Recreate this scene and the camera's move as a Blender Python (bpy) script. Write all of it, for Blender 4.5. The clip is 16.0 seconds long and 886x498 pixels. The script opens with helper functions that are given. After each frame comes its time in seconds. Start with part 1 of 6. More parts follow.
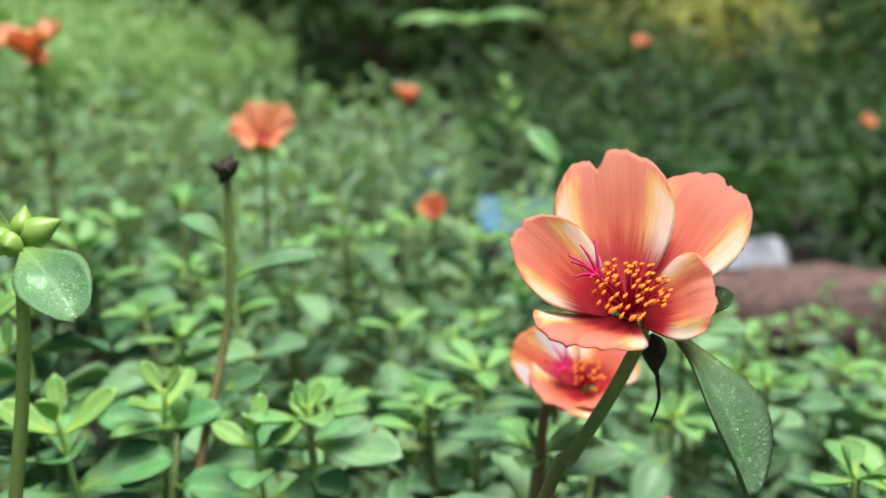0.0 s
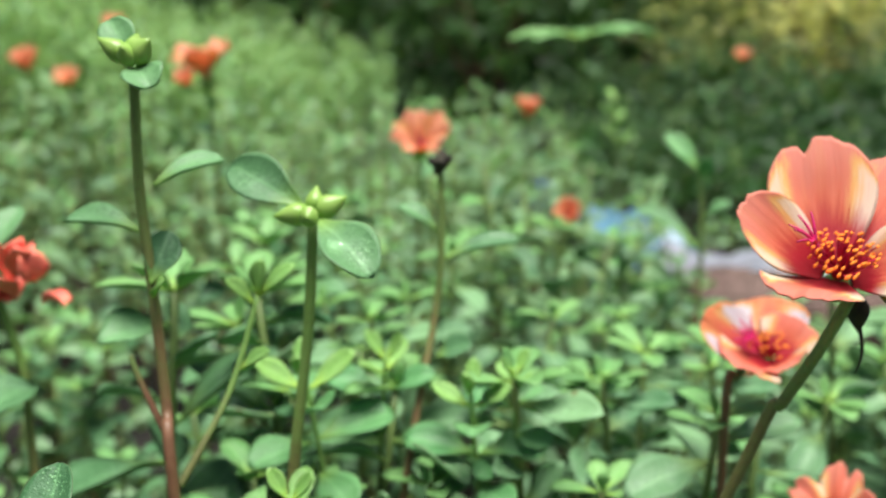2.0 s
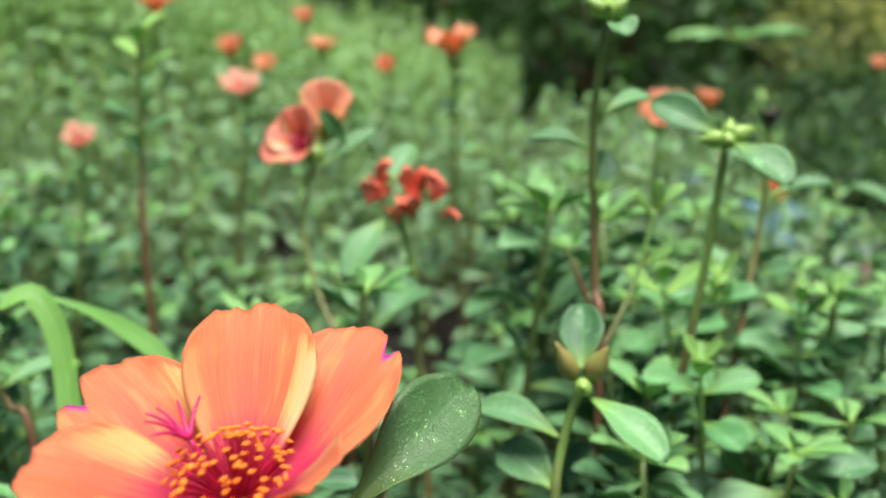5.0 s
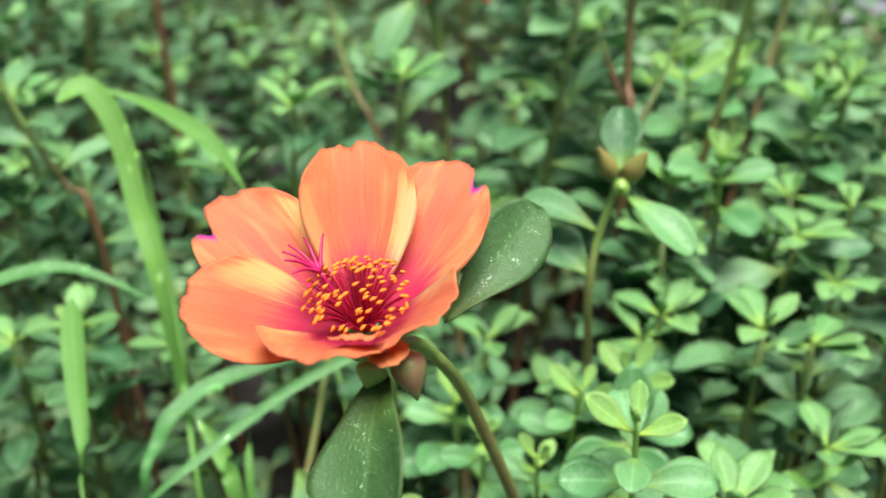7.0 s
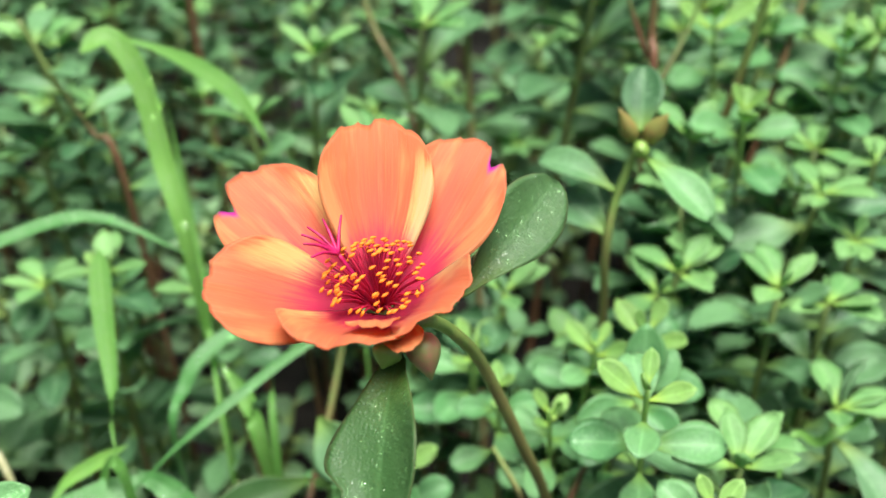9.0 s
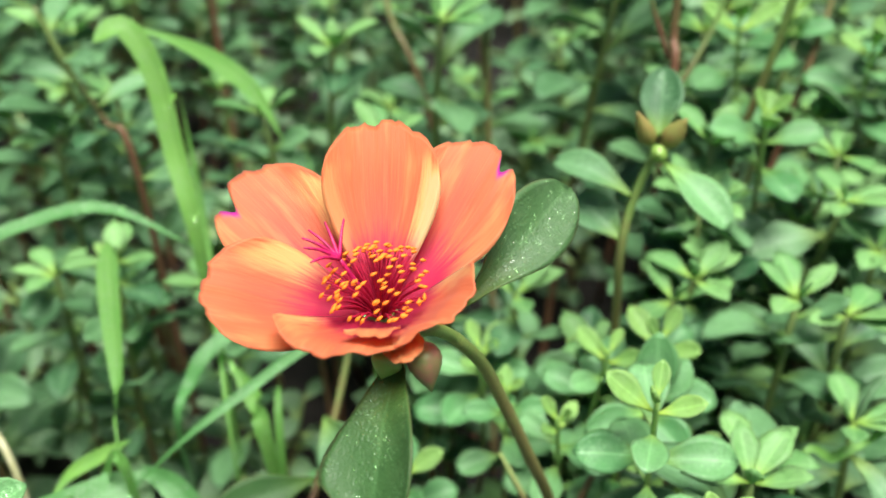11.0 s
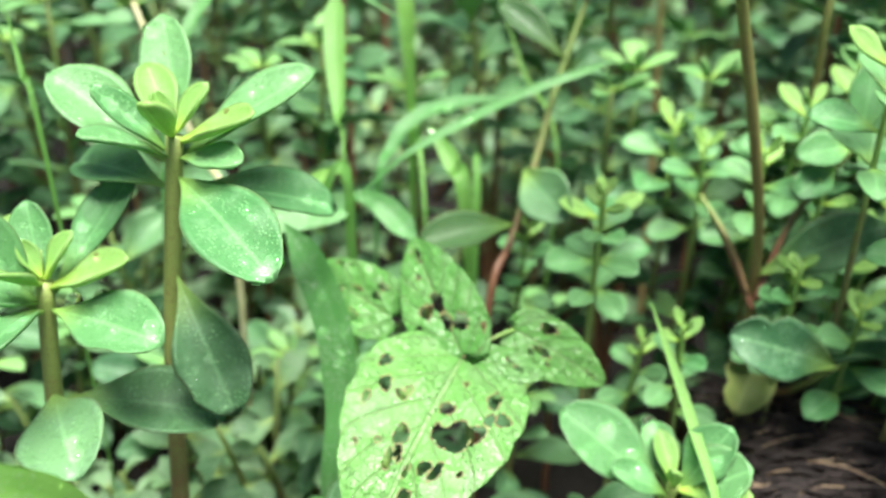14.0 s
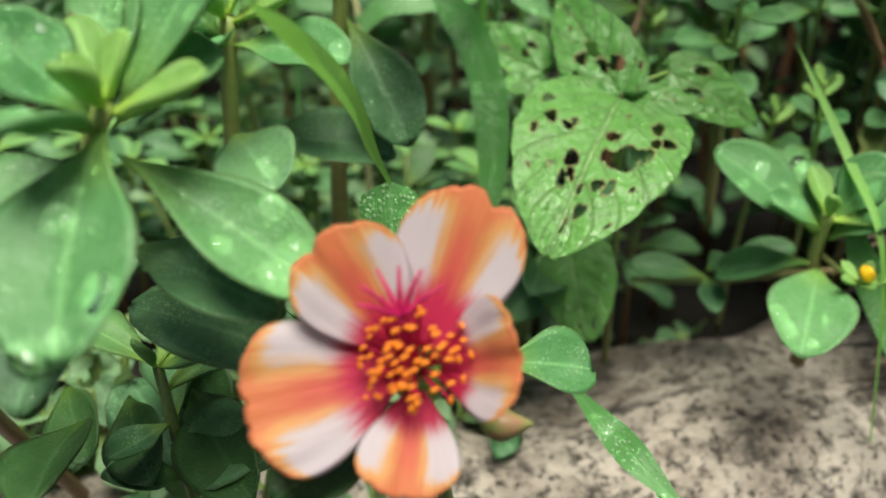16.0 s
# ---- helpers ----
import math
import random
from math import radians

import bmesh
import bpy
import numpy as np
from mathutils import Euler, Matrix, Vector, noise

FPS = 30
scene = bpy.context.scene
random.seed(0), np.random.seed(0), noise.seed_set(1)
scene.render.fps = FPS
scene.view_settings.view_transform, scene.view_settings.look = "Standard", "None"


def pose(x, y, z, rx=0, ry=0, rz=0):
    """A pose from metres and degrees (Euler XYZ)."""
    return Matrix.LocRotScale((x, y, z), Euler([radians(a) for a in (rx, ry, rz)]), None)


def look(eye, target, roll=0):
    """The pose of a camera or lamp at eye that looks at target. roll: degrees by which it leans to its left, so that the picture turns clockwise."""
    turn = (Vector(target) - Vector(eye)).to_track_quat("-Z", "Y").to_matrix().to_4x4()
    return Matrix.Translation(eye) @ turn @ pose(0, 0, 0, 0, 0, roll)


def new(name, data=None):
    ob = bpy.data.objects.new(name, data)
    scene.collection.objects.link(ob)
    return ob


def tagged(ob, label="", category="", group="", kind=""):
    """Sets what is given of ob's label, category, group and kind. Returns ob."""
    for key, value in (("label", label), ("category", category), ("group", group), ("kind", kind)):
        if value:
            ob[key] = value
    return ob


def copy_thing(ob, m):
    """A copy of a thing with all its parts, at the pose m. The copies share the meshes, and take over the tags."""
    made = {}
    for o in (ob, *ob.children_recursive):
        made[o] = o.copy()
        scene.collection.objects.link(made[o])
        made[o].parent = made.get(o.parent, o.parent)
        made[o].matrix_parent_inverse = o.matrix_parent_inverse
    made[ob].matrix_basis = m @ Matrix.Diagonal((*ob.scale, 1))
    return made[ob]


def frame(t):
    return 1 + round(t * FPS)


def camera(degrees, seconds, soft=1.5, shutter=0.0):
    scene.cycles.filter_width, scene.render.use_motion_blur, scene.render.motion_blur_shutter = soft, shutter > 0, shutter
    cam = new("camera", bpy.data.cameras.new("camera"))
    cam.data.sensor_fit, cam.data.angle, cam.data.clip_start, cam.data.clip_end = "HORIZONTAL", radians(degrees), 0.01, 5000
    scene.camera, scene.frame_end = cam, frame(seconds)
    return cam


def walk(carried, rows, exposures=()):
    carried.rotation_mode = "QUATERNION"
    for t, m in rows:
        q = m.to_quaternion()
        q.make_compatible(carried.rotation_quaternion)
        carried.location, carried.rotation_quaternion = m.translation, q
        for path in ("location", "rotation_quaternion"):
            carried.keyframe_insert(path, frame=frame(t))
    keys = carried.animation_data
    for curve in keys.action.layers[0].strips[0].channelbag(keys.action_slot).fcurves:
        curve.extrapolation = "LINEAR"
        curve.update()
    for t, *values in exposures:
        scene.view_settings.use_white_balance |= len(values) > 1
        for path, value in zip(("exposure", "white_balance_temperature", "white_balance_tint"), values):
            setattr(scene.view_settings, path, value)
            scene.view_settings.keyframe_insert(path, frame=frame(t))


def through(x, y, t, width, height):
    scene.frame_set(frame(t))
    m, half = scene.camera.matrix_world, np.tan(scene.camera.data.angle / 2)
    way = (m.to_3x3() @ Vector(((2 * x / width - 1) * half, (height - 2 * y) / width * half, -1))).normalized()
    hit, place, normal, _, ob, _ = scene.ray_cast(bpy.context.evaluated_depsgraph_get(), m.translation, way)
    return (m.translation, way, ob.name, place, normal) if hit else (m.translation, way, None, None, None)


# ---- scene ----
cam = camera(51.8, 16.0)
EXPOSURES = [(0, 1.24), (2, 1.32), (4.2, 1.45), (6.3, 1.08), (7, 1.36), (12.5, 1.36), (13, 1.44), (13.5, 1.82), (14, 1.85), (15, 1.75), (15.5, 1.4), (16, 0.9)]
PATH = [
    (0, (0.01509, 0.02286, 0.28733), (-0.00645, 1.95683, -0.22187), -0.68),
    (0.5, (0.01367, 0.02245, 0.28552), (-0.04958, 1.96056, -0.20408), -0.87),
    (1, (0.00903, 0.01972, 0.28272), (-0.09001, 1.95680, -0.20504), -0.86),
    (1.5, (-0.00086, 0.00862, 0.28274), (-0.14946, 1.94208, -0.20680), -1.01),
    (2, (-0.01024, -0.00492, 0.28658), (-0.21255, 1.92838, -0.18397), -1.65),
    (2.5, (-0.01988, -0.01623, 0.28630), (-0.28144, 1.91870, -0.14687), -1.74),
    (3, (-0.03398, -0.02815, 0.28492), (-0.34598, 1.90601, -0.11718), -1.39),
    (3.5, (-0.04739, -0.03831, 0.28162), (-0.40485, 1.88961, -0.11252), -1.35),
    (4, (-0.05728, -0.04791, 0.27792), (-0.44698, 1.87036, -0.13241), -0.89),
    (4.2, (-0.06108, -0.05168, 0.27686), (-0.46174, 1.86240, -0.14240), -0.66),
    (6.3, (-0.08797, -0.08718, 0.28671), (-0.40872, 1.73451, -0.47393), -0.08),
    (6.5, (-0.08811, -0.08232, 0.28892), (-0.40147, 1.69910, -0.56453), -0.04),
    (7, (-0.08855, -0.07962, 0.29652), (-0.39226, 1.63026, -0.69548), 0.21),
    (7.5, (-0.08868, -0.07762, 0.29948), (-0.40586, 1.58821, -0.76091), 0.07),
    (8, (-0.08831, -0.07753, 0.30270), (-0.41839, 1.56261, -0.79320), 0.05),
    (10.3, (-0.08683, -0.07641, 0.30946), (-0.44937, 1.50896, -0.85467), 0.33),
    (10.5, (-0.08475, -0.08322, 0.31149), (-0.46369, 1.51190, -0.83393), 0.42),
    (11, (-0.08677, -0.07254, 0.30479), (-0.46395, 1.51567, -0.85078), 0.57),
    (11.5, (-0.08819, -0.07226, 0.30346), (-0.46986, 1.52253, -0.84152), 0.70),
    (12, (-0.08786, -0.07827, 0.30591), (-0.47931, 1.52445, -0.82460), 0.67),
    (12.5, (-0.09065, -0.08721, 0.30335), (-0.50595, 1.52922, -0.79876), 0.57),
    (13, (-0.09229, -0.09749, 0.28993), (-0.55970, 1.51988, -0.78971), 0.35),
    (13.5, (-0.10244, -0.11346, 0.27259), (-0.61738, 1.50187, -0.78832), 0.83),
    (14, (-0.10329, -0.13167, 0.24351), (-0.64808, 1.50254, -0.77265), 1.44),
    (14.5, (-0.11029, -0.14370, 0.23132), (-0.70584, 1.46623, -0.79506), 0.82),
    (15, (-0.11333, -0.14877, 0.21961), (-0.72442, 1.45133, -0.81298), 0.11),
    (15.5, (-0.11569, -0.15943, 0.21558), (-0.71213, 1.42180, -0.85400), -0.30),
    (16, (-0.11889, -0.16437, 0.21388), (-0.69988, 1.38197, -0.91364), -1.15),
]
walk(cam, [(t, look(eye, target, roll)) for t, eye, target, roll in PATH], [(t, stops, 6250 + 450 * (t > 15.5), 9 - 7 * (t > 15.5)) for t, stops in EXPOSURES])

# a fixed focus on the near flowers, through a small lens opening
cam.data.dof.use_dof = True
cam.data.dof.focus_distance = 0.128
cam.data.dof.aperture_fstop = 17.0
cam.data.dof.aperture_blades = 0

# ---- light: bright overcast, the sun behind cloud ----
world = bpy.data.worlds.new("sky")
scene.world = world
world.use_nodes = True
wn = world.node_tree
sky = wn.nodes.new("ShaderNodeTexSky")
sky.sky_type, sky.sun_disc = "NISHITA", False
sky.sun_elevation, sky.sun_rotation = radians(79), radians(140)
sky.air_density, sky.dust_density = 1.0, 4.0
wn.links.new(sky.outputs[0], wn.nodes["Background"].inputs[0])
wn.nodes["Background"].inputs[1].default_value = 0.026
sun = new("sun", bpy.data.lights.new("sun", "SUN"))
sun.data.energy, sun.data.angle, sun.data.color = 2.95, radians(34), (1.0, 0.95, 0.88)
sun.matrix_basis = look(Vector((0.12, -0.14, 0.98)) * 3, (0, 0, 0))

GZ = 0.03  # the soil's height


# ---- materials ----
class Nodes:
    """A material's node tree, with short calls."""

    def __init__(self, name):
        self.mat = bpy.data.materials.new(name)
        self.mat.use_nodes = True
        self.tree = self.mat.node_tree
        self.tree.nodes.clear()

    def node(self, kind, *links, **values):
        n = self.tree.nodes.new("ShaderNode" + kind)
        for key, value in values.items():
            setattr(n, key, value)
        for where, value in links:
            if isinstance(value, bpy.types.NodeSocket):
                self.tree.links.new(value, n.inputs[where])
            else:
                n.inputs[where].default_value = value
        return n

    def mix(self, fac, a, b, blend="MIX"):
        n = self.tree.nodes.new("ShaderNodeMix")
        n.data_type, n.blend_type = "RGBA", blend
        for where, value in ((0, fac), (6, a), (7, b)):
            if isinstance(value, bpy.types.NodeSocket):
                self.tree.links.new(value, n.inputs[where])
            else:
                n.inputs[where].default_value = value if where == 0 else (*value, 1)[:4]
        return n.outputs[2]

    def math(self, what, a, b=0.0, c=0.0):
        return self.node("Math", (0, a), (1, b), (2, c), operation=what).outputs[0]

    def ramp(self, fac, lo, hi, a=0.0, b=1.0):
        return self.node("MapRange", (0, fac), (1, lo), (2, hi), (3, a), (4, b), interpolation_type="SMOOTHSTEP").outputs[0]

    def noise(self, scale, detail=3.0, where=None, rough=0.55):
        links = [("Scale", scale), ("Detail", detail), ("Roughness", rough)]
        if where is not None:
            links.append(("Vector", where))
        return self.node("TexNoise", *links).outputs[0]

    def bump(self, height, strength, distance):
        return self.node("Bump", ("Strength", strength), ("Distance", distance), ("Height", height)).outputs[0]

    def close(self, shader):
        out = self.node("OutputMaterial", (0, shader))
        return self.mat


def coords(n):
    return n.node("TexCoord").outputs["Object"]


def dew_dots(n, where):
    """Round specks of dew, thick in some patches and missing in others."""
    cells = n.node("TexVoronoi", ("Vector", where), ("Scale", 1500.0), ("Randomness", 1.0)).outputs["Distance"]
    patch = n.ramp(n.noise(140, 3, where), 0.42, 0.6)
    return n.math("MULTIPLY", n.ramp(cells, 0.42, 0.2), patch), patch


def leaf_material(name, dark, light, pale, islands=False, gloss=0.32, through=0.24, rib=0.2, dew=0.0, swell=1.0, wax=0.03):
    """Fleshy leaf: mottled green, paler midrib, soft wax gloss, some light through it."""
    n = Nodes(name)
    if islands:
        rnd = n.node("NewGeometry").outputs["Random Per Island"]
    else:
        rnd = n.node("ObjectInfo").outputs["Random"]
    uv = n.node("UVMap").outputs[0]
    sep = n.node("SeparateXYZ", (0, uv))
    where = n.node("TexCoord").outputs["Object"]
    col = n.mix(rnd, dark, light)
    blotch = n.noise(160, 4, where)
    col = n.mix(n.ramp(blotch, 0.42, 0.85), col, pale)
    col = n.mix(n.ramp(sep.outputs[1], 0.45, 0.0, 0.0, 0.75), col, [light[0] * 1.7, light[1] * 1.3, light[2] * 0.6])
    col = n.mix(n.math("MULTIPLY", n.ramp(n.noise(900, 2, where), 0.5, 0.7), 0.25), col, [v * 0.55 for v in dark])
    off = n.math("ABSOLUTE", n.math("SUBTRACT", sep.outputs[0], 0.5))
    vein = n.math("MULTIPLY", n.ramp(off, 0.05, 0.005), rib)
    col = n.mix(vein, col, [min(1, v * 1.8 + 0.02) for v in light])
    edge = n.math("MULTIPLY", n.ramp(off, 0.46, 0.5), 0.35)
    col = n.mix(edge, col, (0.16, 0.11, 0.05))
    spots = n.math("MULTIPLY", n.ramp(n.noise(260, 3, where), 0.70, 0.76), n.ramp(rnd, 0.45, 0.8))
    col = n.mix(n.math("MULTIPLY", spots, 0.75), col, (0.16, 0.12, 0.035))
    fine = n.noise(2600, 2, where)
    relief = n.math("ADD", fine, n.math("MULTIPLY", blotch, 2.0 * swell))
    rough = n.ramp(n.noise(300, 3, where), 0.3, 0.7, gloss + 0.06, gloss + 0.26)
    sheen, film = wax, 0.3
    if dew:
        dot, wet = dew_dots(n, where)
        relief = n.math("ADD", relief, n.math("MULTIPLY", dot, dew))
        col = n.mix(n.math("MULTIPLY", dot, 0.5), col, [min(1, v * 1.7 + 0.025) for v in light])
        rough = n.math("SUBTRACT", rough, n.math("MULTIPLY", dot, 0.22))
        sheen, film = n.math("ADD", n.math("MULTIPLY", dot, 0.5), wax), n.math("SUBTRACT", 0.3, n.math("MULTIPLY", dot, 0.2))
    bump = n.bump(relief, 0.3, 0.0004)
    bsdf = n.node("BsdfPrincipled", ("Base Color", col), ("Roughness", rough), ("Normal", bump), ("IOR", 1.36), ("Coat Weight", sheen), ("Coat Roughness", film))
    glow = n.node("BsdfTranslucent", (0, n.mix(0.5, col, [light[0] * 1.6, light[1] * 1.5, light[2] * 0.7])))
    return n.close(n.node("MixShader", (0, through), (1, bsdf.outputs[0]), (2, glow.outputs[0])).outputs[0])


def stem_material(name, top, low, spread=0.5):
    """Smooth round stem, green above and red-brown below."""
    n = Nodes(name)
    uv = n.node("SeparateXYZ", (0, n.node("UVMap").outputs[0]))
    where = coords(n)
    streak = n.noise(350, 3, where)
    along = n.math("ADD", uv.outputs[1], n.math("MULTIPLY", n.math("SUBTRACT", streak, 0.5), spread))
    col = n.mix(n.ramp(along, 0.25, 0.85), low, top)
    col = n.mix(n.math("MULTIPLY", n.ramp(n.noise(1500, 2, where), 0.5, 0.7), 0.3), col, [v * 0.5 for v in low])
    bsdf = n.node("BsdfPrincipled", ("Base Color", col), ("Roughness", 0.45), ("Normal", n.bump(streak, 0.2, 0.0005)), ("Subsurface Weight", 0.0))
    return n.close(bsdf.outputs[0])


def petal_material(name, tip, mid, heart, edge, pale_l, pale_r, cream=(0.93, 0.62, 0.22), heart_to=0.55, band=0.24, rim=(1.02, 0.82), ripple=0.3, blush=0.0, spine=0.5):
    """Silky petal: heart colour at the base, streaks along it, pale bands beside its edges."""
    n = Nodes(name)
    uvn = n.node("UVMap").outputs[0]
    uv = n.node("SeparateXYZ", (0, uvn))
    rnd = n.node("ObjectInfo").outputs["Random"]
    shift = n.node("CombineXYZ", (0, n.math("MULTIPLY", rnd, 7.0)), (1, n.math("MULTIPLY", rnd, 3.0)))
    long = n.node("Mapping", (0, n.node("VectorMath", (0, uvn), (1, shift.outputs[0]), operation="ADD").outputs[0]), ("Scale", (16, 1.6, 1)))
    streak = n.noise(1.6, 5, long.outputs[0], 0.65)
    broad = n.node("Mapping", (0, n.node("VectorMath", (0, uvn), (1, shift.outputs[0]), operation="ADD").outputs[0]), ("Scale", (5, 1.2, 1)))
    wave = n.noise(1.2, 3, broad.outputs[0])
    v = n.math("ADD", uv.outputs[1], n.math("MULTIPLY", n.math("SUBTRACT", streak, 0.5), 0.35))
    col = n.mix(n.ramp(v, 0.3, 0.95), mid, tip)
    col = n.mix(n.math("MULTIPLY", n.ramp(wave, 0.5, 0.72), ripple), col, cream)
    u = n.math("ADD", uv.outputs[0], n.math("MULTIPLY", n.math("SUBTRACT", streak, 0.5), 0.22))
    left = n.math("MULTIPLY", n.ramp(u, band, 0.06), pale_l)
    right = n.math("MULTIPLY", n.ramp(u, 1 - band, 0.94), pale_r)
    inner = n.math("MULTIPLY", n.ramp(uv.outputs[1], 0.12, 0.35), n.ramp(v, *rim))
    side = n.math("MULTIPLY", n.math("MAXIMUM", left, right), inner)
    col = n.mix(n.ramp(side, 0.05, 0.5), col, cream)
    col = n.mix(n.ramp(side, 0.4, 0.85), col, edge)
    vein = n.noise(1.0, 4, n.node("Mapping", (0, n.node("VectorMath", (0, uvn), (1, shift.outputs[0]), operation="ADD").outputs[0]), ("Scale", (75, 2.2, 1))).outputs[0], 0.6)
    col = n.mix(n.math("MULTIPLY", n.ramp(vein, 0.5, 0.68), 0.10), col, [c * 0.72 for c in mid])
    col = n.mix(n.math("MULTIPLY", n.ramp(vein, 0.48, 0.34), 0.1), col, cream)
    middle = n.math("MULTIPLY", n.ramp(n.math("ABSOLUTE", n.math("SUBTRACT", u, 0.5)), 0.26, 0.02), n.ramp(v, 0.92, 0.4))
    col = n.mix(n.math("MULTIPLY", middle, spine), col, [0.55 * a + 0.45 * b for a, b in zip(mid, heart)])
    col = n.mix(n.ramp(v, heart_to, 0.27), col, heart)
    if blush:
        off = n.math("ABSOLUTE", n.math("SUBTRACT", n.math("MULTIPLY", n.math("SUBTRACT", uv.outputs[0], 0.5), 2.0), blush))
        spot = n.math("MULTIPLY", n.ramp(uv.outputs[1], 0.93, 1.0), n.ramp(off, 0.17, 0.05))
        col = n.mix(spot, col, (0.72, 0.015, 0.5))
    bump = n.bump(streak, 0.35, 0.0006)
    bsdf = n.node("BsdfPrincipled", ("Base Color", col), ("Roughness", 0.55), ("Normal", bump), ("Sheen Weight", 0.15))
    glow = n.node("BsdfTranslucent", (0, col))
    return n.close(n.node("MixShader", (0, 0.5), (1, bsdf.outputs[0]), (2, glow.outputs[0])).outputs[0])


def plain_material(name, col, rough=0.5, other=None, scale=600, bump=0.2, depth=0.0005):
    n = Nodes(name)
    where = coords(n)
    tex = n.noise(scale, 4, where)
    c = n.mix(n.ramp(tex, 0.35, 0.7), col, other or [v * 0.6 for v in col])
    bsdf = n.node("BsdfPrincipled", ("Base Color", c), ("Roughness", rough), ("Normal", n.bump(tex, bump, depth)))
    return n.close(bsdf.outputs[0])


def grass_material(name, dark, light, line, glow_col, beads):
    """Grass blade: fine lengthwise lines, a paler midrib, specks of dew, light through it."""
    n = Nodes(name)
    uvn = n.node("UVMap").outputs[0]
    uv = n.node("SeparateXYZ", (0, uvn))
    rnd = n.node("ObjectInfo").outputs["Random"]
    lines = n.noise(1.0, 2, n.node("Mapping", (0, uvn), ("Scale", (30, 1.0, 1))).outputs[0])
    col = n.mix(rnd, dark, light)
    col = n.mix(n.math("MULTIPLY", n.ramp(lines, 0.4, 0.65), 0.4), col, line)
    off = n.math("ABSOLUTE", n.math("SUBTRACT", uv.outputs[0], 0.5))
    col = n.mix(n.math("MULTIPLY", n.ramp(off, 0.06, 0.01), 0.5), col, [v * 1.15 for v in line])
    col = n.mix(n.math("MULTIPLY", n.ramp(n.noise(120, 3, coords(n)), 0.4, 0.7), 0.35), col, dark)
    dot, wet = dew_dots(n, coords(n))
    col = n.mix(n.math("MULTIPLY", dot, beads), col, (0.55, 0.72, 0.5))
    bump = n.bump(n.math("ADD", lines, n.math("MULTIPLY", dot, 2.5)), 0.35, 0.0004)
    bsdf = n.node("BsdfPrincipled", ("Base Color", col), ("Roughness", 0.38), ("Normal", bump))
    glow = n.node("BsdfTranslucent", (0, n.mix(0.5, col, glow_col)))
    return n.close(n.node("MixShader", (0, 0.45), (1, bsdf.outputs[0]), (2, glow.outputs[0])).outputs[0])


def holed_material():
    """Thin nettle-like leaf with branching veins, puckered and wet."""
    n = Nodes("chewed_leaf")
    uvn = n.node("UVMap").outputs[0]
    uv = n.node("SeparateXYZ", (0, uvn))
    where = coords(n)
    off = n.math("ABSOLUTE", n.math("SUBTRACT", uv.outputs[0], 0.5))
    ribs = n.math("FRACT", n.math("SUBTRACT", n.math("MULTIPLY", uv.outputs[1], 6.0), n.math("MULTIPLY", off, 4.5)))
    rib = n.ramp(n.math("ABSOLUTE", n.math("SUBTRACT", ribs, 0.5)), 0.07, 0.0)
    main = n.ramp(off, 0.03, 0.006)
    vein = n.math("MAXIMUM", rib, main)
    rnd = n.node("ObjectInfo").outputs["Random"]
    col = n.mix(rnd, (0.125, 0.36, 0.075), (0.185, 0.45, 0.105))
    col = n.mix(n.ramp(n.noise(220, 4, where), 0.4, 0.8), col, (0.24, 0.48, 0.16))
    col = n.mix(n.math("MULTIPLY", vein, 0.6), col, (0.32, 0.5, 0.2))
    brown = n.ramp(n.noise(420, 3, where), 0.68, 0.74)
    col = n.mix(n.math("MULTIPLY", brown, 0.7), col, (0.12, 0.10, 0.03))
    dot, wet = dew_dots(n, where)
    hills = n.math("ADD", n.math("SUBTRACT", n.noise(380, 3, where), n.math("MULTIPLY", vein, 0.3)), n.math("MULTIPLY", dot, 0.6))
    col = n.mix(n.math("MULTIPLY", dot, 0.14), col, (0.5, 0.7, 0.4))
    bsdf = n.node("BsdfPrincipled", ("Base Color", col), ("Roughness", n.ramp(n.noise(180, 3, where), 0.38, 0.6, 0.16, 0.5)), ("Normal", n.bump(hills, 0.8, 0.0014)), ("Coat Weight", n.math("MULTIPLY", dot, 0.8)), ("Coat Roughness", 0.06))
    glow = n.node("BsdfTranslucent", (0, n.mix(0.5, col, (0.25, 0.5, 0.06))))
    return n.close(n.node("MixShader", (0, 0.35), (1, bsdf.outputs[0]), (2, glow.outputs[0])).outputs[0])


def water_material():
    n = Nodes("water")
    bsdf = n.node("BsdfPrincipled", ("Base Color", (1, 1, 1, 1)), ("Roughness", 0.02), ("IOR", 1.33), ("Transmission Weight", 1.0))
    return n.close(bsdf.outputs[0])


def soil_material():
    n = Nodes("soil")
    where = coords(n)
    a, b = n.noise(60, 6, where, 0.7), n.noise(500, 4, where)
    col = n.mix(n.ramp(a, 0.35, 0.7), (0.006, 0.005, 0.0035), (0.017, 0.013, 0.008))
    col = n.mix(n.math("MULTIPLY", n.ramp(b, 0.55, 0.75), 0.5), col, (0.04, 0.03, 0.019))
    bsdf = n.node("BsdfPrincipled", ("Base Color", col), ("Roughness", 0.9), ("Normal", n.bump(n.math("ADD", a, b), 0.8, 0.004)))
    return n.close(bsdf.outputs[0])


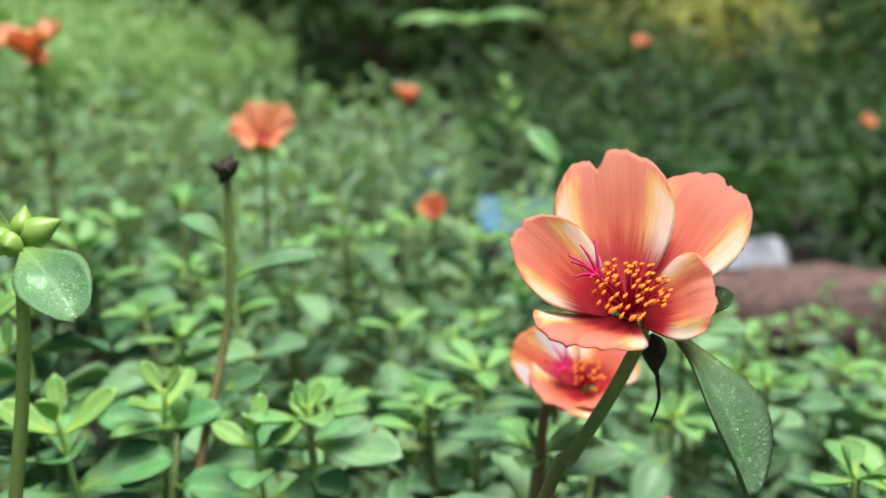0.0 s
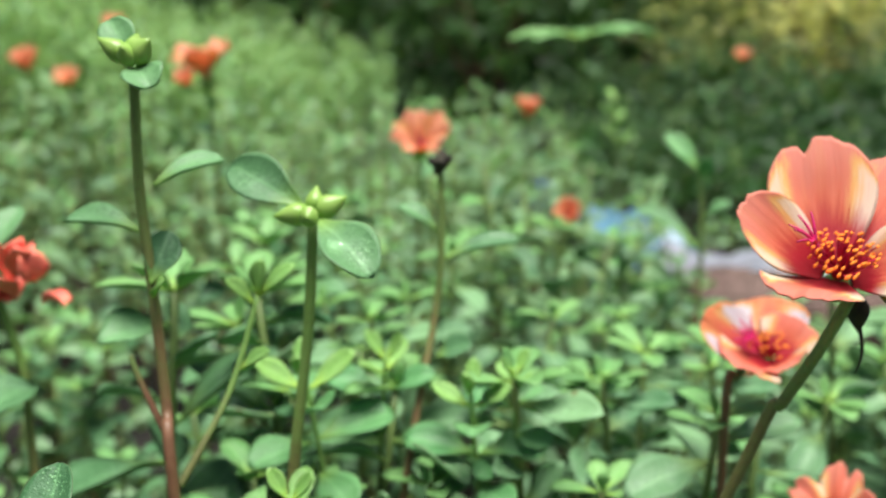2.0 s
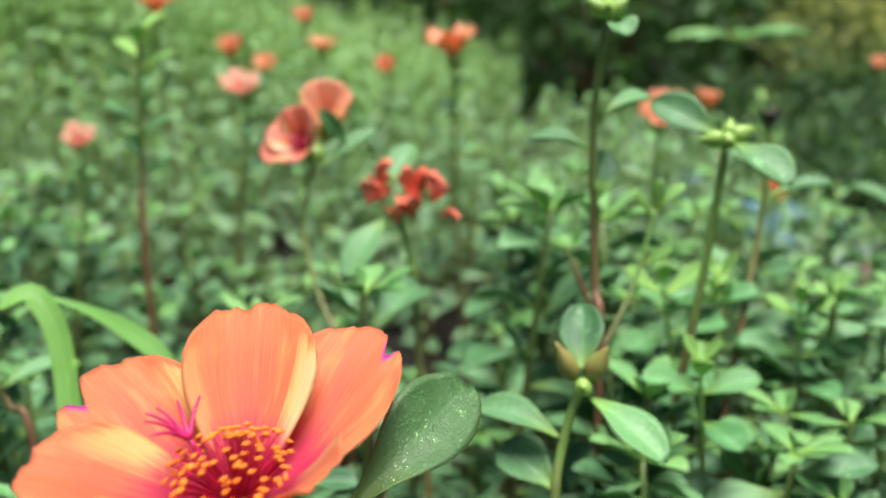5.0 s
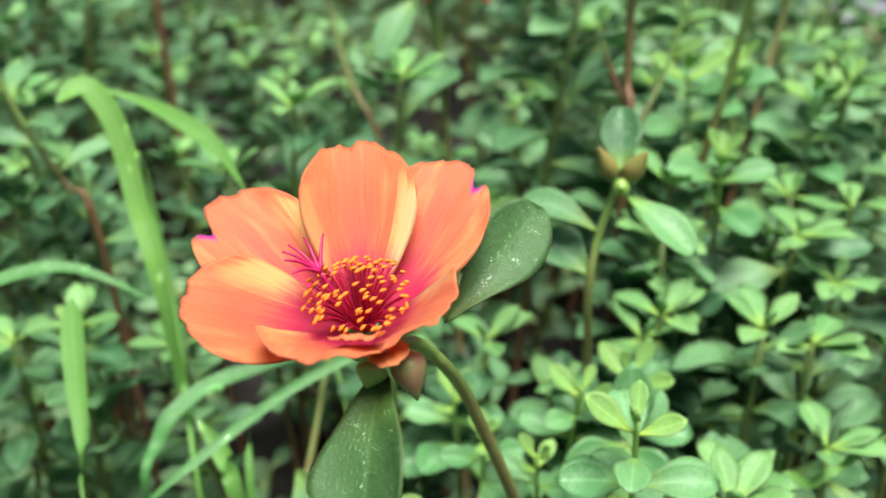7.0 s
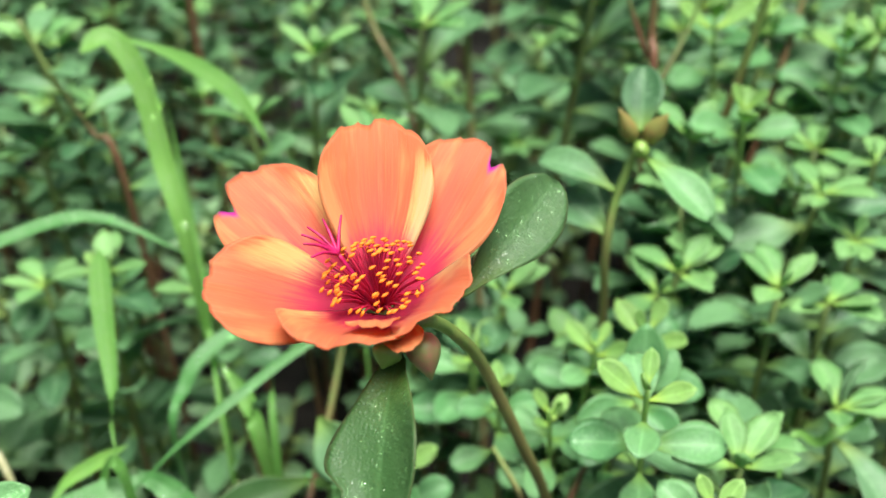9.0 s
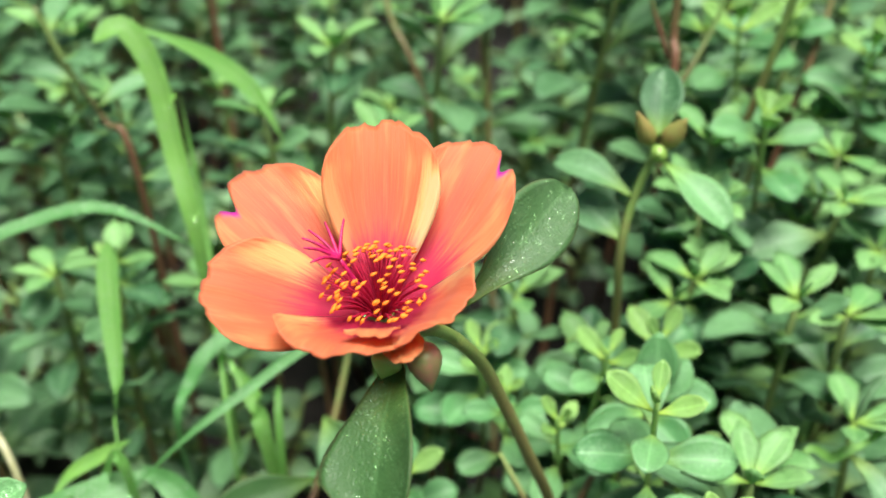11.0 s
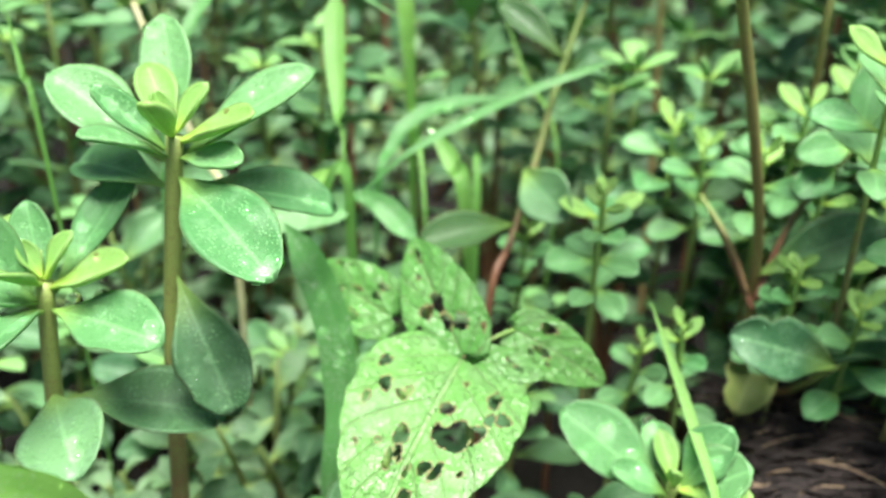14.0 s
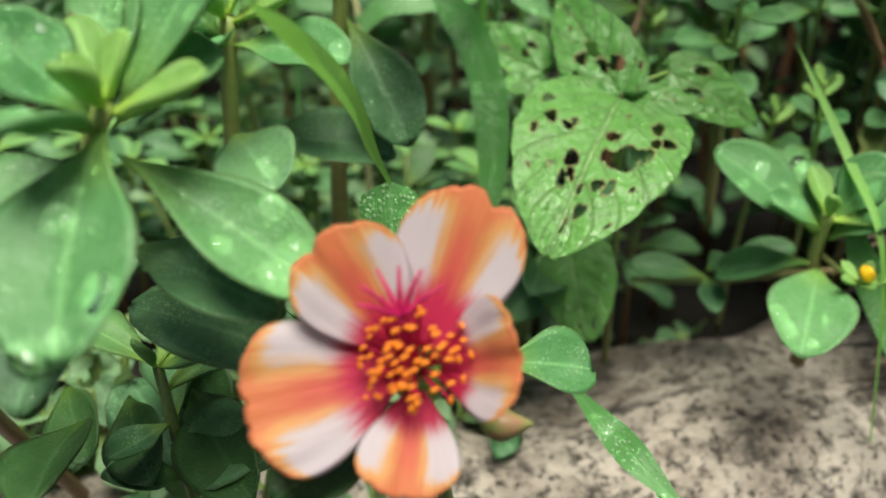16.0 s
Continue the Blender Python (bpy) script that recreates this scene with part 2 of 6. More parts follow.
def timber_material(name, pale, dark, tint):
    """Weathered log: bleached grey-brown, dark pits and long cracks."""
    n = Nodes(name)
    where = coords(n)
    grain = n.noise(1.0, 5, n.node("Mapping", (0, where), ("Scale", (120, 260, 260))).outputs[0], 0.65)
    big = n.noise(35, 5, where, 0.6)
    pits = n.noise(150, 6, where, 0.75)
    col = n.mix(n.ramp(big, 0.40, 0.60), pale, tint)
    col = n.mix(n.math("MULTIPLY", n.ramp(grain, 0.4, 0.65), 0.55), col, [v * 1.25 for v in pale])
    col = n.mix(n.math("MULTIPLY", n.ramp(pits, 0.48, 0.62), 0.85), col, dark)
    col = n.mix(n.math("MULTIPLY", n.ramp(n.noise(24, 6, where, 0.7), 0.54, 0.70), 0.8), col, [v * 2 for v in dark])
    specks = n.noise(480, 4, where, 0.7)
    col = n.mix(n.math("MULTIPLY", n.ramp(specks, 0.56, 0.64), 0.8), col, dark)
    crack = n.noise(1.0, 3, n.node("Mapping", (0, where), ("Scale", (5, 32, 32))).outputs[0])
    line = n.ramp(n.math("ABSOLUTE", n.math("SUBTRACT", crack, 0.5)), 0.012, 0.0)
    col = n.mix(n.math("MULTIPLY", line, 0.85), col, dark)
    height = n.math("SUBTRACT", n.math("ADD", grain, n.math("MULTIPLY", pits, -0.6)), n.math("ADD", line, n.ramp(specks, 0.54, 0.66)))
    bsdf = n.node("BsdfPrincipled", ("Base Color", col), ("Roughness", 0.75), ("Normal", n.bump(height, 0.7, 0.0015)))
    return n.close(bsdf.outputs[0])


LEAF = leaf_material("purslane_leaf", (0.0414, 0.132, 0.0517), (0.185, 0.385, 0.159), (0.207, 0.375, 0.207), dew=1.4, gloss=0.3)
LEAF_BIG = leaf_material("purslane_leaf_large", (0.0981, 0.29, 0.0978), (0.196, 0.43, 0.161), (0.251, 0.46, 0.236), rib=0.3, dew=2.6, gloss=0.25, swell=2.0, wax=0.06)
LEAF_GREY = leaf_material("purslane_leaf_wet", (0.055, 0.135, 0.045), (0.085, 0.185, 0.062), (0.13, 0.235, 0.105), rib=0.2, dew=3.0)
LEAF_DEWY = leaf_material("purslane_leaf_dewy", (0.09, 0.185, 0.08), (0.125, 0.235, 0.105), (0.19, 0.30, 0.17), rib=0.2, dew=3.0)
LEAF_DARK = leaf_material("purslane_leaf_mature_shaded", (0.033, 0.092, 0.025), (0.05, 0.125, 0.034), (0.08, 0.165, 0.055), through=0.1, rib=0.3, dew=3.0)
LEAF_PALE = leaf_material("purslane_leaf_pale", (0.0927, 0.23, 0.103), (0.251, 0.45, 0.213), (0.305, 0.46, 0.287), dew=1.4, gloss=0.3)
YELLOWING = leaf_material("purslane_leaf_yellowing", (0.22, 0.32, 0.085), (0.30, 0.38, 0.11), (0.34, 0.33, 0.12), rib=0.3)
YOUNG = leaf_material("young_leaf", (0.218, 0.435, 0.109), (0.305, 0.54, 0.138), (0.327, 0.53, 0.207), through=0.25, rib=0.3)
TIP = leaf_material("shoot_tip_leaf", (0.142, 0.35, 0.109), (0.251, 0.49, 0.155), (0.273, 0.46, 0.207), through=0.22, rib=0.3)
LEAF_ALL = leaf_material("bed_leaf", (0.0491, 0.135, 0.0598), (0.245, 0.42, 0.201), (0.294, 0.43, 0.259), islands=True)
WEED = leaf_material("weed_leaf", (0.10, 0.24, 0.085), (0.34, 0.57, 0.23), (0.40, 0.6, 0.31), islands=True)
# shade behind the bed is put into the dark tone of SHADE and SHRUB
SHADE = leaf_material("shade_toned_leaf", (0.006, 0.026, 0.007), (0.028, 0.088, 0.022), (0.038, 0.105, 0.033), islands=True, through=0.25)
SHRUB = leaf_material("shade_toned_hedge_leaf", (0.018, 0.062, 0.018), (0.078, 0.185, 0.052), (0.098, 0.21, 0.073), islands=True, through=0.3)
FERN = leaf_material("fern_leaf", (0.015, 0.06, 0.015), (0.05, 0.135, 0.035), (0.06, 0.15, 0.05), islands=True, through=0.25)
# sunlight on the back shrubs is put into these two leaf colours
SUNNY = leaf_material("sun_toned_leaf", (0.3, 0.38, 0.13), (0.84, 0.88, 0.5), (0.86, 0.88, 0.6), islands=True, through=0.5)
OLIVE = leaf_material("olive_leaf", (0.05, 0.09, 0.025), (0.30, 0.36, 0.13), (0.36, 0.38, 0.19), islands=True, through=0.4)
STEM = stem_material("stem_red", (0.16, 0.24, 0.065), (0.21, 0.10, 0.055))
STEM_GREEN = stem_material("stem_green", (0.18, 0.31, 0.07), (0.21, 0.17, 0.065))
STEM_ARCH = stem_material("stem_arching", (0.27, 0.40, 0.09), (0.27, 0.23, 0.08))
STEM_BROWN = stem_material("stem_brown", (0.29, 0.37, 0.10), (0.26, 0.16, 0.075))
STEM_LIGHT = stem_material("stem_young", (0.22, 0.40, 0.09), (0.16, 0.17, 0.06))
PETAL_G = petal_material("petal_orange", (0.85, 0.25, 0.10), (0.84, 0.18, 0.08), (0.70, 0.016, 0.10), (0.92, 0.66, 0.34), 0.34, 0.38, heart_to=0.56, ripple=0.42)
PETAL_GB = petal_material("petal_orange_blushed", (0.85, 0.25, 0.10), (0.84, 0.18, 0.08), (0.70, 0.016, 0.10), (0.92, 0.66, 0.34), 0.45, 0.2, band=0.30, heart_to=0.56, ripple=0.42, blush=0.42)
PETAL_GC = petal_material("petal_orange_spotted", (0.85, 0.25, 0.10), (0.84, 0.18, 0.08), (0.70, 0.016, 0.10), (0.92, 0.66, 0.34), 0.2, 0.5, heart_to=0.56, ripple=0.42, blush=-0.5)
PETAL_GE = petal_material("petal_orange_edged", (0.85, 0.26, 0.09), (0.84, 0.19, 0.08), (0.70, 0.016, 0.10), (0.93, 0.74, 0.46), 0.26, 0.60, band=0.20, heart_to=0.5, ripple=0.42)
PETAL_GY = petal_material("petal_orange_yellow_band", (0.85, 0.25, 0.10), (0.84, 0.18, 0.08), (0.70, 0.016, 0.10), (0.93, 0.70, 0.34), 0.2, 0.46, band=0.34, heart_to=0.56, ripple=0.42, rim=(1.0, 0.75))
PETAL_GF = petal_material("petal_orange_rim", (0.88, 0.33, 0.12), (0.87, 0.30, 0.11), (0.84, 0.20, 0.09), (0.92, 0.66, 0.34), 0.4, 0.4, heart_to=0.3, spine=0.05)
PETAL_A = petal_material("petal_salmon", (0.87, 0.32, 0.23), (0.88, 0.24, 0.11), (0.55, 0.012, 0.03), (0.93, 0.82, 0.68), 0.75, 0.8, heart_to=0.6, ripple=0.1, band=0.30)
PETAL_H = petal_material("petal_striped", (0.81, 0.27, 0.11), (0.80, 0.17, 0.11), (0.66, 0.02, 0.10), (0.76, 0.68, 0.73), 1.3, 1.0, cream=(0.83, 0.48, 0.17), heart_to=0.5, band=0.52, rim=(1.06, 0.76))
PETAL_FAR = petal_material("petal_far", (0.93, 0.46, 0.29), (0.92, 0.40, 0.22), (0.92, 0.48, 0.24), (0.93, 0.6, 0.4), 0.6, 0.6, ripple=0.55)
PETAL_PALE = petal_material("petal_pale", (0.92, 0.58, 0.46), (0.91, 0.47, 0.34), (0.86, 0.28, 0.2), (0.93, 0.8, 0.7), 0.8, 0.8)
PETAL_RED = plain_material("petal_wilted", (0.84, 0.14, 0.10), 0.6, (0.88, 0.26, 0.16), 300)
FILAMENT = plain_material("filament", (0.55, 0.012, 0.06), 0.5)
STIGMA = plain_material("stigma", (0.62, 0.012, 0.13), 0.5)
ANTHER = plain_material("anther", (0.88, 0.27, 0.012), 0.7, (0.82, 0.18, 0.01), 2500)
BUD = plain_material("bud_skin", (0.24, 0.30, 0.085), 0.45, (0.46, 0.17, 0.13), 220)
BUD_GREEN = plain_material("bud_green", (0.24, 0.42, 0.07), 0.4, (0.28, 0.42, 0.10), 200)
BUD_BROWN = plain_material("pod_husk", (0.24, 0.25, 0.06), 0.5, (0.30, 0.19, 0.06), 260)
BUD_PINK = plain_material("bud_tip_pink", (0.78, 0.03, 0.22), 0.5, (0.8, 0.12, 0.2), 300)
DRIED = plain_material("dried_flower", (0.02, 0.018, 0.012), 0.85, (0.055, 0.045, 0.022), 500, 0.6)
GRASS = grass_material("grass_blade", (0.17, 0.44, 0.09), (0.28, 0.58, 0.11), (0.34, 0.62, 0.17), (0.27, 0.62, 0.08), 0.3)
GRASS_DEW = grass_material("dewy_grass_blade", (0.11, 0.33, 0.09), (0.155, 0.41, 0.115), (0.21, 0.47, 0.18), (0.18, 0.50, 0.09), 0.75)
CHEWED = holed_material()
RIM = plain_material("browned_rim", (0.12, 0.11, 0.035), 0.7, (0.20, 0.24, 0.07), 500)
WATER = water_material()
SOIL = soil_material()
TIMBER = timber_material("weathered_log", (0.41, 0.36, 0.305), (0.03, 0.025, 0.02), (0.21, 0.17, 0.135))
TIMBER_FAR = timber_material("far_log", (0.17, 0.105, 0.085), (0.03, 0.02, 0.016), (0.13, 0.075, 0.06))
FIBRE = timber_material("rotten_fibre", (0.045, 0.032, 0.026), (0.008, 0.006, 0.005), (0.022, 0.016, 0.013))
STALK = plain_material("pale_stalk", (0.52, 0.50, 0.30), 0.5, (0.42, 0.42, 0.2), 300)
STRAW = plain_material("dry_straw", (0.42, 0.32, 0.2), 0.7, (0.3, 0.2, 0.12), 300)
BLUE = plain_material("blue_plastic", (0.07, 0.16, 0.235), 0.35, (0.12, 0.26, 0.35), 40, 0.4, 0.004)
WHITE = plain_material("white_plastic", (0.26, 0.27, 0.31), 0.4, (0.18, 0.19, 0.22), 40, 0.4, 0.004)
YELLOW = plain_material("yellow_petal", (0.85, 0.5, 0.01), 0.5)


# ---- mesh making ----
def smooth(a, b, x):
    x = min(1.0, max(0.0, (x - a) / (b - a)))
    return x * x * (3 - 2 * x)


def mesh_of(name, verts, faces, uvs, materials, picks=None):
    me = bpy.data.meshes.new(name)
    me.from_pydata([tuple(v) for v in verts], [], faces)
    layer = me.uv_layers.new(name="UVMap")
    layer.data.foreach_set("uv", np.array([uvs[i] for f in faces for i in f], "f").ravel())
    for m in materials:
        me.materials.append(m)
    me.polygons.foreach_set("use_smooth", [True] * len(faces))
    if picks:
        me.polygons.foreach_set("material_index", picks)
    me.update()
    return me


def sheet_data(fn, nu, nv, thick):
    """A closed skin round the surface fn(u, v), u from -1 to 1 and v from 0 to 1: an upper and a lower side that meet at the rim."""
    us, vs = np.linspace(-1, 1, nu + 1), np.linspace(0, 1, nv + 1)
    top = np.array([[fn(u, v) for u in us] for v in vs])
    du, dv = np.gradient(top, axis=1), np.gradient(top, axis=0)
    nor = np.cross(du, dv)
    nor /= np.linalg.norm(nor, axis=2, keepdims=True) + 1e-12
    verts, uvs, upper, lower = [], [], {}, {}
    for i, v in enumerate(vs):
        for j, u in enumerate(us):
            upper[i, j] = lower[i, j] = len(verts)
            verts.append(top[i, j])
            uvs.append(((u + 1) / 2, v))
    if thick:
        for i in range(1, nv):
            for j in range(1, nu):
                lower[i, j] = len(verts)
                verts.append(top[i, j] - nor[i, j] * thick)
                uvs.append(((us[j] + 1) / 2, vs[i]))
    faces = []
    for i in range(nv):
        for j in range(nu):
            faces.append((upper[i, j], upper[i, j + 1], upper[i + 1, j + 1], upper[i + 1, j]))
            if thick:
                faces.append((lower[i + 1, j], lower[i + 1, j + 1], lower[i, j + 1], lower[i, j]))
    return np.array(verts), faces, uvs


def leaf_fn(length, width, bend, cup, tip=1.5, fold=0.0, wave=0.0, bite=0.0, phase=0.0, point=0.15):
    """Obovate leaf along +y, its upper side to +z. bend: the turn of its midrib (down: minus), in radians."""

    def fn(u, v):
        prof = math.sin(math.pi * min(1, (v * 0.99 + 0.008) ** tip)) ** 0.52 * (0.45 + 0.55 * smooth(0.0, 0.55, v))
        w = width * 0.5 * prof * (1 - point * smooth(0.62, 1.0, v))
        if bite and u > 0:
            w *= 1 - bite * math.exp(-((v - 0.72) / 0.07) ** 2) * u
        a = bend * v
        if abs(bend) > 1e-3:
            y, z = length * math.sin(a) / bend, length * (1 - math.cos(a)) / bend
        else:
            y, z = length * v, 0.0
        h = cup * w * u * u + fold * w * abs(u) + wave * width * math.sin(9 * v + phase + 2 * u) * u * u
        return (u * w, y - h * math.sin(a), z + h * math.cos(a))

    return fn


def tube_data(points, radii, sides=7, smoothing=4):
    """A round stem along the points, smoothed, its ends closed."""
    pts = [Vector(p) for p in points]
    fine, rad = [], []
    for i in range(len(pts) - 1):
        a, b = pts[max(0, i - 1)], pts[min(len(pts) - 1, i + 2)]
        for k in range(smoothing):
            t = k / smoothing
            p1, p2 = pts[i], pts[i + 1]
            fine.append(0.5 * ((2 * p1) + (p2 - a) * t + (2 * a - 5 * p1 + 4 * p2 - b) * t * t + (3 * p1 - a - 3 * p2 + b) * t ** 3))
            rad.append(radii[0] + (radii[1] - radii[0]) * (i + t) / (len(pts) - 1))
    fine.append(pts[-1])
    rad.append(radii[1])
    verts, faces, uvs = [], [], []
    side = None
    for i, p in enumerate(fine):
        way = (fine[min(i + 1, len(fine) - 1)] - fine[max(i - 1, 0)]).normalized()
        side = (way.orthogonal() if side is None else side - way * side.dot(way)).normalized()
        other = way.cross(side)
        for k in range(sides):
            a = 2 * math.pi * k / sides
            verts.append(p + (side * math.cos(a) + other * math.sin(a)) * rad[i])
            uvs.append((k / sides, i / (len(fine) - 1)))
    for i in range(len(fine) - 1):
        for k in range(sides):
            b, c = i * sides + k, i * sides + (k + 1) % sides
            faces.append((b, c, c + sides, b + sides))
    faces.append(tuple(range(sides))[::-1])
    faces.append(tuple(range(len(verts) - sides, len(verts))))
    return np.array([tuple(v) for v in verts]), faces, uvs


def dome_data(sides=14, rings=6, height=0.62):
    """A flattened half ball of radius 1, its foot a little below z = 0."""
    verts, faces, uvs = [], [], []
    for i in range(rings):
        a = -0.35 + (math.pi / 2 + 0.35) * i / rings
        for k in range(sides):
            b = 2 * math.pi * k / sides
            verts.append((math.cos(a) * math.cos(b), math.cos(a) * math.sin(b), math.sin(a) * height))
            uvs.append((k / sides, i / rings))
    verts.append((0, 0, height))
    uvs.append((0.5, 1))
    for i in range(rings - 1):
        for k in range(sides):
            b, c = i * sides + k, i * sides + (k + 1) % sides
            faces.append((b, c, c + sides, b + sides))
    last = (rings - 1) * sides
    faces += [(last + k, last + (k + 1) % sides, len(verts) - 1) for k in range(sides)]
    faces.append(tuple(range(sides))[::-1])
    return np.array(verts), faces, uvs


def drop_data(radius, length, sides=8, rings=6, sharp=1.0):
    """A pointed bud or pod along +z, from z = 0."""
    verts, faces, uvs = [], [], []
    for i in range(rings + 1):
        v = i / rings
        r = radius * max(0.03, math.sin(math.pi * v ** sharp) ** 0.8 * (1.12 - 0.5 * v * v) if 0 < v < 1 else 0.03)
        for k in range(sides):
            a = 2 * math.pi * k / sides
            rr = r * (1 + 0.08 * math.cos(2 * a))
            verts.append((rr * math.cos(a), rr * math.sin(a), length * v))
            uvs.append((k / sides, v))
    for i in range(rings):
        for k in range(sides):
            b, c = i * sides + k, i * sides + (k + 1) % sides
            faces.append((b, c, c + sides, b + sides))
    faces.append(tuple(range(sides))[::-1])
    faces.append(tuple(range(len(verts) - sides, len(verts))))
    return np.array(verts), faces, uvs


class Soup:
    """Many small pieces joined into one mesh."""

    def __init__(self):
        self.verts, self.faces, self.uvs, self.picks, self.count = [], [], [], [], 0

    def add(self, data, m=None, pick=0):
        v, f, uv = data
        if m is not None:
            a = np.array(m)
            v = v @ a[:3, :3].T + a[:3, 3]
        self.verts.append(v)
        self.faces += [tuple(i + self.count for i in face) for face in f]
        self.uvs += uv
        self.picks += [pick] * len(f)
        self.count += len(v)

    def mesh(self, name, *materials):
        return mesh_of(name, np.concatenate(self.verts), self.faces, self.uvs, materials, self.picks)


PLACED = {}


def thing(name, at, label, category, group="", kind=""):
    ob = new(name)
    ob.empty_display_size = 0.01
    ob.matrix_basis = Matrix.Translation(at)
    PLACED[ob] = ob.matrix_basis.copy()
    return tagged(ob, label, category, group, kind)


def part(name, data, material, parent, m=None, label=""):
    """One mesh under a thing or a part; m is its pose in the world."""
    me = data if isinstance(data, bpy.types.Mesh) else mesh_of(name, *data, [material])
    ob = new(name, me)
    m = m or Matrix.Identity(4)
    ob.parent = parent
    ob.matrix_parent_inverse = PLACED[parent].inverted()
    ob.matrix_basis = m
    PLACED[ob] = m.copy()
    return tagged(ob, label)


def solid(name, data, material, m, label, category, group="", kind=""):
    me = data if isinstance(data, bpy.types.Mesh) else mesh_of(name, *data, [material])
    ob = new(name, me)
    ob.matrix_basis = m or Matrix.Identity(4)
    PLACED[ob] = ob.matrix_basis.copy()
    return tagged(ob, label, category, group, kind)


def aim(base, along, up=(0, 0, 1), axis="Y"):
    """A pose at base whose y (or z) axis points along, with its z (or y) axis near up."""
    y = Vector(along).normalized()
    z = Vector(up) - y * Vector(up).dot(y)
    z = (z if z.length > 1e-4 else y.orthogonal()).normalized()
    x = y.cross(z)
    cols = (x, y, z) if axis == "Y" else (x, -z, y)
    m = Matrix.Identity(4)
    for k in range(3):
        for i in range(3):
            m[i][k] = cols[k][i]
    m.translation = base
    return m


DROP = mesh_of("water_drop", *dome_data(), [WATER])


def water_drop(at, radius, nor=(0, -0.3, 1)):
    """A drop of water standing on a leaf."""
    ob = solid("water_drop", DROP, WATER, aim(at, nor, (0.2, 1, 0.1), "Z") @ Matrix.Diagonal((radius * 1.15, radius, radius, 1)), "clear round water drop resting on a leaf", "water drop", "water drops")
    ob.visible_shadow = False
    return ob


def leaf(parent, base, tip, width, bend=-0.5, up=(0, -0.3, 1), material=None, cup=0.25, name="leaf", label="", nu=8, nv=14, tip_shape=1.5, fold=0.12, wave=0.02, bite=0.0, thick=0.0006, drops=0, drop_size=0.0007, beads=0, point=0.15):
    """A leaf whose midrib starts at base and ends at tip."""
    base, tip = Vector(base), Vector(tip)
    chord = tip - base
    length = chord.length * (abs(bend) / 2 / math.sin(abs(bend) / 2) if abs(bend) > 1e-3 else 1)
    fn = leaf_fn(length, width, bend, cup, tip_shape, fold, wave, bite, base.x * 900, point)
    data = sheet_data(fn, nu, nv, thick)
    m = aim(base, chord, up) @ Matrix.Rotation(-bend / 2, 4, "X")
    rng = random.Random(int(abs(base.x) * 1e6) + int(abs(tip.y) * 1e5))
    for _ in range(drops):
        u, v, r = rng.uniform(-0.75, 0.75), rng.uniform(0.3, 0.95), drop_size * rng.choice((0.35, 0.5, 0.7, 1.0, 1.5))
        a, b, c = (Vector(fn(u + du, v + dv)) for du, dv in ((0, 0), (0.05, 0), (0, 0.03)))
        nor = (b - a).cross(c - a).normalized()
        water_drop(m @ a, r, m.to_3x3() @ nor)
    ob = part(name, data, material or LEAF, parent, m, label)
    if beads:
        dew_beads(ob, fn, m, beads, 0.00022, int(abs(tip.x) * 1e5), 0.25)
    return ob


def stem(parent, points, r0=0.0012, r1=0.0009, material=None, name="stem", sides=9, label=""):
    """Points from the foot upwards."""
    return part(name, tube_data(points, (r0 * 0.86, r1 * 0.86), sides, 6), material or STEM, parent, None, label)


def bud(parent, base, way, radius, length, material=None, name="bud", label="", sharp=0.8):
    return part(name, drop_data(radius, length, 10, 8, sharp), material or BUD_GREEN, parent, aim(base, way, (0.3, 0.2, 0.1), "Z"), label)


BEAD = dome_data(7, 3, 0.8)


def dew_beads(parent, fn, m, count, size, seed, low=0.1, bare=()):
    """Fine beads of dew over a leaf or blade, joined."""
    rng = random.Random(seed)
    soup = Soup()
    for _ in range(count):
        u, v = rng.uniform(-0.9, 0.9), rng.uniform(low, 0.97)
        if any((((u + 1) / 2 - hu) / ru) ** 2 + ((v - hv) / rv) ** 2 < 1.5 for hu, hv, ru, rv in bare):
            continue
        a, b, c = (Vector(fn(u + du, v + dv)) for du, dv in ((0, 0), (0.05, 0), (0, 0.02)))
        nor = (b - a).cross(c - a)
        if nor.length < 1e-12:
            continue
        nor.normalize()
        r = size * rng.choice((0.5, 0.6, 0.8, 1.0, 1.5))
        soup.add(BEAD, aim(a, nor, (0.2, 1, 0.1), "Z") @ Matrix.Scale(r, 4))
    ob = part("dew", soup.mesh("dew", WATER), None, parent, m)
    ob.visible_shadow = False
    return tagged(ob, "fine beads of dew", kind="stuff")


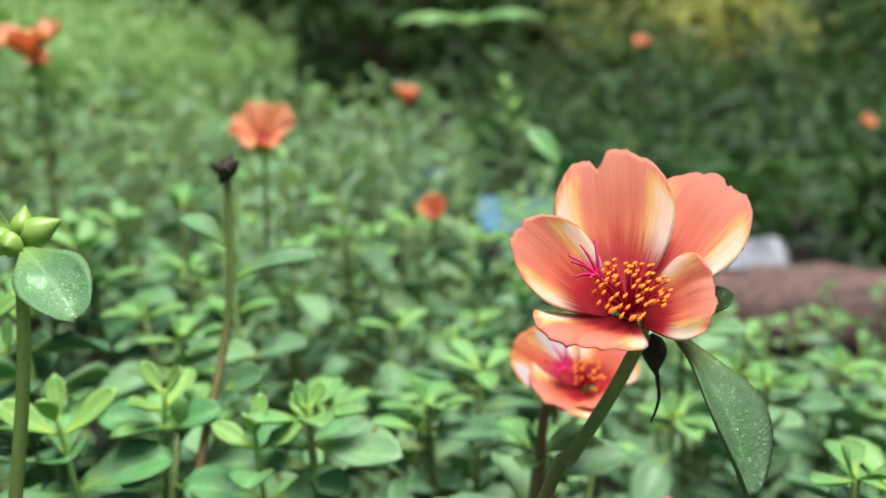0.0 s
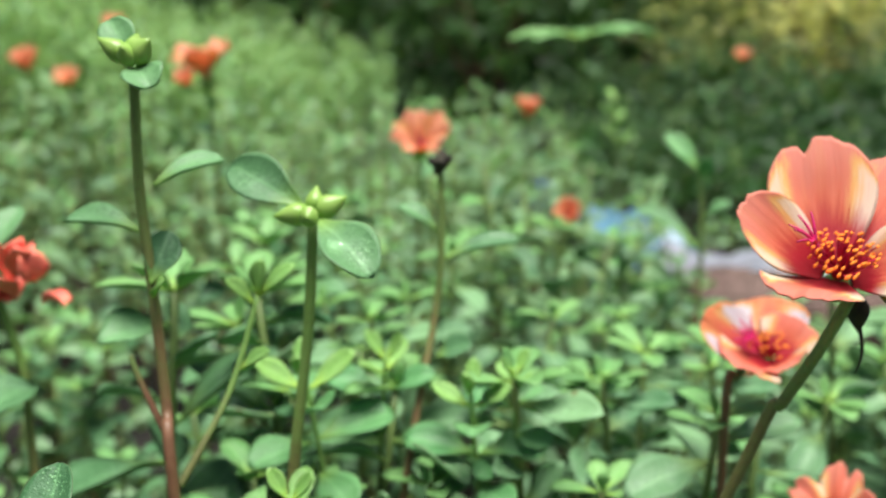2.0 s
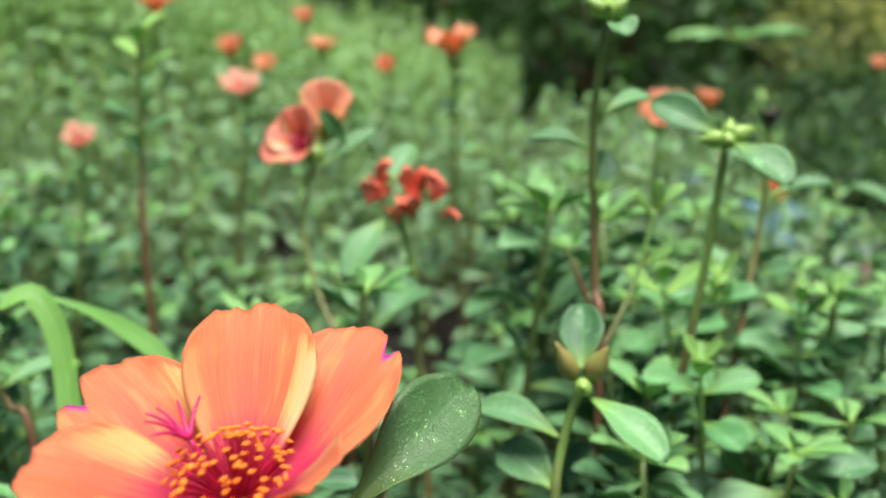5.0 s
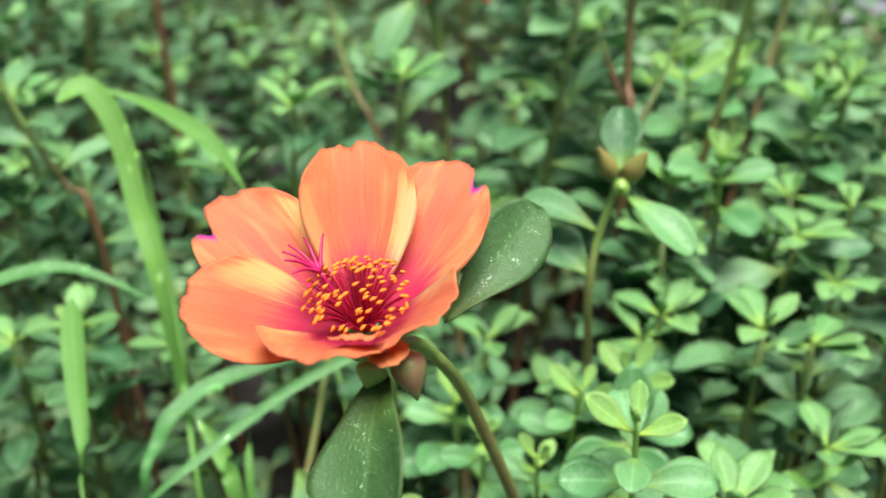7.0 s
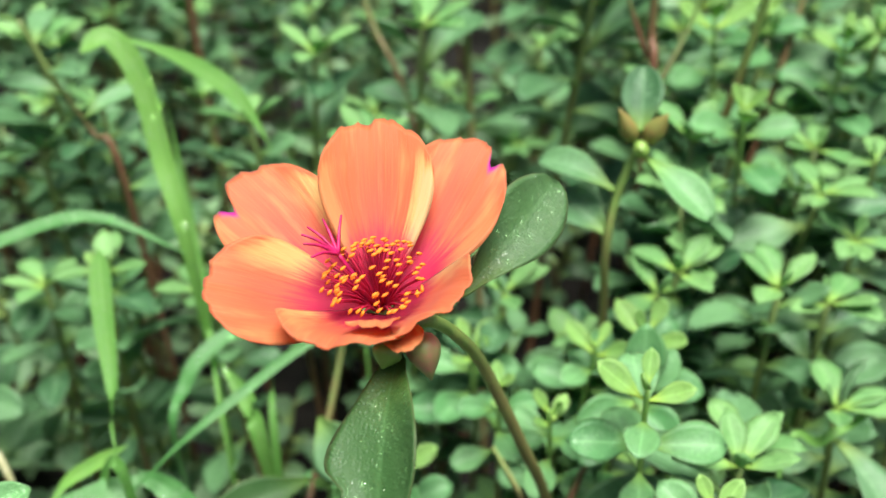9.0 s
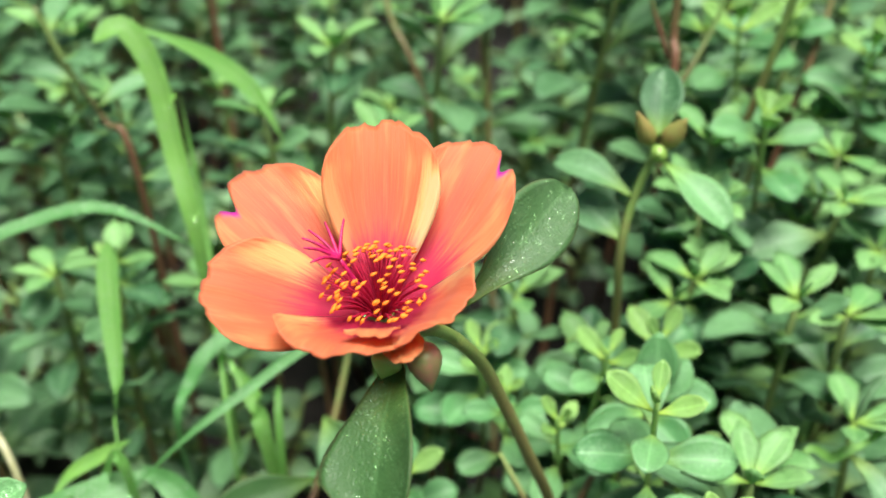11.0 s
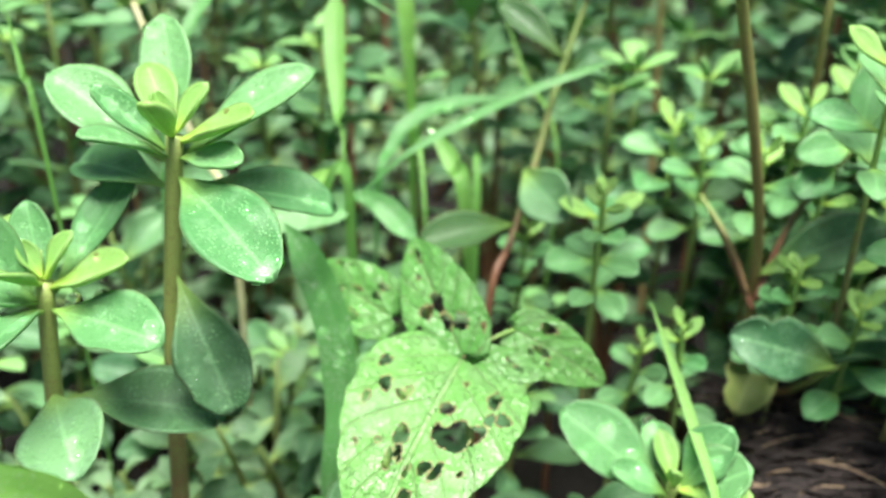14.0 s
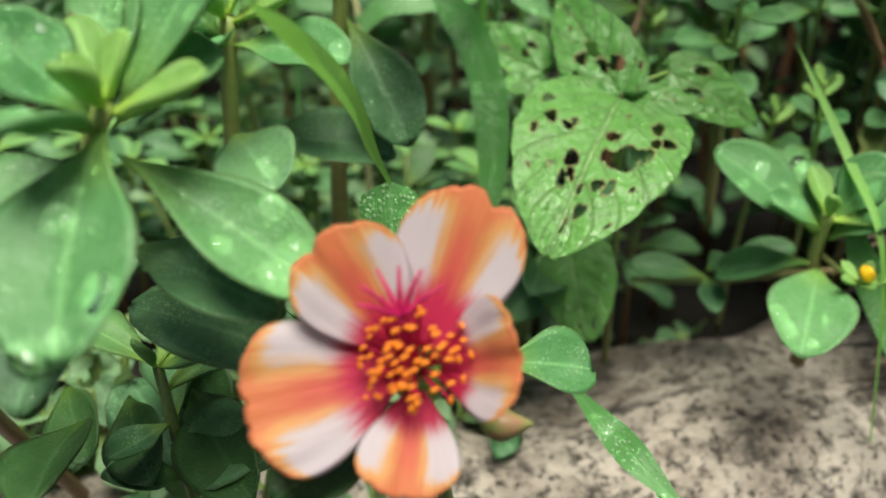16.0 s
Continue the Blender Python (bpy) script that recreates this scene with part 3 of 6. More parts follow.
# ---- flowers ----
def petal_fn(length, width, open0, open1, cup, notch, ruffle, phase, lobe=0.0, fold=0.0):
    """Wedge-shaped petal in the plane of +y (outwards) and +z (the flower's axis). open0, open1: radians from the axis at base and rim."""

    def fn(u, v):
        w = width * 0.5 * (0.14 + 0.86 * smooth(-0.12, 1.0, v))
        reach = 1 - 0.36 * abs(u) ** 4 - 0.05 * u * u - notch * math.exp(-((u - lobe) / 0.09) ** 2) + (0.012 * math.sin(9 * u + phase) + 0.006 * math.sin(23 * u + 2 * phase)) * v
        s = v * reach
        steps, y, z = 6, 0.0, 0.0
        for k in range(steps):
            a = open0 + (open1 - open0) * ((k + 0.5) / steps * s) + fold * max(0.0, (k + 0.5) / steps * s - 0.6)
            y += math.sin(a) * length * s / steps
            z += math.cos(a) * length * s / steps
        a = open0 + (open1 - open0) * s + fold * max(0.0, s - 0.6)
        h = cup * w * u * u + ruffle * length * v * v * (math.sin(5.0 * u + phase) + 0.5 * math.sin(11 * u + 3 * phase))
        return (u * w, y - h * math.cos(a), z + h * math.sin(a))

    return fn


def stamen_data(way, length):
    soup = Soup()
    tip = Vector(way) * length
    bow = Vector((0, 0, 0.12 * length))
    soup.add(tube_data([(0, 0, 0), tip * 0.5 + bow, tip], (0.00016, 0.00012), 5, 3))
    m = aim(tip - Vector(way) * 0.0001, Vector(way).orthogonal() + Vector((0.3, 0.2, 0.1)), (0, 0, 1))
    soup.add(drop_data(0.00027, 0.0012, 6, 4, 0.9), m @ Matrix.Rotation(radians(-90), 4, "X") @ Matrix.Translation((0, 0, -0.0006)), 1)
    return soup


def flower(parent, centre, axis, petals, material, stamens=46, size=1.0, seed=1, right=(1, 0, 0), open_to=0.95, star=(170, 0.008), reach=1.0, frill=0.03):
    """petals: degrees round the axis (0 to the right, 90 away), length and width in mm, opening at base and rim in degrees, then cup, notch and fold."""
    rng = random.Random(seed)
    n = Vector(axis).normalized()
    x = (Vector(right) - n * Vector(right).dot(n)).normalized()
    y = n.cross(x)
    frame_m = Matrix.Identity(4)
    for i in range(3):
        frame_m[i][0], frame_m[i][1], frame_m[i][2] = x[i], y[i], n[i]
    frame_m.translation = centre
    head = part("receptacle", drop_data(0.0032 * size, 0.006 * size, 10, 6, 0.9), BUD_GREEN, parent, frame_m @ Matrix.Translation((0, 0, -0.0045 * size)))
    for k, (az, length, width, o0, o1, cup, notch, fold) in enumerate(petals):
        fn = petal_fn(length * 0.001 * size, width * 0.001 * size, radians(o0), radians(o1), cup, notch, frill, rng.uniform(0, 6), rng.uniform(-0.25, 0.25), fold)
        m = frame_m @ Matrix.Translation((0, 0, (k % 2) * 0.0003)) @ Matrix.Rotation(radians(az - 90), 4, "Z")
        part("petal", sheet_data(fn, 16, 20, 0.00018), material, head, m)
    for k in range(stamens):
        a, r = rng.uniform(0, 2 * math.pi), math.sqrt(rng.random()) * open_to
        way = Vector((math.cos(a) * math.sin(r), math.sin(a) * math.sin(r), math.cos(r)))
        soup = stamen_data(way, rng.uniform(0.0068, 0.0086) * size * reach)
        part("stamen", soup.mesh("stamen", FILAMENT, ANTHER), None, head, frame_m @ Matrix.Translation((way.x * 0.001, way.y * 0.001, 0.0005)))
    soup = Soup()
    if star[1]:
        a0 = radians(star[0])
        tilt = Vector((math.cos(a0), math.sin(a0), 1.9)).normalized()
        top = tilt * star[1]
        soup.add(tube_data([(0, 0, 0), top * 0.6, top], (0.0004, 0.0003), 6, 3))
        for k in range(6):
            a = a0 + radians(-75 + 30 * k) if star[1] > 0.006 else k * math.pi / 3
            way = Vector((math.cos(a), math.sin(a), rng.uniform(0.4, 1.0))).normalized()
            end = top + way * 0.0055 * size
            soup.add(tube_data([top, top + way * 0.0028 * size + Vector((0, 0, 0.0006)), end], (0.00034, 0.00014), 5, 3))
        part("stigma", soup.mesh("stigma", STIGMA), None, head, frame_m, "magenta star-shaped stigma")
    return head

def full_petal_fn(length, width, bend, cup, foot, crown, notches, flare, ruffle, phase, wedge=1.15):
    """Broad petal along +y with a rounded, notched rim; its inner side looks to +z. bend: how far the midrib curves inwards, flare: how far its rim turns back, in radians."""
    n = 24
    turn = [bend * k / n - flare * smooth(0.62, 1.0, k / n) for k in range(n + 1)]
    ys = np.concatenate(([0], np.cumsum(np.cos(turn[:-1])) / n))
    zs = np.concatenate(([0], np.cumsum(np.sin(turn[:-1])) / n))
    lean, far = math.atan2(zs[-1], ys[-1]), math.hypot(ys[-1], zs[-1])
    along = np.linspace(0, 1, n + 1)

    def fn(u, v):
        reach = 1 - crown * (1 - math.sqrt(max(0.0, 1 - 0.985 * u * u))) + (0.014 * math.sin(8 * u + phase) + 0.010 * math.sin(19 * u + 2 * phase) + 0.006 * math.sin(41 * u + 3 * phase)) * (1 - u * u)
        for where, depth, wide in notches:
            reach -= depth * math.exp(-abs((u - where) / wide) ** 1.5)
        s = v * reach
        w = width * 0.5 * (foot + (1 - foot) * math.sin(math.pi / 2 * min(1.0, v / 0.93)) ** wedge)
        y, z, a = np.interp(s, along, ys), np.interp(s, along, zs), np.interp(s, along, turn) - lean
        y, z = (y * math.cos(lean) + z * math.sin(lean)) * length / far, (z * math.cos(lean) - y * math.sin(lean)) * length / far
        h = cup * w * u * u + ruffle * width * v * v * (math.sin(4.5 * u + phase) + 0.45 * math.sin(10 * u + 3 * phase) + 0.2 * math.sin(21 * u + 5 * phase))
        return (u * w, y - h * math.sin(a), z + h * math.cos(a))

    return fn


def petal(head, base, tip, width, bend=0.4, cup=0.2, material=None, inner=None, foot=0.3, crown=0.42, notches=(), flare=0.25, ruffle=0.02, phase=0.0, wedge=1.15):
    """A broad petal from base to tip; inner: a place that its inner side looks at."""
    base, tip = Vector(base), Vector(tip)
    m = aim(base, tip - base, Vector(inner) - base.lerp(tip, 0.6))
    fn = full_petal_fn((tip - base).length, width, bend, cup, foot, crown, notches, flare, ruffle, phase, wedge)
    return part("petal", sheet_data(fn, 34, 26, 0.00018), material, head, m)


# ---- ground ----
def ground_mesh():
    n = 120
    ks = np.linspace(-1, 1, n)
    xs = np.sign(ks) * (np.abs(ks) * 1.2 + 60 * np.abs(ks) ** 7)
    verts, uvs = [], []
    for y in xs + 0.4:
        for x in xs - 0.05:
            far = min(1, math.hypot(x, y) / 3)
            h = 0.012 * noise.noise((x * 14, y * 14, 1)) + 0.006 * noise.noise((x * 45, y * 45, 2))
            verts.append((x, y, GZ + h * (1 - far) + 0.05 * far * noise.noise((x, y, 5))))
            uvs.append((x, y))
    faces = [(i * n + j, i * n + j + 1, (i + 1) * n + j + 1, (i + 1) * n + j) for i in range(n - 1) for j in range(n - 1)]
    return verts, faces, uvs


solid("ground", ground_mesh(), SOIL, None, "dark damp garden soil under the plants", "ground", kind="structure")


def log_data(points, radius, sides=28, rough=0.12, flat=0.8):
    v, f, uv = tube_data(points, (radius, radius * 0.95), sides, 14)
    out = []
    for p in v:
        k = noise.noise((p[0] * 45, p[1] * 45, p[2] * 45)) * rough + noise.noise((p[0] * 15, p[1] * 15, p[2] * 15)) * rough * 2
        i = min(range(len(points)), key=lambda q: (Vector(points[q]) - Vector(p)).length)
        mid = Vector(points[0]) + (Vector(points[-1]) - Vector(points[0])) * max(0, min(1, (Vector(p) - Vector(points[0])).dot(Vector(points[-1]) - Vector(points[0])) / (Vector(points[-1]) - Vector(points[0])).length_squared))
        d = Vector(p) - mid
        d.z *= flat
        out.append(tuple(mid + d * (1 + k)))
    return np.array(out), f, uv


# the weathered log along the bed's near edge
axis_log = Vector((0.78, 0.62, 0)).normalized()
mid_log = Vector((-0.090, 0.008, 0.03))
turn_log = Matrix.Translation(mid_log) @ Matrix.Rotation(math.atan2(axis_log.y, axis_log.x), 4, "Z")
solid("weathered_log", log_data([(-0.30, 0, 0), (-0.1, 0.001, 0), (0.03, 0, 0.001), (0.06, 0, 0.0)], 0.05), TIMBER, turn_log, "weathered grey-brown log with cracks, lying beside the bed", "log")


def stump_data():
    v, f, uv = log_data([(-0.05, 0, 0), (-0.02, 0, 0.002), (0.03, 0, 0), (0.06, 0, -0.004)], 0.042, 40, 0.22, 0.9)
    return v, f, uv


stump = solid("rotten_stump", stump_data(), FIBRE, pose(-0.030, 0.064, 0.060, 0, 0, 12), "dark rotten stump with torn fibres beside the log", "stump")
rng = random.Random(5)
hair = Soup()
for _ in range(1000):
    x, y = rng.uniform(-0.056, 0.05), rng.uniform(-0.042, 0.02)
    z = 0.0375 * math.sqrt(max(0.02, 1 - (y / 0.044) ** 2))
    d = Vector((rng.uniform(-1, -0.5), rng.uniform(-0.35, 0.1), rng.uniform(-0.05, 0.22))).normalized() * rng.uniform(0.006, 0.024)
    a = Vector((x, y, z))
    k = rng.random()
    hair.add(tube_data([a, a + d * 0.6 + Vector((0, 0, 0.001)), a + d + Vector((0, 0, -0.002))], (0.0007 - 0.0005 * (k > 0.9), 0.00015), 4, 2), None, 1 if k > 0.9 else 0)
tagged(part("torn_fibre_mat", hair.mesh("torn_fibre_mat", FIBRE, STRAW), None, stump, PLACED[stump]), "torn dark and pale wood fibres", kind="stuff")

# ---- flower with striped orange cup, in full bloom (stands in the middle of the bed) ----
p = thing("purslane_flower_plant", (-0.088, 0.07, GZ), "orange purslane flower in full bloom on an arching green stem", "flower", "purslane flowers")
stem(p, [(-0.088, 0.07, GZ), (-0.0895, 0.064, 0.10), (-0.0924, 0.0590, 0.1412), (-0.0986, 0.0481, 0.1727), (-0.1040, 0.0409, 0.1945), (-0.1063, 0.0366, 0.2041), (-0.1082, 0.0305, 0.2127), (-0.1094, 0.0284, 0.2158), (-0.1104, 0.0221, 0.2220), (-0.1125, 0.0199, 0.2231)], 0.0015, 0.0011, STEM_ARCH)
stem(p, [(-0.0905, 0.0575, 0.128), (-0.0857, 0.0681, 0.1459), (-0.0754, 0.0771, 0.1619)], 0.0011, 0.0008, STEM, "branch")
stem(p, [(-0.0905, 0.0565, 0.126), (-0.0987, 0.0631, 0.1381), (-0.1047, 0.0679, 0.1447)], 0.001, 0.0007, STEM, "branch")
bloom = flower(p, (-0.1172, 0.0197, 0.2246), (-0.05, -0.12, 1), [], PETAL_G, 110, 1.035, 3, reach=1.12, open_to=0.85, star=(172, 0.0108))
petal(bloom, (-0.1174, 0.0203, 0.2255), (-0.1230, 0.0408, 0.2436), 0.0168, 0.45, 0.3, PETAL_GE, (-0.1103, -0.0010, 0.2598), foot=0.2, wedge=1.5, crown=0.34, phase=0.4, notches=((-0.1, 0.02, 0.1),), ruffle=0.010)
petal(bloom, (-0.1198, 0.0212, 0.2249), (-0.1432, 0.0325, 0.2357), 0.0180, 0.45, 0.25, PETAL_GC, (-0.1147, 0.0077, 0.2525), foot=0.18, wedge=1.5, crown=0.40, phase=2.1, notches=((-0.42, 0.13, 0.13),), ruffle=0.014)
petal(bloom, (-0.1161, 0.0221, 0.2249), (-0.1076, 0.0449, 0.2396), 0.0170, 0.45, 0.28, PETAL_GB, (-0.1137, 0.0097, 0.2514), foot=0.18, wedge=1.4, crown=0.44, phase=1.2, notches=((0.40, 0.08, 0.10),), ruffle=0.014)
petal(bloom, (-0.1195, 0.0186, 0.2255), (-0.1390, 0.0113, 0.2324), 0.0166, 0.5, 0.22, PETAL_GY, (-0.1171, 0.0089, 0.2514), crown=0.36, phase=3.3, ruffle=0.018)
petal(bloom, (-0.1177, 0.0178, 0.2256), (-0.1204, 0.0036, 0.2312), 0.0174, 0.6, 0.1, PETAL_G, (-0.1185, 0.0195, 0.2457), crown=0.30, flare=0.9, phase=4.0, ruffle=0.035)
petal(bloom, (-0.1157, 0.0193, 0.2253), (-0.1049, 0.0120, 0.2343), 0.0173, 0.5, 0.12, PETAL_G, (-0.1147, 0.0130, 0.2493), crown=0.34, flare=0.6, phase=5.2, ruffle=0.035)
petal(bloom, (-0.1158, 0.0130, 0.2285), (-0.1142, 0.0055, 0.2334), 0.0070, 0.3, 0.1, PETAL_GF, (-0.1198, 0.0265, 0.2420), foot=0.6, crown=0.4, flare=0.9, ruffle=0.05, phase=1.0)
petal(bloom, (-0.1142, 0.0166, 0.2262), (-0.1097, 0.0064, 0.2297), 0.0055, 0.5, 0.1, PETAL_GF, (-0.1050, -0.0142, 0.2572), foot=0.5, crown=0.35, flare=0.8, ruffle=0.03, phase=2.0)
leaf(p, (-0.1078, 0.0301, 0.2203), (-0.0963, 0.0531, 0.2292), 0.0116, -0.4, (0.3, -0.7, 0.6), LEAF_GREY, drops=14, drop_size=0.00035, label="broad dark green leaf with fine dew", beads=110, nu=10, nv=18)
leaf(p, (-0.1128, 0.0129, 0.2236), (-0.1096, -0.0118, 0.2125), 0.0138, -0.5, (-0.2, -0.9, 0.3), LEAF_DARK, drops=14, drop_size=0.00035, label="dark green hanging leaf with a browned ragged edge", beads=110, nu=14, nv=24, bite=0.35, point=0.3, tip_shape=1.15, wave=0.05)
bud(p, (-0.1102, 0.0134, 0.2273), (0.3, -0.35, -0.75), 0.0025, 0.0070, BUD, label="reddish green bud", sharp=0.72)
bud(p, (-0.1136, 0.0116, 0.2261), (-0.1, -0.6, -0.5), 0.0022, 0.0036, BUD_GREEN, "ovary")
leaf(p, (-0.0915, 0.0595, 0.1340), (-0.0672, 0.0650, 0.1490), 0.0125, -0.6, (0, -0.75, 0.65), LEAF, label="long wet leaf low on the stem", nu=10, drops=8, beads=60)
leaf(p, (-0.0724, 0.0433, 0.1245), (-0.0956, 0.0345, 0.1330), 0.0140, -0.7, (0.1, -0.75, 0.65), LEAF, nu=10, nv=18, wave=0.06, drops=9, beads=60, label="broad wet leaf with a torn edge", bite=0.3)
stem(p, [(-0.0895, 0.064, 0.095), (-0.0790, 0.0540, 0.108), (-0.0724, 0.0433, 0.1245)], 0.0011, 0.0008, STEM, "branch")
leaf(p, (-0.0863, 0.0647, 0.1137), (-0.0900, 0.0448, 0.1046), 0.0125, -0.5, (0, -0.9, 0.4), YELLOWING, nu=10, label="yellowing leaf with a torn edge", bite=0.3)
for a, b, w in (((-0.0754, 0.0771, 0.1619), (-0.0762, 0.0815, 0.1795), 0.0095), ((-0.0760, 0.0766, 0.1612), (-0.0885, 0.0668, 0.1610), 0.0085), ((-0.0790, 0.0740, 0.1570), (-0.0872, 0.0625, 0.1535), 0.0080), ((-0.0762, 0.0764, 0.1608), (-0.0668, 0.0690, 0.1575), 0.0090), ((-0.0756, 0.0769, 0.1616), (-0.0690, 0.0830, 0.1720), 0.0080)):
    leaf(p, a, b, w, -0.4, (0.1, -0.7, 0.7), LEAF_BIG, nu=8, nv=12)
stem(p, [(-0.0925, 0.0575, 0.1300), (-0.0985, 0.0625, 0.1395), (-0.1069, 0.0700, 0.1466)], 0.0008, 0.0005, STEM_BROWN, "dry_twig", 6)

# ---- salmon flower with a second bloom behind it (first one met) ----
p = thing("purslane_flower_plant", (-0.008, 0.168, GZ), "salmon purslane flower with white-edged petals on a thick green stem", "flower", "purslane flowers")
stem(p, [(-0.008, 0.168, GZ), (0.008, 0.162, 0.14), (0.0293, 0.1522, 0.2127), (0.0329, 0.1503, 0.2205), (0.0384, 0.1490, 0.2313), (0.0430, 0.1492, 0.2410)], 0.0013, 0.0012, STEM_GREEN)
bloom = flower(p, (0.0408, 0.1501, 0.2432), (-0.1, -0.5, 0.87), [], PETAL_A, 84, 0.98, 4, reach=1.0, open_to=0.72, star=(168, 0.0092))
petal(bloom, (0.0397, 0.1509, 0.2444), (0.0396, 0.1643, 0.2658), 0.0180, 0.35, 0.2, PETAL_A, (0.0336, 0.1261, 0.2661), foot=0.24, crown=0.42, phase=0.9, notches=((-0.22, 0.10, 0.13),), ruffle=0.012)
petal(bloom, (0.0423, 0.1507, 0.2453), (0.0570, 0.1614, 0.2617), 0.0173, 0.35, 0.2, PETAL_A, (0.0355, 0.1308, 0.2644), foot=0.2, crown=0.46, phase=2.4, notches=((0.12, 0.05, 0.1),), ruffle=0.014)
petal(bloom, (0.0385, 0.1503, 0.2442), (0.0241, 0.1503, 0.2566), 0.0130, 0.4, 0.22, PETAL_A, (0.0341, 0.1347, 0.2636), foot=0.25, crown=0.42, phase=4.1, ruffle=0.012)
petal(bloom, (0.0425, 0.1492, 0.2437), (0.0517, 0.1445, 0.2489), 0.0143, 0.4, 0.15, PETAL_A, (0.0355, 0.1345, 0.2629), crown=0.3, flare=0.6, phase=5.0, ruffle=0.045)
petal(bloom, (0.0396, 0.1491, 0.2435), (0.0306, 0.1367, 0.2438), 0.0165, 0.6, 0.06, PETAL_A, (0.0359, 0.1412, 0.2645), crown=0.30, flare=1.0, phase=3.1, ruffle=0.035)
leaf(p, (0.0468, 0.1481, 0.2418), (0.0551, 0.1333, 0.2229), 0.0118, -0.75, (0.55, -0.55, 0.5), LEAF_DEWY, drops=14, drop_size=0.00035, label="long grey-green leaf wet with dew", beads=110, nu=10, nv=20, tip_shape=1.15)
leaf(p, (0.0516, 0.1525, 0.2424), (0.0573, 0.1561, 0.2452), 0.0045, -0.2, (0, -0.5, 1), LEAF_DARK)
bud(p, (0.0452, 0.1532, 0.2396), (0.1, 0, -1), 0.0019, 0.007, DRIED, "withered_bloom", "black shrivelled bloom with a hanging thread")
stem(p, [(0.0449, 0.1503, 0.2262), (0.0462, 0.1515, 0.2298), (0.0458, 0.1531, 0.2345)], 0.00015, 0.0005, DRIED, "withered_thread", 5)
p = thing("purslane_flower_plant", (0.036, 0.2, GZ), "small salmon purslane flower half hidden behind another bloom", "flower", "purslane flowers")
stem(p, [(0.036, 0.2, GZ), (0.0330, 0.1965, 0.1897), (0.0366, 0.2000, 0.2062), (0.0395, 0.1975, 0.2125)], 0.0014, 0.0011, STEM)
bloom = flower(p, (0.0417, 0.1956, 0.2119), (-0.15, -0.5, 0.8), [], PETAL_H, 30, 1.0, 8, reach=0.8, open_to=0.7, star=(160, 0.007))
petal(bloom, (0.0400, 0.1959, 0.2130), (0.0271, 0.1961, 0.2219), 0.0142, 0.4, 0.2, PETAL_H, (0.0382, 0.1851, 0.2269), phase=0.3)
petal(bloom, (0.0419, 0.1969, 0.2126), (0.0445, 0.2088, 0.2225), 0.0182, 0.4, 0.2, PETAL_H, (0.0382, 0.1851, 0.2269), phase=1.3)
petal(bloom, (0.0435, 0.1959, 0.2128), (0.0495, 0.1989, 0.2201), 0.0150, 0.4, 0.2, PETAL_A, (0.0382, 0.1851, 0.2269), phase=2.3)
petal(bloom, (0.0410, 0.1947, 0.2123), (0.0324, 0.1868, 0.2140), 0.0175, 0.5, 0.12, PETAL_A, (0.0382, 0.1851, 0.2269), flare=0.5, phase=3.9, ruffle=0.035)
petal(bloom, (0.0424, 0.1947, 0.2121), (0.0434, 0.1867, 0.2132), 0.0164, 0.5, 0.12, PETAL_A, (0.0382, 0.1851, 0.2269), flare=0.5, phase=5.0, ruffle=0.035)

# ---- striped orange and white flower at the near edge ----
p = thing("purslane_flower_plant", (-0.150, -0.075, GZ), "orange and white striped purslane flower near the log", "flower", "purslane flowers")
stem(p, [(-0.150, -0.075, GZ), (-0.149, -0.082, 0.10), (-0.1473, -0.0982, 0.1459)], 0.0014, 0.0012, STEM_GREEN)
bloom = flower(p, (-0.1474, -0.0972, 0.1486), (0.12, -0.52, 0.85), [], PETAL_H, 84, 1.0, 6, reach=0.8, open_to=0.95, star=(120, 0.0078))
petal(bloom, (-0.1487, -0.0972, 0.1510), (-0.1582, -0.0961, 0.1628), 0.0130, 0.25, 0.08, PETAL_H, (-0.1400, -0.1147, 0.1688), foot=0.18, crown=0.36, phase=0.6, ruffle=0.022, notches=((-0.25, 0.05, 0.12),))
petal(bloom, (-0.1469, -0.0964, 0.1513), (-0.1438, -0.0853, 0.1649), 0.0138, 0.25, 0.1, PETAL_H, (-0.1400, -0.1147, 0.1688), foot=0.18, crown=0.40, phase=2.2, ruffle=0.014, notches=((0.2, 0.08, 0.1),))
petal(bloom, (-0.1448, -0.0967, 0.1497), (-0.1357, -0.0985, 0.1551), 0.0126, 0.5, 0.15, PETAL_H, (-0.1400, -0.1147, 0.1688), crown=0.3, flare=0.5, phase=3.4, ruffle=0.04)
petal(bloom, (-0.1489, -0.0987, 0.1491), (-0.1617, -0.1090, 0.1488), 0.0162, 0.25, 0.06, PETAL_H, (-0.1400, -0.1147, 0.1688), foot=0.18, crown=0.32, phase=4.4, ruffle=0.024)
petal(bloom, (-0.1467, -0.0990, 0.1476), (-0.1443, -0.1093, 0.1428), 0.0107, 0.3, 0.08, PETAL_H, (-0.1400, -0.1147, 0.1688), foot=0.18, crown=0.30, phase=5.5, ruffle=0.03)
bud(p, (-0.1413, -0.0940, 0.1392), (0.9, 0.25, 0.12), 0.0019, 0.0062, BUD, label="pointed bud with a brown tip")
leaf(p, (-0.1431, -0.0815, 0.1379), (-0.1322, -0.0738, 0.1332), 0.0095, -0.4, (0, -0.5, 1), LEAF_BIG)
leaf(p, (-0.1583, -0.0892, 0.1363), (-0.1899, -0.0908, 0.1420), 0.0115, -0.5, (0, -0.4, 1), LEAF)
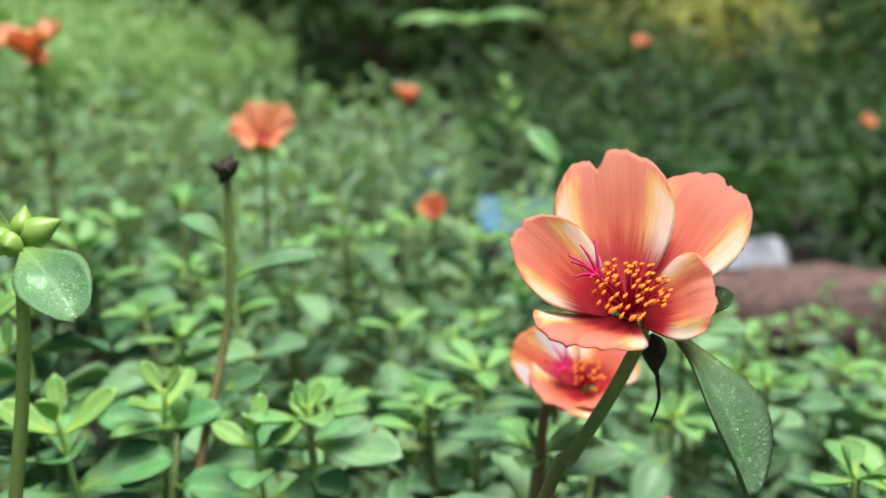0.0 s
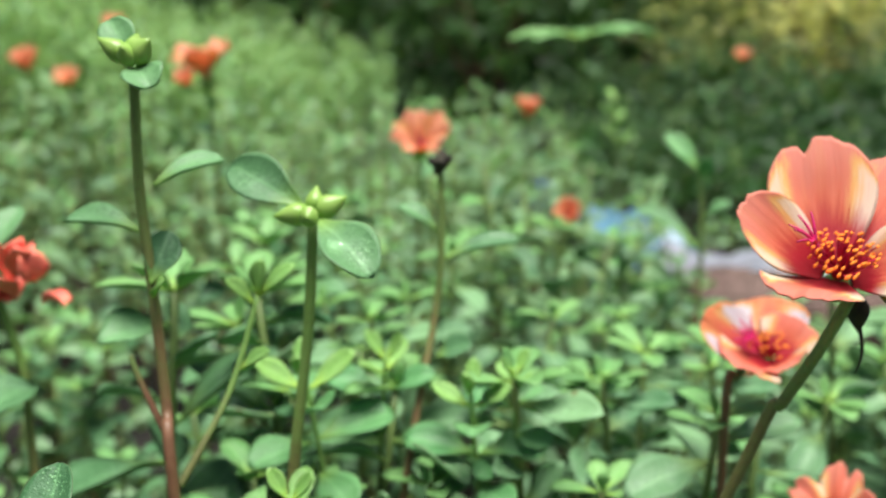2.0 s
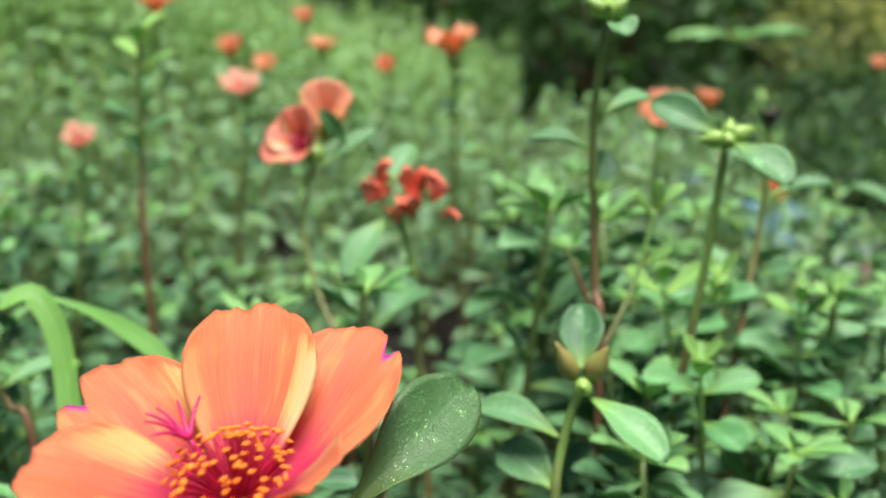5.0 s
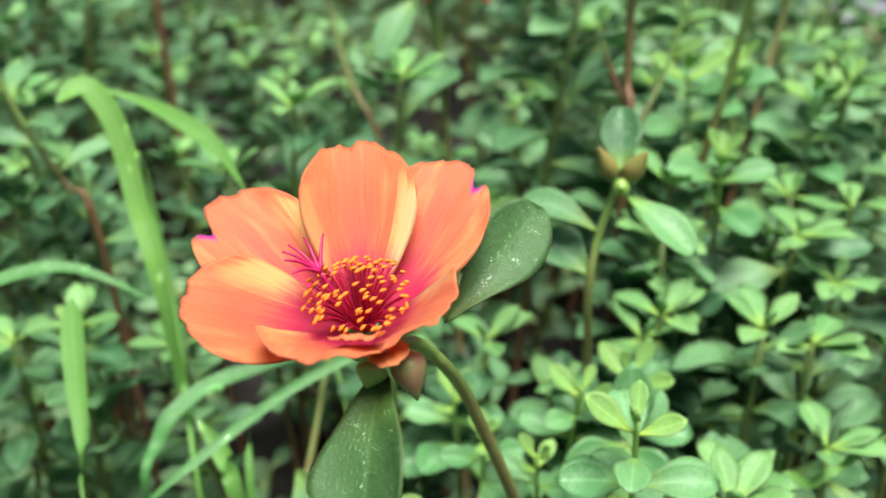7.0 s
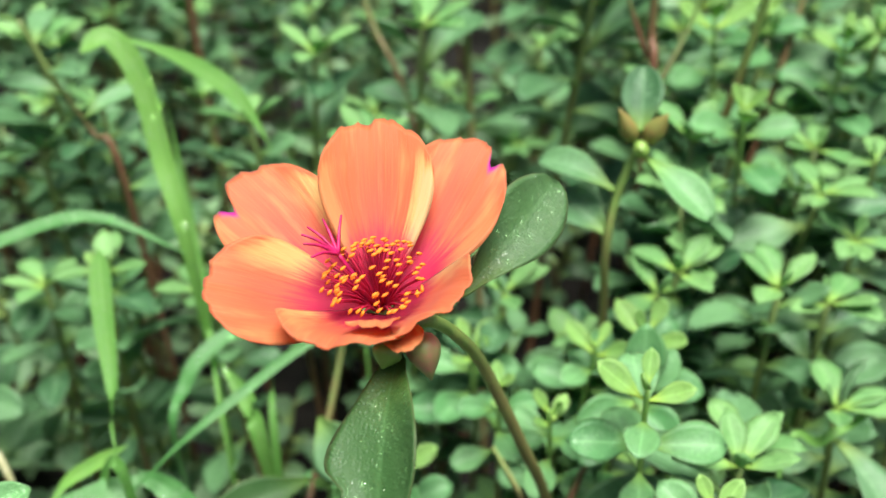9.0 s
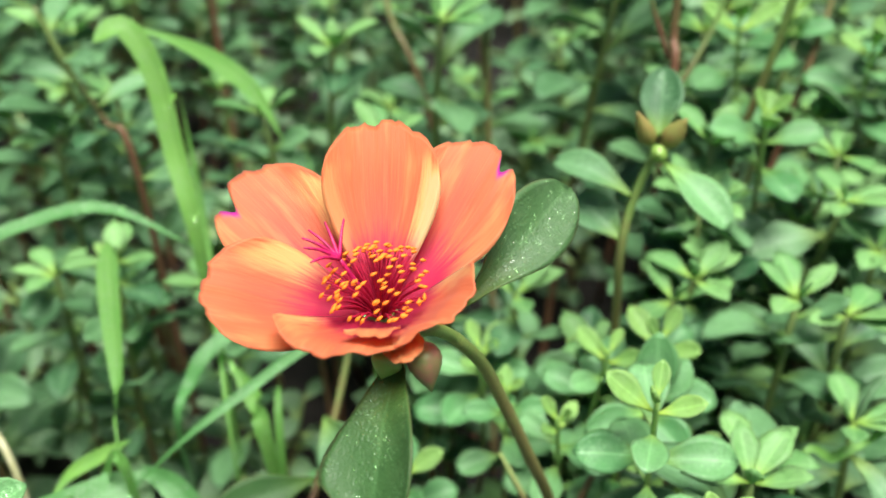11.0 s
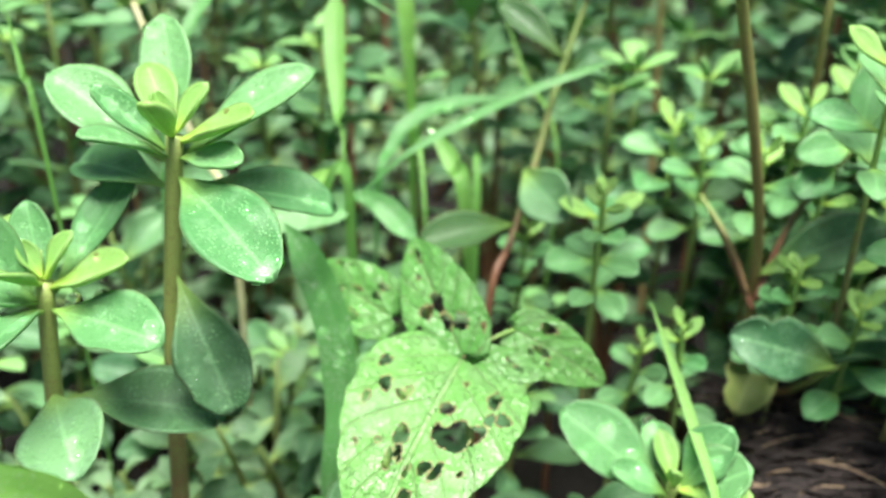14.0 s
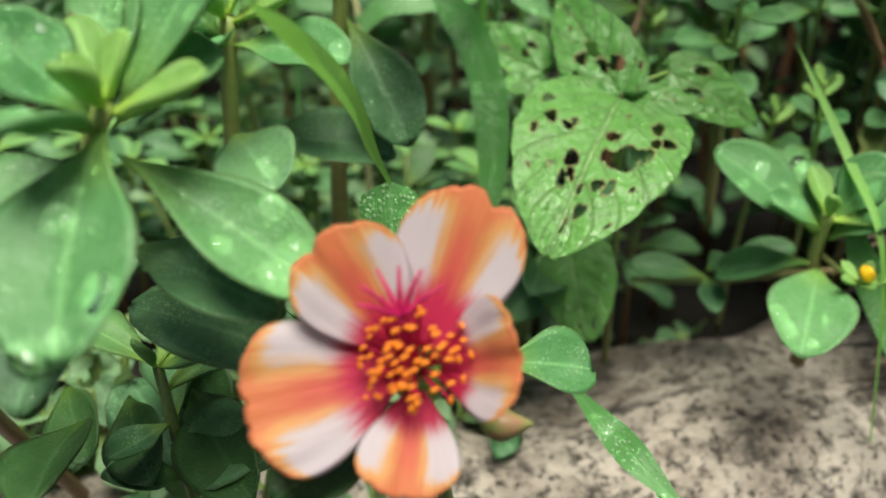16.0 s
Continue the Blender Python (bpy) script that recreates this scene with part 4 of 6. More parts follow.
leaf(p, (-0.1511, -0.0956, 0.1371), (-0.1605, -0.1086, 0.1352), 0.010, -0.5, (0, -0.4, 1), LEAF_DARK)

# low leaves below the rosettes: their shade is put into the dark colour
p = thing("purslane_plant", (-0.186, -0.052, GZ), "low purslane plant with dull broad leaves, shade put into their dark colour", "plant", "leafy purslane plants")
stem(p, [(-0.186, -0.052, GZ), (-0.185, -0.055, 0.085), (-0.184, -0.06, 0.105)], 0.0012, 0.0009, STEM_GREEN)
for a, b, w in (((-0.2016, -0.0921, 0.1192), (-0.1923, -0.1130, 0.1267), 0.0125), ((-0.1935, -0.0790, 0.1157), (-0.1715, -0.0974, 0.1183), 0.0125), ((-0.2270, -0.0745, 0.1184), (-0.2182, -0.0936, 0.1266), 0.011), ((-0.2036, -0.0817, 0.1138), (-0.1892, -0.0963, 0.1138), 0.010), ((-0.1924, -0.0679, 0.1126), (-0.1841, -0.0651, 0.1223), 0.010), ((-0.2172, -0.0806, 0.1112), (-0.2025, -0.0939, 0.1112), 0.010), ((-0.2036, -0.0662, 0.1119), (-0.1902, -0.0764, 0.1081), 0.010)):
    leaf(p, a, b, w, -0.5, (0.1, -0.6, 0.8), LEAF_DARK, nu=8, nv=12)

# ---- tall budded stems ----
p = thing("budded_stem", (-0.079, 0.150, GZ), "tall red-brown stem topped by a cluster of green buds", "plant", "budded stems")
stem(p, [(-0.079, 0.150, GZ), (-0.0796, 0.1485, 0.1935), (-0.0814, 0.1532, 0.2169), (-0.0825, 0.1551, 0.2397), (-0.0830, 0.1552, 0.2596), (-0.0809, 0.1533, 0.2812)], 0.0014, 0.0011, STEM)
stem(p, [(-0.0795, 0.1508, 0.2012), (-0.0755, 0.1554, 0.2084), (-0.0711, 0.1626, 0.2183), (-0.0672, 0.1704, 0.2339)], 0.001, 0.0006, STEM_LIGHT, "branch")
stem(p, [(-0.0816, 0.1530, 0.2103), (-0.0868, 0.1547, 0.2215), (-0.0888, 0.1558, 0.2264)], 0.0009, 0.0005, STEM, "branch")
for way, r, ln in (((-0.7, -0.2, 0.55), 0.0021, 0.0068), ((0.65, -0.3, 0.5), 0.0022, 0.0062), ((0.05, -0.7, 0.4), 0.002, 0.005), ((0, 0.5, 0.6), 0.002, 0.006)):
    bud(p, (-0.0804, 0.1518, 0.2826), way, r, ln)
leaf(p, (-0.0808, 0.1538, 0.2821), (-0.0860, 0.1567, 0.2897), 0.0065, -0.6, (0.1, -0.8, 0.6), LEAF)
leaf(p, (-0.0798, 0.1519, 0.2814), (-0.0753, 0.1466, 0.2780), 0.0075, -1.0, (0.1, -0.6, 0.8), LEAF)
for a, b in (((-0.0672, 0.1704, 0.2339), (-0.0595, 0.1733, 0.2402)), ((-0.0672, 0.1704, 0.2339), (-0.0659, 0.1712, 0.2419)), ((-0.0678, 0.1700, 0.2326), (-0.0728, 0.1677, 0.2385)), ((-0.0823, 0.1539, 0.2387), (-0.0787, 0.1513, 0.2430)), ((-0.0698, 0.1626, 0.2210), (-0.0626, 0.1614, 0.2256))):
    leaf(p, a, b, 0.0042, -0.3, (0, -0.5, 1), YOUNG, nu=4, nv=8)
leaf(p, (-0.0829, 0.1551, 0.2510), (-0.0989, 0.1560, 0.2533), 0.0072, -0.9, (0, -0.3, 1), LEAF)
leaf(p, (-0.0822, 0.1534, 0.2413), (-0.0799, 0.1596, 0.2503), 0.0075, -0.3, (0.3, -0.9, 0.3), LEAF)
leaf(p, (-0.0809, 0.1556, 0.2596), (-0.0696, 0.1647, 0.2633), 0.006, -0.8, (0, -0.5, 1), LEAF)

p = thing("budded_stem", (-0.078, 0.151, GZ), "green and brown stem with pale buds between two drooping leaves", "plant", "budded stems")
stem(p, [(-0.078, 0.151, GZ), (-0.069, 0.1535, 0.13), (-0.0584, 0.1558, 0.1996), (-0.0566, 0.1562, 0.2115), (-0.0537, 0.1584, 0.2318), (-0.0517, 0.1589, 0.2518)], 0.0015, 0.0012, STEM_GREEN)
for way, r, ln in (((-0.85, -0.25, 0.0), 0.0022, 0.0075), ((0.75, 0.1, 0.35), 0.0021, 0.0072), ((0.1, 0.3, 0.8), 0.0019, 0.0055)):
    bud(p, (-0.0514, 0.1582, 0.2537), way, r, ln)
bud(p, (-0.0516, 0.1566, 0.2536), (0.05, -0.9, 0.1), 0.0019, 0.003, BUD_GREEN, "seed_pod")
leaf(p, (-0.0508, 0.1576, 0.2530), (-0.0384, 0.1458, 0.2447), 0.0105, -0.6, (0.35, -0.75, 0.6), LEAF, drops=6, label="drooping wet leaf", nu=10)
leaf(p, (-0.0526, 0.1597, 0.2541), (-0.0692, 0.1666, 0.2619), 0.0098, -0.5, (0.1, -0.85, 0.5), LEAF, nu=10)

p = thing("budded_stem", (-0.0585, 0.165, GZ), "thin reddish stem with a black dried seed head", "plant", "budded stems")
stem(p, [(-0.0585, 0.165, GZ), (-0.0525, 0.178, 0.11), (-0.0408, 0.1987, 0.1870), (-0.0357, 0.2112, 0.2152), (-0.0336, 0.2143, 0.2324), (-0.0335, 0.2171, 0.2538)], 0.0013, 0.001, STEM)
bud(p, (-0.0335, 0.2168, 0.2522), (0, 0, 1), 0.0021, 0.0052, DRIED, "seed_head", "black dried seed head")
for way, ln in (((-0.8, -0.2, 0.5), 0.0042), ((0.7, -0.3, 0.6), 0.0046), ((0.1, -0.9, 0.4), 0.0036), ((0.2, 0.6, 0.8), 0.005), ((-0.3, -0.2, -0.5), 0.003)):
    bud(p, (-0.0335, 0.2168, 0.2538), way, 0.0013, ln, DRIED, "dried_bract")
leaf(p, (-0.0331, 0.2139, 0.2306), (-0.0140, 0.2168, 0.2347), 0.0075, -0.7, (0, -0.3, 1), LEAF)
leaf(p, (-0.0341, 0.2164, 0.2369), (-0.0450, 0.2192, 0.2434), 0.006, -0.8, (0, -0.3, 1), LEAF)
leaf(p, (-0.0348, 0.2053, 0.2083), (-0.0257, 0.2037, 0.2122), 0.008, -0.4, (0, -0.6, 1), LEAF)

p = thing("budded_stem", (0.05, 0.375, GZ), "slender stem with a pale folded leaf at its top", "plant", "budded stems")
stem(p, [(0.05, 0.375, GZ), (0.0547, 0.3818, 0.1245), (0.0599, 0.3870, 0.1607), (0.0613, 0.3895, 0.1943), (0.0608, 0.3944, 0.2218)], 0.0014, 0.001, STEM)
leaf(p, (0.0607, 0.3946, 0.2230), (0.0465, 0.4018, 0.2389), 0.009, -0.5, (0.1, -0.8, 0.6), LEAF_BIG)
leaf(p, (0.0608, 0.3942, 0.2205), (0.0633, 0.3896, 0.2300), 0.008, -0.5, (0.1, -0.8, 0.6), LEAF_BIG)
leaf(p, (0.0598, 0.3889, 0.1892), (0.0336, 0.4030, 0.2059), 0.009, -1.0, (0, -0.4, 1), LEAF)
leaf(p, (0.0619, 0.3909, 0.2018), (0.0721, 0.3844, 0.2107), 0.010, -0.8, (0, -0.4, 1), LEAF)

p = thing("budded_stem", (-0.0850, 0.102, GZ), "stem with an open pod holding an upright pale leaf", "plant", "budded stems")
stem(p, [(-0.0850, 0.102, GZ), (-0.0850, 0.1022, 0.15), (-0.0866, 0.0983, 0.1840), (-0.0856, 0.1020, 0.1979), (-0.0821, 0.1052, 0.2106)], 0.0013, 0.0011, STEM_GREEN)
leaf(p, (-0.0820, 0.1059, 0.2124), (-0.0830, 0.1172, 0.2233), 0.0098, -0.15, (-0.1, -0.95, 0.3), LEAF, label="upright pale green leaf", cup=0.3, tip_shape=1.0, point=0.0)
bud(p, (-0.0834, 0.1043, 0.2109), (-0.42, -0.2, 0.9), 0.0021, 0.0098, BUD_BROWN, "pod_half")
bud(p, (-0.0809, 0.1043, 0.2111), (0.42, -0.2, 0.9), 0.0022, 0.0092, BUD_BROWN, "pod_half")
bud(p, (-0.0817, 0.1029, 0.2102), (0.0, -0.8, 0.3), 0.0018, 0.003, BUD_GREEN, "bract")
leaf(p, (-0.0807, 0.1031, 0.2082), (-0.0657, 0.0911, 0.2010), 0.0088, -0.5, (0.35, -0.6, 0.7), LEAF_BIG, label="leaf pointing down and out")
leaf(p, (-0.0857, 0.1016, 0.1995), (-0.1043, 0.1096, 0.2017), 0.0085, -0.8, (0, -0.4, 1), LEAF)
leaf(p, (-0.0863, 0.0989, 0.1894), (-0.0985, 0.1068, 0.1946), 0.011, -0.5, (0.4, -0.7, 0.5), LEAF)

# ---- red wilted bloom and the flower beside it ----
p = thing("wilted_flower_plant", (-0.121, 0.160, GZ), "crumpled red wilted purslane bloom on a green stem", "flower", "purslane flowers")
stem(p, [(-0.121, 0.160, GZ), (-0.128, 0.176, 0.11), (-0.1366, 0.1949, 0.1842), (-0.1388, 0.1998, 0.2061), (-0.1439, 0.2009, 0.2256)], 0.0015, 0.0012, STEM_GREEN)
rng = random.Random(11)
for c, n in ((Vector((-0.1501, 0.1986, 0.2371)), 3), (Vector((-0.1360, 0.1989, 0.2324)), 6), (Vector((-0.1425, 0.2004, 0.2307)), 2)):
    for k in range(n):
        fn = petal_fn(rng.uniform(0.007, 0.011), rng.uniform(0.007, 0.010), 0.3, rng.uniform(0.8, 2.2), 0.6, 0.05, 0.12, rng.uniform(0, 6))
        m = aim(c + Vector((rng.uniform(-0.004, 0.006), rng.uniform(-0.003, 0.003), rng.uniform(-0.009, -0.002))), (rng.uniform(-1, 1), rng.uniform(-1, 0.3), rng.uniform(-0.4, 0.6)), (0, 0, 1))
        part("crumpled_petal", sheet_data(fn, 8, 8, 0.0002), PETAL_RED, p, m)
leaf(p, (-0.1453, 0.1980, 0.2250), (-0.1549, 0.1810, 0.2082), 0.0115, -0.6, (-0.2, -0.8, 0.6), LEAF, nu=10)
leaf(p, (-0.1469, 0.1990, 0.2325), (-0.1417, 0.2141, 0.2448), 0.009, -0.4, (0, -0.8, 0.5), LEAF)

p = thing("purslane_flower_plant", (-0.130, 0.170, GZ), "orange and white purslane flower pair above the leaves", "flower", "purslane flowers")
stem(p, [(-0.130, 0.170, GZ), (-0.144, 0.181, 0.13), (-0.1578, 0.1912, 0.1778), (-0.1695, 0.2005, 0.1945), (-0.1786, 0.2117, 0.2155), (-0.1783, 0.2222, 0.2364)], 0.0013, 0.001, STEM)
flower(p, (-0.1781, 0.2197, 0.2418), (-0.35, -0.6, 0.7), [
    (160, 13, 13, 30, 60, 0.2, 0, 0), (215, 14, 13, 40, 80, 0.2, 0, 0), (280, 12, 13, 40, 80, 0.2, 0, 0), (30, 13, 13, 20, 50, 0.2, 0, 0), (95, 13, 12, 20, 45, 0.2, 0, 0),
], PETAL_A, 16, 1.2, 12, star=(0, 0.004))
flower(p, (-0.1766, 0.2325, 0.2475), (0.2, -0.5, 0.8), [
    (100, 15, 14, 15, 40, 0.25, 0.03, 0), (40, 14, 13, 15, 50, 0.25, 0, 0), (160, 15, 14, 15, 45, 0.25, 0, 0), (250, 9, 12, 30, 60, 0.3, 0, 0), (320, 9, 12, 30, 60, 0.3, 0, 0),
], PETAL_FAR, 6, 1.15, 13, star=(0, 0.004))
leaf(p, (-0.1662, 0.2235, 0.2434), (-0.1737, 0.2180, 0.2553), 0.006, -0.3, (0, -0.9, 0.4), LEAF_BIG)
leaf(p, (-0.1746, 0.2182, 0.2354), (-0.1575, 0.2279, 0.2480), 0.007, -0.5, (0, -0.6, 0.8), LEAF)

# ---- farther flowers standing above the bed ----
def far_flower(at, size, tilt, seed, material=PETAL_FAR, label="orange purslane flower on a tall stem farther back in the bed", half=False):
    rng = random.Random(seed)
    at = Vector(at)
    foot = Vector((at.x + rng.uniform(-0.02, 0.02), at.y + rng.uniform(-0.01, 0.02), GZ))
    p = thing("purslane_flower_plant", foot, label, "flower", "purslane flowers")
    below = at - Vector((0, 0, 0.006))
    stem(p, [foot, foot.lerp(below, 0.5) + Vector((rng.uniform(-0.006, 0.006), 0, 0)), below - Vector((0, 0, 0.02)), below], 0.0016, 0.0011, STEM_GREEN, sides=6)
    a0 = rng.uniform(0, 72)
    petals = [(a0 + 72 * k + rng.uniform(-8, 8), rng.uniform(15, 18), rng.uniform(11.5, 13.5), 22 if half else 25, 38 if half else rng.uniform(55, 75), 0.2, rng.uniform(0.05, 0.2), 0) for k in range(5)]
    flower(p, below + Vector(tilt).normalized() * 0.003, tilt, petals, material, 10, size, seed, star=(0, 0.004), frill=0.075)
    for k in range(5):
        a, h = rng.uniform(0, 6.28), rng.uniform(0.3, 0.95)
        b = foot.lerp(below, h)
        leaf(p, b, b + Vector((math.cos(a) * 0.02, math.sin(a) * 0.02, rng.uniform(-0.004, 0.008))), 0.008, -0.6, material=LEAF, nu=4, nv=6)
    return p


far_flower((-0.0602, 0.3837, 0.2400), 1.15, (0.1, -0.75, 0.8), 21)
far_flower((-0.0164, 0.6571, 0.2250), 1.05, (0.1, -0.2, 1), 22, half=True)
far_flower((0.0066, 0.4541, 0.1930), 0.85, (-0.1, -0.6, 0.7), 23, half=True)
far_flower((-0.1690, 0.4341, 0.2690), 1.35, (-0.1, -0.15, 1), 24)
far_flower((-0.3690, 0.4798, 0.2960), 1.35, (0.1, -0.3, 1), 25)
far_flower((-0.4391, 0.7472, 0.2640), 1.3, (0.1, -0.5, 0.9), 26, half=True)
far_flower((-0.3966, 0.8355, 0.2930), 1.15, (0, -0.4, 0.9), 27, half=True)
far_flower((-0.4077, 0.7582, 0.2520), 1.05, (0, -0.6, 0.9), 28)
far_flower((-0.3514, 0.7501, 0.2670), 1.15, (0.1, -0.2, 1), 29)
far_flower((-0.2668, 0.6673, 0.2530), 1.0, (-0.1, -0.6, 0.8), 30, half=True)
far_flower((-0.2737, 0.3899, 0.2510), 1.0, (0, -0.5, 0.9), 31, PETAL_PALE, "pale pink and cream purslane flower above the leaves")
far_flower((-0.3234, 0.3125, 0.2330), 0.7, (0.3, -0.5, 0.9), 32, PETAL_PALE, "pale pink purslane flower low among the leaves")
far_flower((0.3319, 1.5899, 0.2249), 1.3, (0, -0.5, 0.8), 33)
far_flower((0.5058, 1.1094, 0.1508), 0.9, (0, -0.5, 0.8), 34)
far_flower((0.0599, 0.1966, 0.1720), 0.9, (-0.2, -0.3, 1), 35, PETAL_A, "salmon and white purslane flower low among the leaves")

# ---- pink bud on a pale curved stalk, and the budded stalk behind the orange flower ----
p = thing("budded_stem", (-0.222, 0.045, GZ), "pale curved stalk with a bright pink opening bud", "plant", "budded stems")
stem(p, [(-0.222, 0.045, GZ), (-0.2210, 0.0480, 0.1247), (-0.2346, 0.0574, 0.1405), (-0.2490, 0.0655, 0.1575), (-0.2621, 0.0742, 0.1737)], 0.0011, 0.0009, STALK)
bud(p, (-0.2639, 0.0754, 0.1721), (0, -0.1, 1), 0.0022, 0.011, BUD_GREEN)
bud(p, (-0.2644, 0.0781, 0.1783), (0.05, -0.1, 1), 0.0017, 0.009, BUD_PINK, "bud_tip", "bright pink petal tip")
bud(p, (-0.2642, 0.0743, 0.1733), (-0.6, -0.1, 0.7), 0.0016, 0.006, BUD_GREEN)
leaf(p, (-0.2631, 0.0749, 0.1725), (-0.2525, 0.0816, 0.1770), 0.0055, -0.3, (0, -0.6, 0.9), LEAF)
leaf(p, (-0.2642, 0.0740, 0.1727), (-0.2687, 0.0662, 0.1736), 0.0055, -0.3, (0, -0.6, 0.9), LEAF)

p = thing("budded_stem", (-0.1535, 0.05, GZ), "green stalk with a cluster of pink-tipped buds", "plant", "budded stems")
stem(p, [(-0.1535, 0.05, GZ), (-0.1523, 0.0524, 0.1138), (-0.1508, 0.0662, 0.1274), (-0.1494, 0.0806, 0.1431), (-0.1477, 0.0935, 0.1619), (-0.1439, 0.1047, 0.1816)], 0.0013, 0.001, STEM)
for way, r, ln in (((-0.6, -0.1, 0.75), 0.0022, 0.0075), ((0.3, -0.2, 0.9), 0.0025, 0.0065), ((0.75, -0.2, 0.5), 0.0022, 0.005), ((0.1, -0.8, 0.5), 0.0022, 0.005)):
    bud(p, (-0.1431, 0.1046, 0.1837), way, r, ln)
bud(p, (-0.1492, 0.1040, 0.1905), (-0.6, -0.1, 0.75), 0.0016, 0.0050, BUD_PINK, "bud_tip", "pink petal tip")
leaf(p, (-0.1468, 0.0949, 0.1664), (-0.1667, 0.0998, 0.1780), 0.0085, -0.5, (0.3, -0.7, 0.7), LEAF_DARK)
leaf(p, (-0.1508, 0.0734, 0.1439), (-0.1359, 0.0604, 0.1387), 0.0138, -0.4, (0, -0.85, 0.5), LEAF, nu=10, label="rounded leaf facing outwards", tip_shape=1.2)
leaf(p, (-0.1495, 0.0635, 0.1334), (-0.1689, 0.0462, 0.1334), 0.0105, -0.5, (0.1, -0.6, 0.8), LEAF_DARK, nu=10)
leaf(p, (-0.1421, 0.1054, 0.1824), (-0.1301, 0.1073, 0.1826), 0.006, -0.5, (0, -0.5, 1), LEAF)


# ---- large fleshy rosettes in front ----
def rosette(at, foot, leaves, label, seed, young=5, scale=1.0, wet=2, size_wet=0.0009, via=None, beads=34):
    """leaves: tip, width, bend, and how far down the stem it starts."""
    rng = random.Random(seed)
    p = thing("purslane_plant", foot, label, "plant", "leafy purslane plants")
    at, foot = Vector(at), Vector(foot)
    stem(p, [foot, *(via or (foot.lerp(at, 0.35) + Vector((0.002, 0, 0)), foot.lerp(at, 0.7) + Vector((-0.001, 0.001, 0)))), at], 0.0026 * scale, 0.0018 * scale, STEM_BROWN)
    down = (foot - at).normalized()
    for tip, width, bend, low in leaves:
        base = at + down * (low + 0.004)
        tip = Vector(tip)
        out = (tip - base).normalized()
        up = Vector((0, -0.35, 0.9)) + out * 0.2
        leaf(p, base + out * 0.001, tip, width, bend, up, LEAF_BIG if low < 0.015 else LEAF, nu=10, nv=16, tip_shape=1.75, bite=rng.choice((0, 0, 0.15)), drops=wet, drop_size=size_wet, beads=beads)
    for k in range(young):
        a = k * 2.4 + rng.uniform(-0.3, 0.3)
        rise = 0.35 + 0.8 * k / max(1, young - 1) + rng.uniform(-0.1, 0.1)
        way = Vector((math.cos(a) * math.cos(rise), math.sin(a) * math.cos(rise), math.sin(rise)))
        size = (0.0185 - 0.010 * k / max(1, young - 1)) * scale
        leaf(p, at + Vector((0, 0, 0.0004 * k - 0.001)), at + way * size, size * 0.46, 0.25 - 0.5 * (k % 2), Vector((0, -0.2, 1)) - way * 0.3, YOUNG, nu=8, nv=10, cup=0.35, name="young_leaf", tip_shape=1.5, drops=1 if k < 2 else 0, drop_size=0.0005)
    return p


rosette((-0.1940, -0.0083, 0.1790), (-0.203, -0.028, GZ), [
    ((-0.2043, 0.0073, 0.1950), 0.0098, 0.2, 0), ((-0.1739, 0.0067, 0.1887), 0.0105, -0.2, 0.001), ((-0.1654, -0.0275, 0.1670), 0.0142, -0.5, 0.003),
    ((-0.2169, -0.0100, 0.1879), 0.0125, -0.2, 0.002), ((-0.1999, -0.0253, 0.1848), 0.0068, -0.3, 0), ((-0.1776, -0.0137, 0.1791), 0.0068, -0.2, 0),
    ((-0.1719, 0.0089, 0.1603), 0.0125, -0.5, 0.006), ((-0.2047, -0.0147, 0.1888), 0.006, -0.2, 0), ((-0.1779, -0.0236, 0.1333), 0.0135, -0.6, 0.022),
    ((-0.2174, -0.0070, 0.1695), 0.011, -0.5, 0.006),
], "tall purslane plant with a rosette of large fleshy leaves", 41, wet=5)
rosette((-0.2115, -0.0270, 0.1560), (-0.214, -0.045, GZ), [
    ((-0.1848, -0.0314, 0.1526), 0.0128, -0.3, 0.001), ((-0.2053, -0.0059, 0.1695), 0.0092, 0.0, 0), ((-0.2188, -0.0198, 0.1672), 0.008, 0.1, 0), ((-0.2172, -0.0380, 0.1590), 0.010, -0.3, 0),
    ((-0.2037, -0.0505, 0.1577), 0.011, -0.4, 0.001), ((-0.1931, -0.0472, 0.1339), 0.0155, -0.5, 0.018), ((-0.1822, -0.0207, 0.1289), 0.014, -0.7, 0.02), ((-0.2237, -0.0319, 0.1719), 0.011, -0.2, 0.004),
], "purslane plant with glossy wet leaves round a bright tip", 42, wet=5)
rosette((-0.1790, -0.0985, 0.1755), (-0.242, -0.055, GZ), [
    ((-0.1582, -0.0962, 0.1555), 0.0108, -0.4, 0.003), ((-0.1725, -0.1197, 0.1604), 0.0165, -0.5, -0.002), ((-0.1707, -0.0891, 0.1784), 0.0095, -0.3, 0), ((-0.1783, -0.1138, 0.1801), 0.008, -0.2, 0),
    ((-0.1685, -0.0800, 0.1950), 0.0150, -0.2, 0.002), ((-0.1844, -0.0868, 0.1869), 0.0085, 0.2, 0), ((-0.1898, -0.1005, 0.1839), 0.010, 0, 0), ((-0.1913, -0.1071, 0.1639), 0.012, -0.4, 0.006), ((-0.1624, -0.0976, 0.1523), 0.0095, -0.5, 0.022), ((-0.1842, -0.1161, 0.1474), 0.011, -0.6, 0.02),
], "purslane plant in front with broad leaves holding water drops", 43, 5, 0.7, wet=4, size_wet=0.0016, via=((-0.2165, -0.0986, 0.1292), (-0.1955, -0.1001, 0.1475)))
